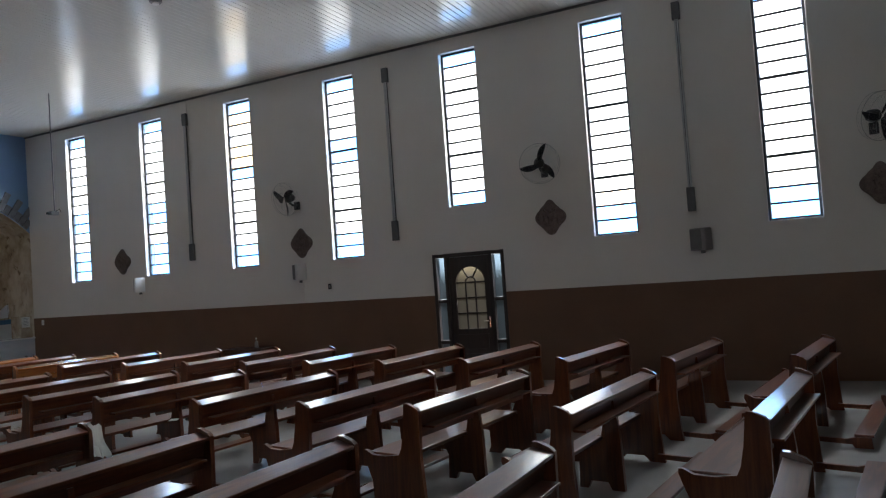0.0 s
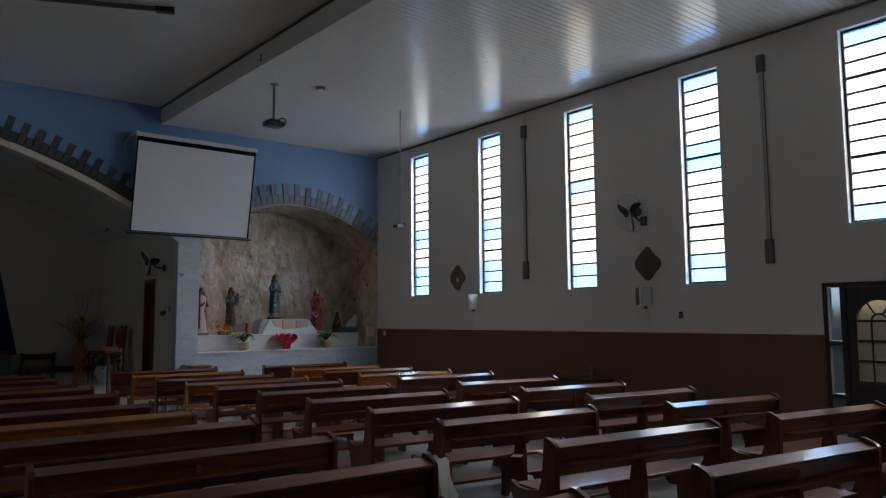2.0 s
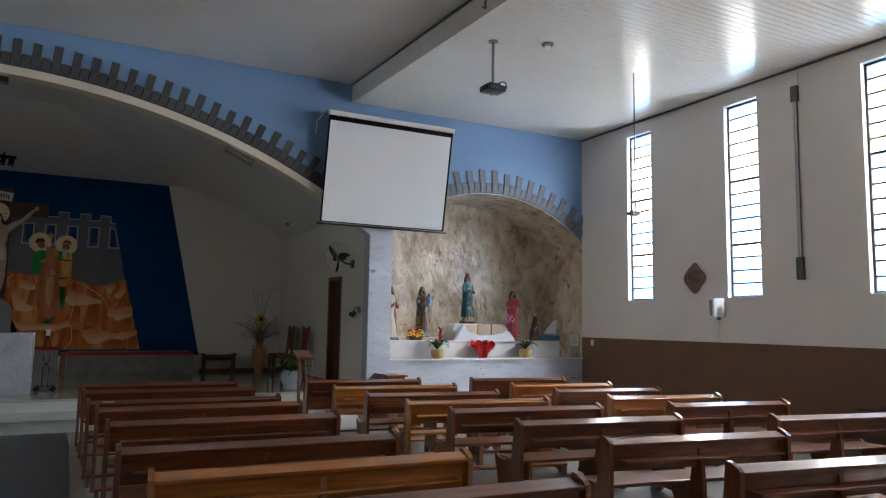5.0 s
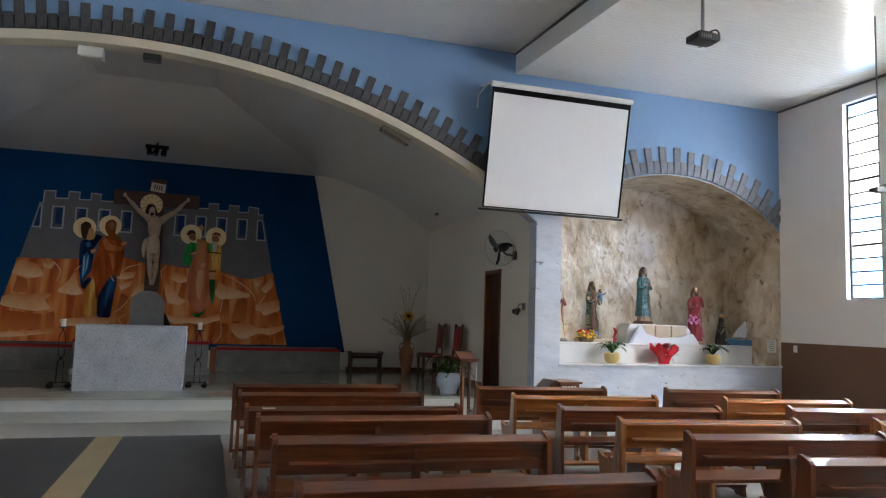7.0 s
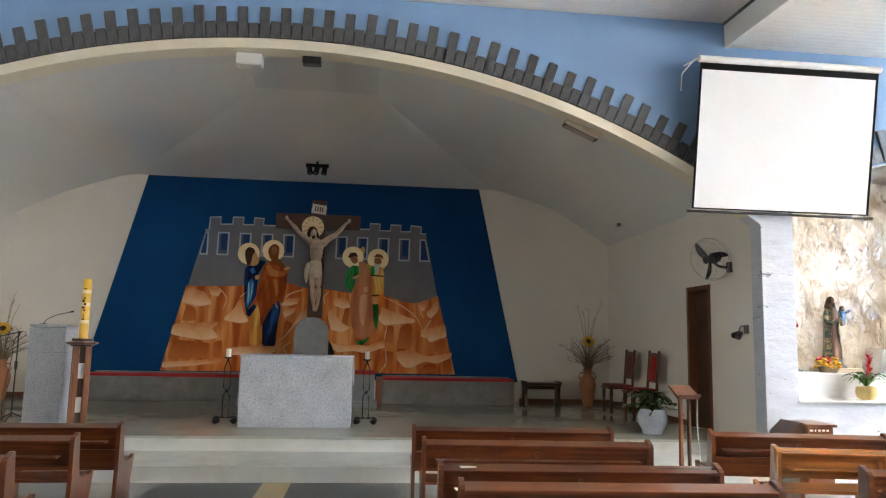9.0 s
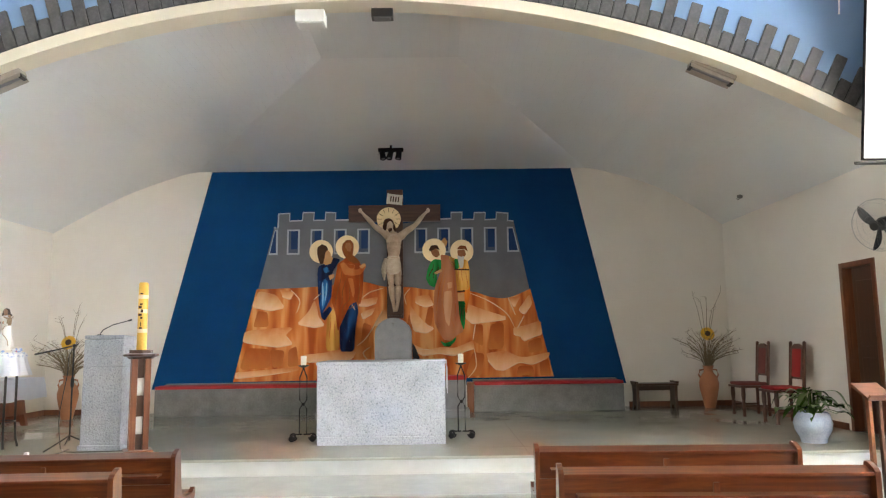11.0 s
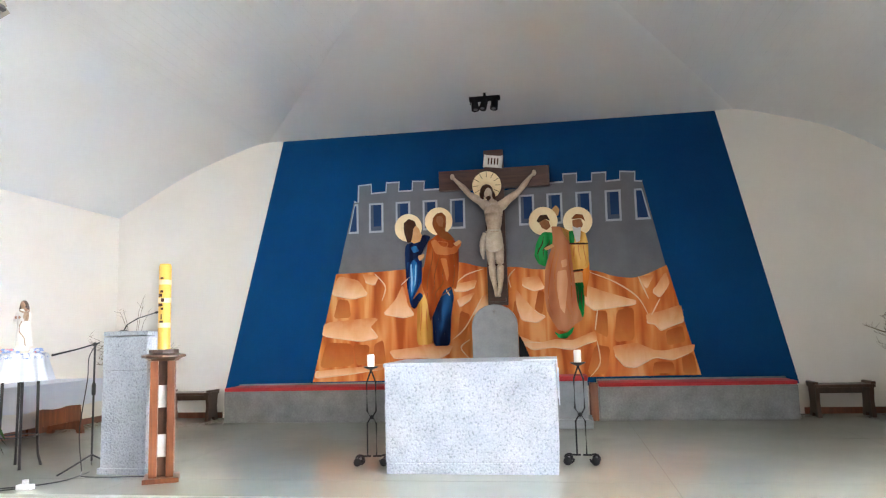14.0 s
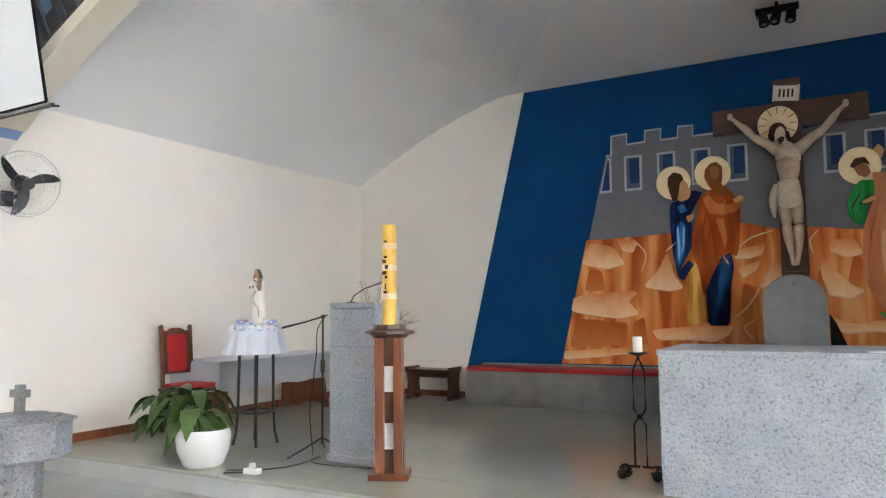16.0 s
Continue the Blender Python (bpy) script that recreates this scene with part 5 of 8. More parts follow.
bm = halo_disc(1.27, 3.28)
shape(bm, SKIN, 1, (1.173, 2.501), (1.305, 2.507), (1.311, 2.345), (1.189, 2.333))
shape(bm, R_GREEN, 2, (1.173, 2.345), (1.322, 2.345), (1.316, 2.02), (1.294, 1.823), (1.217, 1.823), (1.189, 2.02), folds=2)
shape(bm, R_FLAME, 2, (1.305, 2.53), (1.416, 2.658), (1.405, 2.426), (1.366, 2.281), (1.349, 2.119), (1.311, 2.148), folds=2)
shape(bm, R_GOLD, 3, (1.018, 3.203), (1.151, 3.133), (1.267, 3.151), (1.377, 3.098), (1.41, 2.948), (1.405, 2.565), (1.173, 2.519), (1.151, 2.687), (1.134, 2.948), (1.062, 3.064), folds=3)
shape(bm, R_GREEN, 4, (1.128, 3.133), (1.211, 3.139), (1.211, 2.959), (1.134, 2.936))
shape(bm, HAIR, 5, (1.128, 2.953), (1.405, 2.942), (1.405, 2.916), (1.128, 2.927))
shape(bm, HAIR, 5, (1.167, 2.536), (1.322, 2.548), (1.322, 2.522), (1.167, 2.51))
shape(bm, FACE_BROWN, 4, (1.186, 3.301), (1.322, 3.319), (1.349, 3.22), (1.305, 3.156), (1.2, 3.156))
shape(bm, HOOD_BROWN, 5, (1.173, 3.319), (1.244, 3.394), (1.349, 3.377), (1.383, 3.272), (1.322, 3.324), (1.228, 3.319))
shape(bm, GREY_BEARD, 6, (1.186, 3.209), (1.256, 3.174), (1.316, 3.191), (1.294, 2.977), (1.239, 2.953), (1.2, 3.087))
mural_figure(bm, "haloed mural figure in ochre with green leggings")

# crucifix
cross = thing("crucifix", "dark wooden cross with a scroll on the mural", "crucifix", at=(MW + 0.03, 0.02, 0))
bm = box(B(), (0.03, 0, 3.25), (0.10, 0.30, 2.42), 0.006)
part("upright", bm, CROSS_WOOD, cross)
bm = box(B(), (0.035, -0.005, 4.01), (0.112, 1.72, 0.31), 0.006)
part("crossbar", bm, CROSS_WOOD, cross)
tip = Matrix.Translation((0.10, 0.0, 4.27)) @ Matrix.Rotation(radians(-7), 4, "X")
bm = box(B(), (0, 0, 0), (0.02, 0.27, 0.19), 0.006, tip)
for s in (-1, 1):
    rod(bm, tip @ Vector((0.01, s * 0.135, -0.10)), tip @ Vector((0.01, s * 0.135, 0.10)), 0.014)
scroll = part("scroll", bm, mottled("aged_scroll_paint", (0.52, 0.48, 0.42), (0.68, 0.65, 0.60), 14, 60, 0.7, 0.1), cross, "white scroll with lettering too small to read")
bm = B()
for k in range(4):
    box(bm, (0.0125, -0.07 + k * 0.047, 0), (0.003, 0.022, 0.10), 0.0, tip)
part("lettering_bars", bm, HAIR, scroll)
bm = box(B(), (0.06, 0, 2.12), (0.16, 0.26, 0.06), 0.006)
part("foot_block", bm, CROSS_WOOD, cross)

# carved corpus: one plain shape
BONE = mottled("pale_painted_plaster", (0.32, 0.215, 0.145), (0.56, 0.44, 0.33), 9, 40, 0.5, 0.4)
CLOTH = mottled("ivory_loincloth", (0.42, 0.34, 0.25), (0.60, 0.52, 0.41), 14, 60, 0.6, 0.4)


def limb(bm, pts, radii, n=12, mat=0):
    """A smooth tapering tube through a few points."""
    path = smooth_line([(*p, r) for p, r in zip(pts, radii)], 5)
    return tube(bm, [q[:3] for q in path], [q[3] for q in path], n, mat)


bm = B()
rod(bm, (0.097, -0.11, 3.89), (0.112, -0.11, 3.89), 0.225, 0.225, 32, 2)
for k in range(12):
    a = 2 * math.pi * k / 12
    tube(bm, [(0.113, -0.11 + 0.13 * math.cos(a), 3.89 + 0.13 * math.sin(a)), (0.113, -0.11 + 0.215 * math.cos(a), 3.89 + 0.215 * math.sin(a))], 0.004, 4, 1)
ball(bm, (0.205, -0.085, 3.745), 0.088, 16, (0.9, 0.72, 1.15), 0)
ball(bm, (0.165, -0.11, 3.795), 0.108, 14, (0.9, 0.92, 0.95), 1)
ball(bm, (0.25, -0.075, 3.675), 0.036, 10, (0.7, 1.0, 1.2), 1)
for s in (-1, 1):
    limb(bm, [(0.17, -0.105 + s * 0.08, 3.77), (0.175, -0.09 + s * 0.09, 3.68), (0.17, -0.07 + s * 0.08, 3.60)], [0.035, 0.03, 0.01], 8, 1)
limb(bm, [(0.16, -0.05, 3.72), (0.15, -0.02, 3.62), (0.145, -0.01, 3.55), (0.16, -0.015, 3.43), (0.155, -0.015, 3.28), (0.14, -0.02, 3.16), (0.14, -0.02, 3.02)], [0.045, 0.06, 0.125, 0.142, 0.118, 0.098, 0.118], 18, 0)
for s, hy, hz in ((-1, -0.62, 4.03), (1, 0.60, 4.02)):
    limb(bm, [(0.145, s * 0.05, 3.52), (0.15, s * 0.13, 3.57), (0.155, s * 0.21, 3.64), (0.155, s * 0.30, 3.70), (0.145, s * 0.38, 3.76), (0.13, s * 0.47, 3.87), (0.11, hy * 0.90, 3.96), (0.10, hy, hz)], [0.08, 0.078, 0.062, 0.056, 0.043, 0.044, 0.030, 0.022], 12, 0)
    ball(bm, (0.215, s * 0.055 - 0.01, 3.50), 0.07, 12, (0.55, 1.0, 0.75), 0)
    for k in range(4):
        limb(bm, [(0.265 - 0.012 * k, s * 0.02 - 0.012, 3.425 - 0.045 * k), (0.25 - 0.012 * k, s * 0.07 - 0.012, 3.40 - 0.05 * k), (0.205 - 0.012 * k, s * 0.11 - 0.012, 3.40 - 0.05 * k)], [0.012, 0.014, 0.008], 6, 0)
    ball(bm, (0.10, hy + s * 0.025, hz + 0.03), 0.04, 8, (0.6, 0.9, 1.2), 0)
limb(bm, [(0.14, -0.02, 3.20), (0.14, -0.02, 3.12), (0.145, -0.02, 3.00), (0.15, -0.015, 2.90), (0.15, -0.01, 2.84)], [0.10, 0.122, 0.136, 0.134, 0.115], 18, 3)
for z in (2.93, 3.0, 3.07, 3.13):
    limb(bm, [(0.195, -0.135, z + 0.03), (0.252, -0.02, z - 0.015), (0.195, 0.095, z + 0.02)], [0.012, 0.016, 0.012], 6, 3)
limb(bm, [(0.16, -0.15, 3.14), (0.17, -0.19, 3.0), (0.16, -0.20, 2.86), (0.15, -0.19, 2.74)], [0.04, 0.05, 0.04, 0.012], 8, 3)
for s in (-1, 1):
    limb(bm, [(0.14, s * 0.065 - 0.02, 2.96), (0.17, s * 0.062 - 0.01, 2.82), (0.205, s * 0.062, 2.66), (0.175, s * 0.055 + 0.005, 2.50), (0.14, s * 0.040 + 0.01, 2.33), (0.155, s * 0.024 + 0.01, 2.24), (0.19, s * 0.015 + 0.01, 2.17)], [0.080, 0.074, 0.056, 0.056, 0.036, 0.033, 0.028], 12, 0)
corpus = solid("corpus", bm, [BONE, HAIR, HALO, CLOTH], "carved pale plaster figure on the cross", "statue", smooth=True)
corpus.location = (MW + 0.05, 0.02, 0)

# ---- chancel furniture ----
SZ = STAGE_Z


def stone_bench(y0, y1, label):
    b = thing("stone_bench", label, "bench", "benches below the mural", at=(-21.1, 0, SZ))
    part("bench_block", span(B(), -0.64, 0.0, y0, y1, 0, 0.46, 0.01), DARK_GRANITE, b)
    part("cushion", span(B(), -0.50, 0.012, y0 + 0.005, y1 - 0.005, 0.46, 0.515, 0.02), RED_CLOTH, b, "thin red seat cushion", True)
    part("rear_ledge", span(B(), -0.64, -0.505, y0, y1, 0.46, 0.53, 0.006), DARK_GRANITE, b)


stone_bench(-4.15, -0.85, "long grey granite bench with a red cushion")
stone_bench(1.43, 4.05, "grey granite bench with a red cushion beside the chair")

chair = thing("presider_chair", "grey stone chair with a rounded back and red cushion", "chair", at=(-20.75, 0.03, SZ))
pts = [(-0.32, 0.0), (0.32, 0.0), (0.32, 1.36)] + [(0.32 * math.cos(math.pi * k / 14), 1.36 + 0.29 * math.sin(math.pi * k / 14)) for k in range(1, 14)] + [(-0.32, 1.36)]
bm = prism(B(), pts, "x", -0.20, -0.08)
bmesh.ops.bevel(bm, geom=bm.edges[:], offset=0.008, segments=1, affect="EDGES")
back = part("backrest", bm, CHAIR_STONE, chair)
bm = tube(B(), [(-0.074, 0.0, 1.50), (-0.074, 0.0, 1.58)], 0.008)
tube(bm, [(-0.074, -0.025, 1.555), (-0.074, 0.025, 1.555)], 0.008)
part("carved_cross", bm, DARK_GRANITE, back)
part("seat", span(B(), -0.08, 0.42, -0.36, 0.36, 0, 0.46, 0.01), CHAIR_STONE, chair)
part("cushion", span(B(), -0.06, 0.40, -0.34, 0.34, 0.46, 0.53, 0.03), RED_CLOTH, chair, "red seat cushion", True)
for s, w in ((-1, 0.5), (1, 0.5)):
    st = thing("stone_stool", "grey stone side seat with a red cushion", "stool", "seats beside the chair", at=(-20.55, 0.03 + s * 1.0, SZ))
    part("seat_block", span(B(), -0.22, 0.22, -0.23, 0.23, 0, 0.60, 0.01), CHAIR_STONE, st)
    part("foot_slab", span(B(), -0.22, 0.30, -0.24, 0.28, 0, 0.12, 0.01), CHAIR_STONE, st)
    part("cushion", span(B(), -0.22, 0.23, -0.235, 0.235, 0.60, 0.665, 0.02), RED_CLOTH, st, "red seat cushion", True)
solid("wooden_post", span(B(), -21.2, -21.06, 1.30, 1.42, SZ, SZ + 0.52, 0.006), RED_WOOD, "short reddish wooden post beside the bench", "post")


# flat black wedge that fills the dark triangle at the chair's side
bm = prism(B(), [(0.36, 0.0), (0.53, 0.0), (0.52, 0.86), (0.42, 1.12), (0.36, 1.22)], "x", -0.04, 0.02)
bmesh.ops.bevel(bm, geom=bm.edges[:], offset=0.006, segments=1, affect="EDGES")
panel = solid("black_wedge", bm, MATT_BLACK, "black sloping wedge shape beside the stone chair", "panel")
panel.location = (-20.84, 0.0, SZ)


def candle_stand(x, y, turn):
    s = thing("candle_stand", "black wrought-iron floor candle stand with scrolled feet", "candle stand", "stands beside the altar", at=(x, y, SZ), turn=turn)
    bm = B()
    for dy in (-0.045, 0.045):
        tube(bm, [(0, dy, 0.08), (0, dy, 0.40), (0, dy * 0.2, 0.46), (0, dy, 0.52), (0, dy, 0.80), (0, dy * 0.15, 0.90), (0, 0, 0.94)], 0.008)
    ball(bm, (0, 0, 0.46), 0.022, 8)
    part("stem", bm, IRON, s)
    for sgn in (-1, 1):
        bm = B()
        line = [(0, sgn * 0.01, 0.085), (0, sgn * 0.09, 0.085)]
        line += [(0, sgn * (0.12 + 0.045 * math.cos(a)), 0.05 + 0.045 * math.sin(a)) for a in [math.pi * 0.6 - 0.5 * k for k in range(11)]]
        tube(bm, line, 0.009)
        rod(bm, (-0.09, sgn * 0.13, 0.05), (0.09, sgn * 0.13, 0.05), 0.012)
        for q in (-1, 1):
            ball(bm, (q * 0.09, sgn * 0.13, 0.04), 0.04, 10, (0.45, 1, 1))
        part("foot", bm, IRON, s)
    part("drip_plate", lathe(B(), [(0.012, 0.92), (0.07, 0.945), (0.075, 0.955), (0.0, 0.955)], n=20), IRON, s)
    c = thing("altar_candle", "short white wax candle on the iron stand", "candle", "candles beside the altar", at=(x, y, SZ + 0.955))
    part("wax", lathe(B(), [(0.034, 0.0), (0.036, 0.02), (0.036, 0.11), (0.030, 0.118), (0.008, 0.11)], n=18), CANDLE_WHITE, c, "", True)
    part("wick", rod(B(), (0, 0, 0.11), (0.002, 0, 0.128), 0.003), BLACK, c)


candle_stand(-17.74, -0.93, 4)
candle_stand(-17.83, 1.10, -5)

# lectern with gooseneck microphone
lec = thing("lectern", "slim bush-hammered grey granite lectern", "lectern", at=(-17.38, -3.245, SZ), turn=-3)
part("column", span(B(), -0.19, 0.19, -0.245, 0.245, 0.05, 1.315, 0.012), GRANITE, lec)
part("plinth", span(B(), -0.21, 0.21, -0.265, 0.265, 0.0, 0.06, 0.008), GRANITE, lec)
part("stone_joint", span(B(), -0.1908, 0.1908, -0.2458, 0.2458, 0.985, 0.988), DARK_GRANITE, lec, "thin dark joint between two blocks")
bm = B()
t = Matrix.Translation((0, 0, 1.335)) @ Matrix.Rotation(radians(-3), 4, "Y")
box(bm, (0, 0, 0), (0.380, 0.490, 0.045), 0.008, t)
part("book_rest", bm, GRANITE, lec)
mic = thing("gooseneck_microphone", "black gooseneck microphone on the lectern", "microphone", at=(-17.38, -3.40, SZ + 1.345), turn=-3)
part("mic_base", lathe(B(), [(0.06, -0.02), (0.06, 0.02), (0.03, 0.035), (0.0, 0.036)], n=16), BLACK, mic)
part("neck", tube(B(), [(0, 0, 0.03), (0, 0.04, 0.09), (0, 0.16, 0.15), (0, 0.36, 0.20)], 0.006), BLACK, mic)
part("capsule", tube(B(), [(0, 0.355, 0.199), (0, 0.40, 0.210)], [0.011, 0.013]), BLACK, mic)

# boom microphone stand
ms = thing("microphone_stand", "black tripod microphone stand with a boom arm", "microphone stand", at=(-17.36, -3.70, SZ))
part("pole", tube(B(), [(0, 0, 0.10), (0, 0, 1.24)], 0.010), BLACK, ms)
part("clutch", lathe(B(), [(0.018, 0.74), (0.02, 0.76), (0.02, 0.84), (0.014, 0.86)], n=12), BLACK, ms)
for a in (95, 215, 335):
    c, s = math.cos(radians(a)), math.sin(radians(a))
    part("leg", tube(B(), [(0, 0, 0.16), (c * 0.20, s * 0.20, 0.07), (c * 0.34, s * 0.34, 0.012)], 0.009), BLACK, ms)
bm = tube(B(), [(0, 0.05, 1.26), (0.0, -0.20, 1.20), (0.0, -0.48, 1.145)], [0.008, 0.008, 0.012])
ball(bm, (0, 0, 1.245), 0.022, 8)
part("boom", bm, BLACK, ms)
part("cable", tube(B(), smooth_line([(0.01, 0.03, 1.25), (0.03, -0.04, 1.12), (0.03, -0.05, 0.9), (0.02, -0.10, 0.62), (0.02, -0.13, 0.35), (0.01, -0.10, 0.012), (0.12, -0.02, 0.008), (0.32, 0.16, 0.008), (0.30, 0.62, 0.008), (0.24, 0.95, 0.008)]), 0.005), BLACK, ms, "loose black microphone cable")

# paschal candle on its pedestal
PX, PY = -16.93, -2.69
ped = thing("candle_pedestal", "slatted reddish wooden pedestal for the tall candle", "pedestal", at=(PX, PY, SZ), turn=27)
part("base", span(B(), -0.155, 0.155, -0.155, 0.155, 0.0, 0.045, 0.008), RED_WOOD, ped)
for a in (-1, 1):
    for b in (-1, 1):
        part("post", span(B(), a * 0.072 - 0.034, a * 0.072 + 0.034, b * 0.072 - 0.034, b * 0.072 + 0.034, 0.045, 1.08, 0.006), RED_WOOD, ped)
part("core", span(B(), -0.05, 0.05, -0.05, 0.05, 0.045, 1.08, 0.004), DARK_WOOD, ped)
for z in (0.22, 0.66):
    bm = B()
    span(bm, 0.052, 0.058, -0.036, 0.036, z, z + 0.20, 0.002)
    part("white_plaque", bm, MARBLE_WHITE, ped, "small white plaque")
bm = lathe(B(), [(0.13, 1.08), (0.15, 1.10), (0.195, 1.115), (0.195, 1.135), (0.13, 1.15), (0.13, 1.185), (0.0, 1.185)], n=8)
part("cap", bm, DARK_WOOD, ped)
pc = thing("paschal_candle", "tall yellow beeswax candle with gold bands", "candle", at=(PX, PY, SZ + 1.185))
part("wax", lathe(B(), [(0.056, 0.0), (0.056, 0.77), (0.048, 0.795), (0.02, 0.788)], n=24), CANDLE_YELLOW, pc, "", True)
for z in (0.20, 0.43, 0.60):
    part("band", lathe(B(), [(0.0575, z), (0.0585, z + 0.005), (0.0585, z + 0.04), (0.0575, z + 0.045)], n=24), HALO, pc, "cream-gold band")
for y, z, w, h in ((0.0, 0.535, 0.030, 0.022), (-0.012, 0.50, 0.036, 0.030), (0.010, 0.455, 0.030, 0.036), (-0.010, 0.41, 0.040, 0.028), (0.006, 0.375, 0.026, 0.022), (0.0, 0.255, 0.034, 0.020), (0.0, 0.66, 0.030, 0.016), (0.0, 0.30, 0.010, 0.05)):
    part("painted_mark", box(B(), (0.0565, y, z), (0.006, w, h), 0.002), HAIR, pc, "dark painted mark, unreadable")

# round side table with cloth and small statue
TX, TY = -17.52, -4.66
tb = thing("round_table", "tall slim round table with black legs", "table", at=(TX, TY, SZ))
part("tabletop", lathe(B(), [(0.0, 1.13), (0.222, 1.13), (0.228, 1.14), (0.222, 1.155), (0.0, 1.155)], n=28), DARK_WOOD, tb)
for k in range(4):
    c, s = math.cos(radians(45 + 90 * k)), math.sin(radians(45 + 90 * k))
    part("leg", tube(B(), [(c * 0.16, s * 0.16, 1.13), (c * 0.165, s * 0.165, 0.7), (c * 0.17, s * 0.17, 0.35), (c * 0.185, s * 0.185, 0.12), (c * 0.215, s * 0.215, 0.0)], [0.017, 0.015, 0.014, 0.013, 0.016]), BLACK, tb)
part("stretcher", tube(B(), [(0.17 * math.cos(a), 0.17 * math.sin(a), 0.32) for a in [2 * math.pi * k / 20 for k in range(21)]], 0.008), BLACK, tb)
cl = solid("tablecloth", lathe(B(), [(0.0, 1.164), (0.225, 1.164), (0.243, 1.15), (0.258, 1.08), (0.278, 0.98), (0.298, 0.885), (0.292, 0.885), (0.252, 1.07), (0.237, 1.14), (0.0, 1.158)], n=90, wave=(13, 0.12)), LINEN, "white ruffled cloth over the round table", "tablecloth", smooth=True)
cl.location = (TX, TY, SZ)
BLUE_LACE = mottled("white_and_blue_printed_lace", (0.20, 0.30, 0.56), (0.78, 0.79, 0.82), 30, 90, 0.7, 0.3, spread=(0.40, 0.50))
tp = solid("table_topper", lathe(B(), [(0.0, 1.1655), (0.232, 1.1655), (0.252, 1.15), (0.263, 1.105), (0.257, 1.105), (0.246, 1.145), (0.228, 1.1645)], n=90, wave=(13, 0.05)), BLUE_LACE, "small blue-printed lace cloth over the white tablecloth", "cloth", smooth=True)
tp.location = (TX, TY, SZ + 0.006)
rd = thing("flower_wreath", "ring of pale blue flowers on the cloth", "flowers", at=(TX, TY, SZ + 1.172))
rr = random.Random(3)
BLUE_PETAL = material("pale_blue_petals", (0.30, 0.42, 0.70), 0.6)
ROSE_PETAL = material("pale_pink_petals", (0.62, 0.24, 0.30), 0.6)
for m_, cnt, nm in ((BLUE_PETAL, 26, "petals"), (LINEN, 18, "white_petals"), (ROSE_PETAL, 9, "pink_petals")):
    bm = B()
    for k in range(cnt):
        a = rr.uniform(0, 6.283)
        ball(bm, (0.155 * math.cos(a) + rr.uniform(-0.03, 0.03), 0.155 * math.sin(a) + rr.uniform(-0.03, 0.03), rr.uniform(0.01, 0.04)), 0.022, 6, (1, 1, 0.6))
    tagged(part(nm, bm, m_, rd), kind="stuff")


def draped(bm, rows, a0, a1, folds, depth, mat, thick=0.008, n=30, phase=0.0, squash=0.78):
    """A sheet of cloth round an upright figure: rows of (radius, height, dx, dy, start shift), between two angles."""
    low, high = min(r[1] for r in rows), max(r[1] for r in rows)
    sides = []
    for inner in (0.0, thick):
        grid = []
        for r, z, dx, dy, shift in rows:
            f = depth * (0.25 + 0.75 * (high - z) / (high - low))
            line = []
            for k in range(n + 1):
                a = a0 + shift + (a1 - a0 - shift) * k / n
                q = r * (1 + f * math.sin(folds * a + phase) + 0.4 * f * math.sin(2.3 * folds * a + 1.7)) - inner
                line.append(bm.verts.new((dx + q * math.cos(a) * squash, dy + q * math.sin(a), z)))
            grid.append(line)
        sides.append(grid)
    out, ins = sides
    faces = []
    for g in (out, ins):
        for p, q in zip(g, g[1:]):
            faces += [bm.faces.new((p[k], p[k + 1], q[k + 1], q[k])) for k in range(n)]
    for e in (0, -1):
        faces += [bm.faces.new((out[e][k], out[e][k + 1], ins[e][k + 1], ins[e][k])) for k in range(n)]
        faces += [bm.faces.new((out[k][e], out[k + 1][e], ins[k + 1][e], ins[k][e])) for k in range(len(rows) - 1)]
    for fc in faces:
        fc.material_index = mat


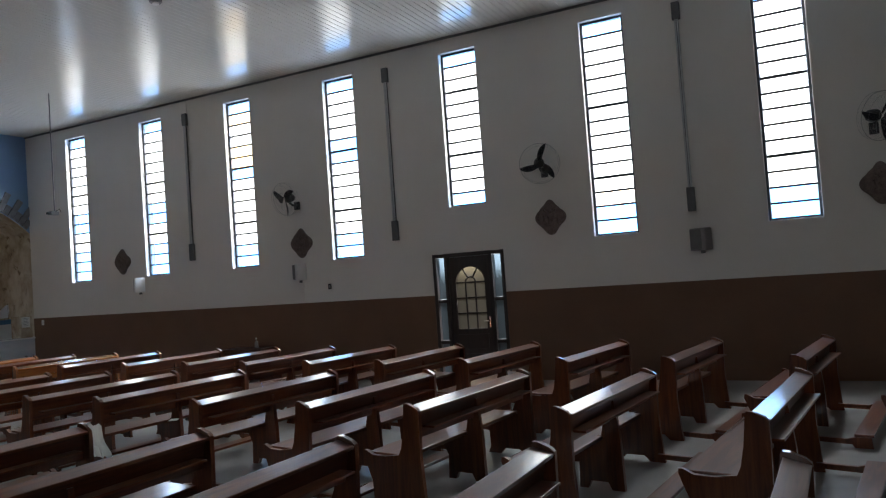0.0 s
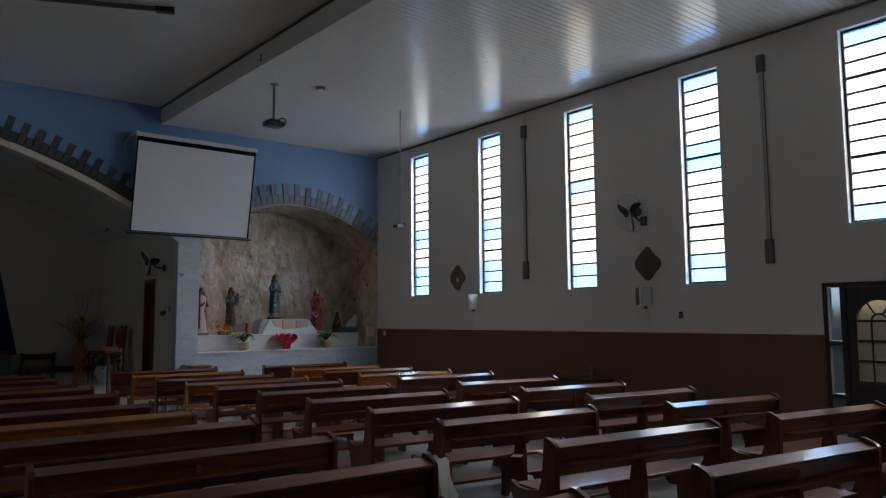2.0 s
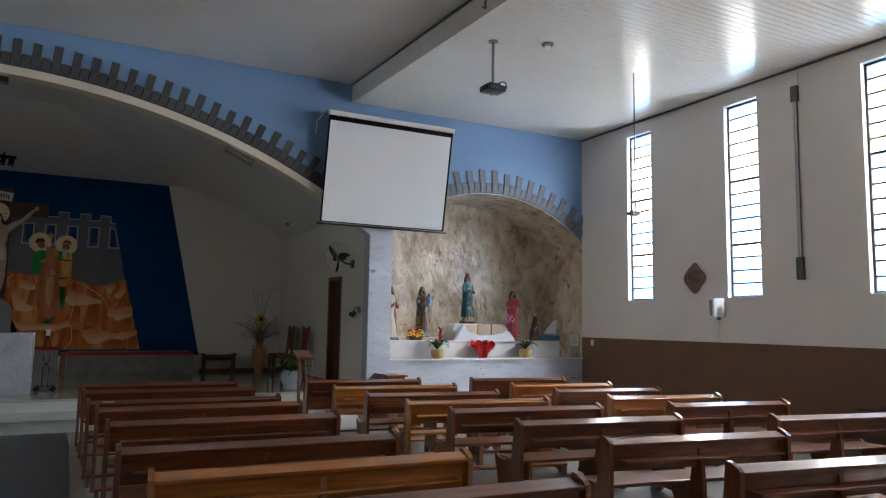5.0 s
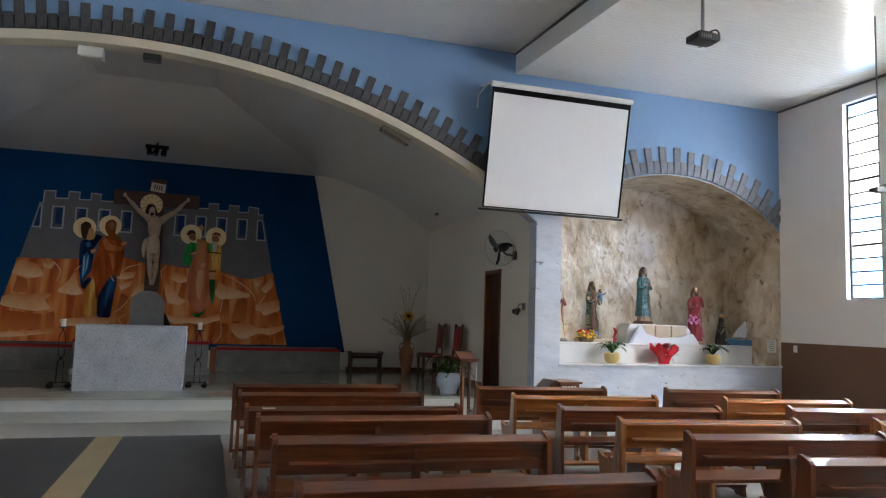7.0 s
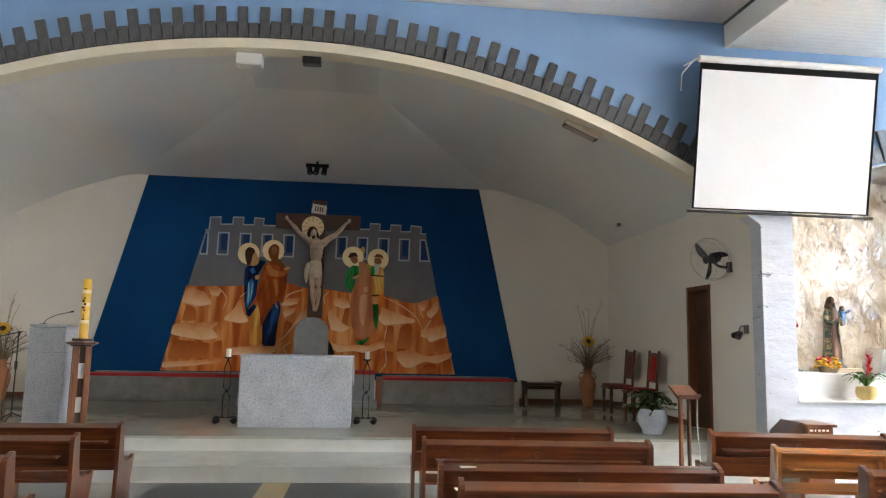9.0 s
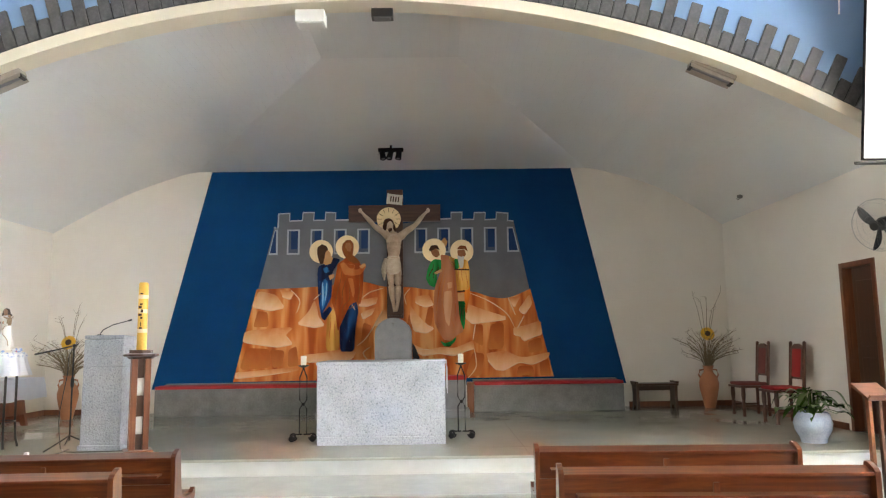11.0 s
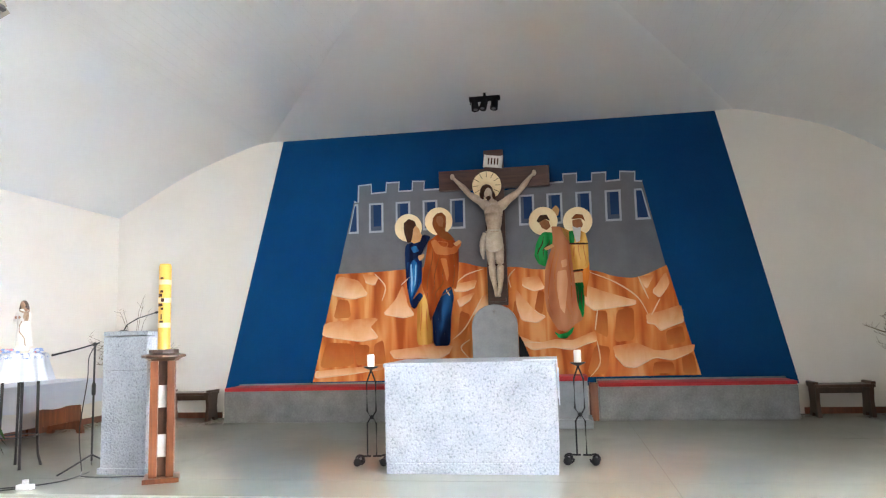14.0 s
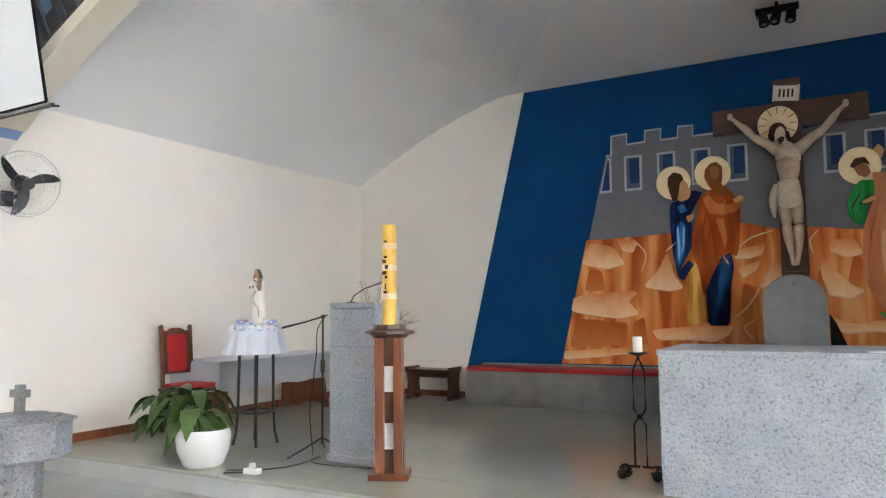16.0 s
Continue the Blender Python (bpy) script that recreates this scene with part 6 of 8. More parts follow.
def statue(name, label, at, height, robe, cloak, skin, hair, turn=0, child=None, base=None, extra=None, hem=None, foot=None, trim=None, veil=False, beard=False, raised=0, wide=1.0):
    """A robed figure as one plain shape: plinth, robe, open mantle, arms, head."""
    bm = B()
    h = height
    z0 = 0.05 * h if base else 0.0
    if base:
        lathe(bm, [(0.165 * h, 0.0), (0.17 * h, 0.02 * h), (0.15 * h, 0.05 * h), (0.0, 0.051 * h)], n=16, mat=4, wave=(5, 0.08))
    tau = 2 * math.pi
    # robe, with the weight on one leg
    draped(bm, [(0.118 * h, z0, 0, 0.006 * h, 0), (0.108 * h, 0.12 * h, 0, 0.01 * h, 0), (0.098 * h, 0.30 * h, 0, 0.014 * h, 0), (0.090 * h, 0.46 * h, 0, 0.012 * h, 0),
                (0.080 * h, 0.58 * h, 0, 0.004 * h, 0), (0.092 * h, 0.68 * h, 0, 0, 0), (0.098 * h, 0.75 * h, 0, 0, 0), (0.078 * h, 0.80 * h, 0, 0, 0), (0.036 * h, 0.835 * h, 0, 0, 0)], 0, tau, 9, 0.075, 0, 0.02 * h)
    draped(bm, [(0.128 * h, z0 + 0.002 * h, 0, 0.006 * h, 0), (0.120 * h, 0.07 * h, 0, 0.008 * h, 0), (0.112 * h, 0.125 * h, 0, 0.01 * h, 0)], 0, tau, 11, 0.08, 6, 0.012 * h)
    # mantle, open at the front and drawn across one hip
    draped(bm, [(0.140 * h, 0.13 * h, -0.012 * h, 0.008 * h, 0.25), (0.130 * h, 0.26 * h, -0.012 * h, 0.008 * h, 0.1), (0.122 * h, 0.40 * h, -0.01 * h, 0.008 * h, -0.55), (0.114 * h, 0.52 * h, -0.008 * h, 0.004 * h, -0.6),
                (0.114 * h, 0.62 * h, -0.006 * h, 0, -0.2), (0.118 * h, 0.72 * h, -0.004 * h, 0, 0.15), (0.100 * h, 0.79 * h, -0.006 * h, 0, 0.3), (0.056 * h, 0.83 * h, -0.012 * h, 0, 0.35)], 0.7, tau - 0.75, 7, 0.085, 1, 0.012 * h)
    # border that follows the mantle's front edge
    edge = [(0.130, 0.14, 0.95), (0.128, 0.28, 0.80), (0.124, 0.40, 0.18), (0.118, 0.52, 0.12), (0.118, 0.62, 0.5), (0.118, 0.72, 0.85), (0.10, 0.79, 1.0)]
    tube(bm, [(r * 0.79 * h * math.cos(a), r * h * math.sin(a), z * h) for r, z, a in edge], 0.008 * h, 6, 7)
    # head, hair or veil, neck
    tube(bm, [(0.0, 0, 0.80 * h), (0.008 * h, 0, 0.875 * h)], [0.036 * h, 0.03 * h], 10, 2)
    ball(bm, (0.014 * h, 0.003 * h, 0.918 * h), 0.052 * h, 16, (0.92, 0.80, 1.18), 2, Matrix.Rotation(radians(8), 4, "Y"))
    ball(bm, (-0.008 * h, 0, 0.932 * h), 0.060 * h, 14, (0.95, 0.90, 1.02), 3)
    for q in (-1, 1):
        tube(bm, [(-0.004 * h, q * 0.044 * h, 0.935 * h), (-0.008 * h, q * 0.052 * h, 0.88 * h), (0.006 * h, q * 0.058 * h, 0.82 * h), (0.02 * h, q * 0.05 * h, 0.77 * h)], [0.022 * h, 0.024 * h, 0.02 * h, 0.006 * h], 8, 3)
    tube(bm, [(-0.04 * h, 0, 0.93 * h), (-0.055 * h, 0, 0.84 * h), (-0.06 * h, 0, 0.76 * h)], [0.04 * h, 0.05 * h, 0.02 * h], 10, 3)
    if beard:
        ball(bm, (0.045 * h, 0.003 * h, 0.872 * h), 0.028 * h, 10, (0.7, 0.9, 1.3), 3)
    if veil:
        draped(bm, [(0.118 * h, 0.56 * h, -0.018 * h, 0, 0), (0.112 * h, 0.70 * h, -0.016 * h, 0, 0), (0.092 * h, 0.80 * h, -0.014 * h, 0, 0), (0.066 * h, 0.87 * h, -0.012 * h, 0, 0), (0.070 * h, 0.93 * h, -0.010 * h, 0, 0), (0.054 * h, 0.98 * h, -0.010 * h, 0, 0), (0.01 * h, 1.0 * h, -0.010 * h, 0, 0)], 1.05, tau - 1.05, 6, 0.05, 1, 0.008 * h)
    # sleeves and clasped or lifted forearms
    for q in (-1, 1):
        up = 0.16 * h if raised == q else 0.0
        tube(bm, [(0.0, q * 0.085 * h, 0.775 * h), (0.008 * h, q * 0.115 * h, 0.70 * h), (0.03 * h, q * 0.122 * h, 0.62 * h + up * 0.3), (0.085 * h, q * 0.085 * h, 0.61 * h + up * 0.7), (0.112 * h, q * 0.045 * h, 0.65 * h + up)], [0.032 * h, 0.037 * h, 0.036 * h, 0.032 * h, 0.026 * h], 10, 1)
        ball(bm, (0.122 * h, q * 0.034 * h, 0.667 * h + up), 0.02 * h, 8, (0.9, 0.8, 1.5), 2)
    if child:
        draped(bm, [(0.036 * h, 0.60 * h, 0.075 * h, 0.115 * h, 0), (0.046 * h, 0.67 * h, 0.075 * h, 0.115 * h, 0), (0.042 * h, 0.74 * h, 0.075 * h, 0.117 * h, 0), (0.018 * h, 0.785 * h, 0.075 * h, 0.118 * h, 0)], 0, tau, 6, 0.08, 5, 0.01 * h, 18)
        ball(bm, (0.078 * h, 0.118 * h, 0.815 * h), 0.034 * h, 12, (1, 0.9, 1.12), 2)
        ball(bm, (0.070 * h, 0.120 * h, 0.828 * h), 0.036 * h, 10, (1, 0.95, 0.9), 3)
        for q in (-1, 1):
            tube(bm, [(0.08 * h, (0.118 + q * 0.03) * h, 0.76 * h), (0.10 * h, (0.118 + q * 0.07) * h, 0.775 * h), (0.12 * h, (0.118 + q * 0.09) * h, 0.80 * h)], [0.016 * h, 0.013 * h, 0.010 * h], 8, 5)
    mats = [robe, cloak, skin, hair, foot or DARK_GRANITE, extra or robe, hem or robe, trim or cloak]
    ob = solid(name, bm, mats, label, "statue", smooth=True)
    ob.matrix_world = pose(*at, 0, 0, turn) @ Matrix.Diagonal((1, wide, 1, 1))
    return ob


S_WHITE = mottled("ivory_statue_paint", (0.60, 0.56, 0.48), (0.72, 0.68, 0.60), 12, 60, 0.4, 0.1)
S_CHALK = mottled("white_statue_enamel", (0.70, 0.67, 0.62), (0.84, 0.82, 0.78), 10, 60, 0.35, 0.1)
S_IVORY = mottled("cream_and_brown_statue_paint", (0.30, 0.19, 0.11), (0.70, 0.64, 0.54), 7, 50, 0.4, 0.1, spread=(0.36, 0.5))
S_TAN = mottled("tan_and_brown_statue_paint", (0.20, 0.10, 0.05), (0.52, 0.40, 0.27), 14, 60, 0.4, 0.1)
S_TEAL = mottled("teal_statue_paint", (0.012, 0.075, 0.095), (0.05, 0.17, 0.20), 10, 60, 0.4, 0.1)
S_DUSK = mottled("figured_teal_statue_paint", (0.03, 0.12, 0.15), (0.42, 0.46, 0.44), 18, 60, 0.4, 0.1, spread=(0.48, 0.62))
S_BROWN = mottled("brown_statue_paint", (0.08, 0.036, 0.02), (0.14, 0.066, 0.04), 10, 60, 0.4, 0.1)
S_RED = mottled("crimson_statue_paint", (0.26, 0.018, 0.03), (0.40, 0.045, 0.06), 10, 60, 0.4, 0.1)
S_PINK = mottled("rose_statue_paint", (0.52, 0.20, 0.24), (0.66, 0.34, 0.36), 10, 60, 0.4, 0.1)
S_BLUE = mottled("blue_statue_paint", (0.03, 0.12, 0.26), (0.07, 0.20, 0.36), 10, 60, 0.4, 0.1)
S_BLACK = mottled("dark_blue_gold_statue_paint", (0.012, 0.012, 0.018), (0.16, 0.11, 0.05), 26, 60, 0.4, 0.2)
S_NIGHT = mottled("black_and_cream_statue_paint", (0.01, 0.01, 0.014), (0.40, 0.34, 0.26), 20, 60, 0.4, 0.2, spread=(0.52, 0.62))
S_SKIN = mottled("statue_flesh_paint", (0.34, 0.19, 0.12), (0.44, 0.26, 0.17), 12, 60, 0.4, 0.05)
S_HAIR = mottled("statue_dark_hair_paint", (0.045, 0.025, 0.015), (0.08, 0.045, 0.028), 12, 60, 0.5, 0.1)

statue("statuette", "small ivory statuette with gilt details on the round table", (TX, TY, SZ + 1.172), 0.56, S_CHALK, S_CHALK, S_SKIN, S_HAIR, -10, child=True, base=True, extra=S_TAN, foot=S_WHITE, trim=S_TAN, wide=1.35)

# credence table with lace cloth
ct = thing("side_table", "long wooden side table against the chancel wall", "table", at=(-19.15, -6.02, SZ))
part("tabletop", span(B(), -1.15, 1.15, -0.36, 0.36, 0.70, 0.735, 0.006), RED_WOOD, ct)
for x in (-0.9, 0.9):
    pts = [(-0.28, 0.0), (-0.20, 0.0), (-0.17, 0.06), (0.17, 0.06), (0.20, 0.0), (0.28, 0.0), (0.24, 0.16), (0.20, 0.40), (0.26, 0.70), (-0.26, 0.70), (-0.20, 0.40), (-0.24, 0.16)]
    part("end_panel", prism(B(), pts, "x", x - 0.03, x + 0.03), RED_WOOD, ct)
part("apron", span(B(), -0.87, -0.05, 0.20, 0.235, 0.18, 0.42, 0.005), RED_WOOD, ct)
bm = B()
n = 60
ring0, ring1, ring2 = [], [], []
for k in range(n):
    f = k / n * 4
    side, u = int(f), (f - int(f)) * 2 - 1
    x, y = [(u, 1), (1, -u), (-u, -1), (-1, u)][side]
    wv = 0.018 * math.sin(k * 2.1)
    ring0.append(bm.verts.new((x * 1.16, y * 0.37, 0.742)))
    ring1.append(bm.verts.new((x * (1.185 + wv * 0.4), y * (0.395 + wv * 0.5), 0.60)))
    ring2.append(bm.verts.new((x * (1.20 + wv), y * (0.41 + wv), 0.42 + 0.012 * math.sin(k * 1.7))))
for p, q in ((ring0, ring1), (ring1, ring2)):
    for k in range(n):
        bm.faces.new((p[k], p[(k + 1) % n], q[(k + 1) % n], q[k]))
bmesh.ops.solidify(bm, geom=bm.faces[:], thickness=0.004)
span(bm, -1.16, 1.16, -0.37, 0.37, 0.7385, 0.7445)
tc = solid("lace_tablecloth", bm, LINEN, "pale lace cloth hanging over the long side table", "tablecloth", smooth=True)
tc.location = (-19.15, -6.02, SZ)


def carved_chair(name, label, at, turn, upholstery):
    """A carved high-back chair that faces local +x."""
    c = thing(name, label, "chair", "carved chancel chairs", at=at, turn=turn)
    for y in (-0.20, 0.20):
        part("back_post", tube(B(), [(-0.20, y, 0.0), (-0.20, y, 0.45), (-0.225, y, 0.80), (-0.25, y, 1.10), (-0.254, y, 1.15), (-0.256, y, 1.165)], [0.024, 0.026, 0.024, 0.024, 0.026, 0.012], 8), CHAIR_WOOD, c)
        part("front_leg", lathe(B(), [(0.030, 0.0), (0.022, 0.05), (0.032, 0.12), (0.022, 0.22), (0.034, 0.34), (0.028, 0.44)], (0.20, y, 0), 12), CHAIR_WOOD, c)
    part("seat", span(B(), -0.22, 0.25, -0.25, 0.25, 0.44, 0.475, 0.008), CHAIR_WOOD, c)
    part("seat_pad", span(B(), -0.18, 0.235, -0.22, 0.22, 0.475, 0.525, 0.022), upholstery, c, "padded seat", True)
    m = Matrix.Translation((-0.232, 0, 0.86)) @ Matrix.Rotation(radians(-6), 4, "Y")
    part("back_panel", box(B(), (0, 0, 0), (0.035, 0.26, 0.42), 0.012, m), upholstery, c, "padded back", True)
    for y in (-0.155, 0.155):
        part("back_slat", box(B(), (0, y, 0), (0.03, 0.05, 0.48), 0.004, m), CHAIR_WOOD, c)
    pts = [(-0.19, 1.04), (0.19, 1.04), (0.19, 1.065), (0.13, 1.08), (0.09, 1.115), (0.04, 1.13), (0.0, 1.125), (-0.04, 1.13), (-0.09, 1.115), (-0.13, 1.08), (-0.19, 1.065)]
    part("crest_rail", prism(B(), pts, "x", -0.265, -0.235), CHAIR_WOOD, c)
    part("lower_rail", span(B(), -0.24, -0.215, -0.19, 0.19, 0.62, 0.67, 0.005), CHAIR_WOOD, c)
    for y in (-0.20, 0.20):
        part("side_stretcher", rod(B(), (-0.2, y, 0.16), (0.2, y, 0.16), 0.014), CHAIR_WOOD, c)


WORN_PAD = mottled("worn_brown_upholstery", (0.16, 0.03, 0.025), (0.24, 0.06, 0.05), 6, 150, 0.8, 0.2)
carved_chair("carved_chair", "carved reddish wooden chair with a brown padded back", (-20.02, 5.80, SZ), -90, WORN_PAD)
carved_chair("carved_chair", "carved dark wooden chair with a red padded back", (-18.90, 5.80, SZ), -90, RED_CLOTH)
carved_chair("carved_chair", "carved dark wooden chair with a red back near the plant", (-17.80, -5.90, SZ), 90, RED_CLOTH)


def low_stool(x, y, label):
    s = thing("wooden_stool", label, "stool", "dark wooden stools", at=(x, y, SZ))
    part("seat", span(B(), -0.18, 0.18, -0.38, 0.38, 0.40, 0.44, 0.008), DARK_WOOD, s)
    part("rail", span(B(), -0.14, -0.11, -0.32, 0.32, 0.30, 0.38, 0.004), DARK_WOOD, s)
    for q in (-1, 1):
        part("end_panel", prism(B(), [(-0.17, 0.0), (-0.08, 0.0), (-0.05, 0.05), (0.05, 0.05), (0.08, 0.0), (0.17, 0.0), (0.13, 0.22), (0.16, 0.40), (-0.16, 0.40), (-0.13, 0.22)], "y", q * 0.34 - 0.025, q * 0.34 + 0.025), DARK_WOOD, s)
        part("arm_rail", span(B(), -0.17, 0.17, q * 0.36 - 0.03, q * 0.36 + 0.03, 0.44, 0.475, 0.01), DARK_WOOD, s)


low_stool(-21.42, 4.68, "low dark wooden bench-stool beside the mural")
low_stool(-21.42, -4.86, "low dark wooden bench-stool behind the lectern")


def dried_vase(x, y, seed, label):
    v = thing("floor_vase", label, "vase", "terracotta vases with dried stems", at=(x, y, SZ))
    part("jar", lathe(B(), [(0.085, 0.0), (0.095, 0.02), (0.12, 0.14), (0.165, 0.36), (0.17, 0.44), (0.14, 0.55), (0.085, 0.62), (0.075, 0.68), (0.10, 0.74), (0.085, 0.735), (0.06, 0.66)], n=28), TERRACOTTA, v, "", True)
    for s in (-1, 1):
        part("handle", tube(B(), [(0, s * 0.08, 0.67), (0, s * 0.15, 0.66), (0, s * 0.175, 0.58), (0, s * 0.145, 0.52)], 0.014), TERRACOTTA, v)
    r = random.Random(seed)
    bm = B()
    for k in range(90):
        a, out, h = r.uniform(0, 6.283), r.uniform(0.1, 0.68), r.uniform(0.15, 0.62)
        if k < 5:
            out, h = r.uniform(0.1, 0.35), r.uniform(1.0, 1.35)
        c, s = math.cos(a), math.sin(a)
        p = [(c * 0.03, s * 0.03, 0.66), (c * out * 0.25, s * out * 0.25, 0.74 + h * 0.45), (c * out * 0.6, s * out * 0.6, 0.74 + h * 0.8), (c * out + r.uniform(-0.06, 0.06), s * out, 0.74 + h)]
        if y + s * out > CH_N - 0.06 or x + c * out < BACK + 0.05 or y + s * out < CH_S + 0.06:
            continue
        tube(bm, p, [0.005, 0.0045, 0.004, 0.002], 5)
        for q in range(3):
            f = r.uniform(0.4, 1.0)
            e = Vector(p[2]).lerp(Vector(p[3]), f)
            tube(bm, [e, e + Vector((r.uniform(-0.10, 0.10), r.uniform(-0.10, 0.10), r.uniform(0.02, 0.12)))], [0.003, 0.001], 4)
    tagged(part("dried_foliage", bm, DRY_STEM, v), kind="stuff")
    bm = B()
    for k in range(26):
        a = 6.283 * k / 26
        m = Matrix.Translation((0.07, 0.0, 1.30)) @ Matrix.Rotation(radians(70), 4, "Y") @ Matrix.Rotation(a, 4, "Z")
        box(bm, (0.085, 0, 0.006 * (k % 2)), (0.075, 0.026, 0.006), 0.002, m)
    fl = part("sunflower", bm, PETAL_YELLOW, v, "yellow artificial sunflower")
    part("flower_centre", ball(B(), (0.075, 0, 1.302), 0.055, 14, (0.35, 1, 1), 0, None), PETAL_DARK, fl)


dried_vase(-21.30, 5.62, 4, "terracotta floor vase with a sunflower and dried stems")
dried_vase(-20.9, -5.55, 9, "terracotta floor vase with a sunflower behind the lectern")


def leaf_mesh(bm, base, tip, width, droop, up, mat=0):
    """A pointed, folded leaf from base to tip."""
    base, tip = Vector(base), Vector(tip)
    d = tip - base
    side = d.cross(Vector((0, 0, 1))).normalized()
    rows = []
    for k, w in enumerate((0.30, 0.85, 1.0, 0.88, 0.55, 0.05)):
        f = k / 5
        p = base + d * f + Vector((0, 0, up * math.sin(math.pi * f) - droop * f * f))
        rows.append((bm.verts.new(p - side * width * w / 2 + Vector((0, 0, 0.12 * width * w))), bm.verts.new(p), bm.verts.new(p + side * width * w / 2 + Vector((0, 0, 0.12 * width * w)))))
    for a, b in zip(rows, rows[1:]):
        for q in (0, 1):
            f = bm.faces.new((a[q], a[q + 1], b[q + 1], b[q]))
            f.material_index = mat


def potted_plant(at, pot, pot_mat, seed, count, spread, height, wid, label, pot_label, group="potted plants", lean=0.0):
    p = thing("potted_plant", label, "plant", group, at=at)
    part("pot", lathe(B(), pot, n=28), pot_mat, p, pot_label, True)
    top = max(z for _, z in pot)
    rim = max(r for r, z in pot)
    part("soil", lathe(B(), [(0.0, top - 0.05), (rim * 0.8, top - 0.05), (rim * 0.8, top - 0.045), (0.0, top - 0.04)], n=16), PETAL_DARK, p)
    r = random.Random(seed)
    for k in range(count):
        a = r.uniform(0, 6.283) if not lean or k % 5 < 2 else r.gauss(-1.5, 0.75)
        reach, rise = spread * r.uniform(0.15, 0.85), height * r.uniform(0.15, 1.0)
        if k % 6 == 0:
            reach, rise = spread * r.uniform(0.7, 1.0), height * r.uniform(-0.1, 0.35)
        c, s = math.cos(a), math.sin(a)
        if lean and s > 0:
            reach *= 0.5
        q = Vector((c * reach, s * reach + lean, top + rise))
        bm = B()
        tube(bm, [(c * 0.04, s * 0.04, top - 0.05), (c * reach * 0.5, s * reach * 0.5 + lean * 0.4, top + rise * 0.8 + 0.04), q], [0.006, 0.005, 0.004], 5)
        a += r.uniform(-0.9, 0.9)
        long = wid * r.uniform(1.0, 1.7)
        fall = r.uniform(-0.1, 1.0) * long if not lean else r.uniform(0.2, 1.15) * long
        leaf_mesh(bm, q, q + Vector((math.cos(a) * long * 0.85, math.sin(a) * long * 0.85, -fall)), wid * r.uniform(0.6, 1.05), 0.2 * long * r.random(), 0.2 * long)
        bmesh.ops.solidify(bm, geom=[f for f in bm.faces if len(f.verts) == 4 and f.calc_area() > 0.0004], thickness=0.002)
        part("leaf", bm, LEAF if r.random() < 0.5 else LEAF_PALE, p, "", True)
    return p


potted_plant((-16.58, -4.36, SZ), [(0.15, 0.0), (0.17, 0.02), (0.215, 0.13), (0.23, 0.24), (0.215, 0.31), (0.195, 0.31), (0.19, 0.26)], CERAMIC, 7, 46, 0.40, 0.33, 0.20, "leafy green plant in a round white pot", "white glazed pot", lean=-0.10)
potted_plant((-17.0, 5.22, SZ), [(0.14, 0.0), (0.15, 0.05), (0.20, 0.14), (0.215, 0.22), (0.19, 0.32), (0.16, 0.35), (0.14, 0.33)], CERAMIC_BLUE, 21, 46, 0.36, 0.27, 0.115, "leafy green plant in a pale blue pot", "pale blue glazed pot")

# plug box with its cable on the dais
pb = thing("extension_socket", "white multi-plug socket with a black cable on the dais", "socket", at=(-16.52, -3.74, SZ))
part("socket_body", span(B(), -0.035, 0.035, -0.07, 0.07, 0.0, 0.045, 0.008), WHITE_PLASTIC, pb)
part("plug", span(B(), -0.02, 0.02, -0.02, 0.02, 0.045, 0.085, 0.005), WHITE_PLASTIC, pb)
part("cable", tube(B(), smooth_line([(0.02, -0.07, 0.01), (0.10, -0.2, 0.008), (0.02, -0.24, 0.008), (-0.06, -0.12, 0.008), (-0.16, 0.02, 0.008), (-0.38, 0.12, 0.008), (-0.75, 0.08, 0.008)]), 0.006), BLACK, pb)

# octagonal font
ft = thing("baptismal_font", "octagonal grey granite font with a small stone cross", "font", at=(-15.62, -5.42, 0.0), turn=10)
part("pedestal", lathe(B(), [(0.21, 0.0), (0.21, 0.05), (0.185, 0.06), (0.185, 0.50)], n=8), FONT_GRANITE, ft)
part("basin", lathe(B(), [(0.28, 0.50), (0.37, 0.52), (0.39, 0.54), (0.39, 0.79), (0.425, 0.80), (0.425, 0.82), (0.38, 0.83)], n=8), FONT_GRANITE, ft)
lid = part("lid", lathe(B(), [(0.30, 0.83), (0.30, 0.842), (0.25, 0.848), (0.235, 0.862), (0.0, 0.866)], n=8), FONT_GRANITE, ft)
bm = box(B(), (0, 0, 0.98), (0.06, 0.065, 0.24), 0.008)
box(bm, (0, 0, 1.03), (0.058, 0.17, 0.065), 0.008)
part("cross", bm, DARK_GRANITE, lid)

# slim reading stand by the step
rs = thing("reading_stand", "slim reddish wooden reading stand with a cable", "reading stand", at=(-15.18, 4.87, 0.0), turn=14)
part("post", span(B(), -0.02, 0.02, -0.075, -0.035, 0.03, 1.04, 0.005), RED_WOOD, rs)
part("post", span(B(), -0.018, 0.018, 0.045, 0.08, 0.03, 1.04, 0.005), DARK_WOOD, rs)
part("foot", span(B(), -0.15, 0.15, -0.12, 0.12, 0.0, 0.04, 0.008), DARK_WOOD, rs)
tip = Matrix.Translation((0, 0, 1.09)) @ Matrix.Rotation(radians(34), 4, "Y")
bm = box(B(), (0, 0, 0), (0.24, 0.30, 0.025), 0.006, tip)
box(bm, (0.11, 0, 0.03), (0.02, 0.30, 0.04), 0.005, tip)
part("book_rest", bm, STAND_WOOD, rs)
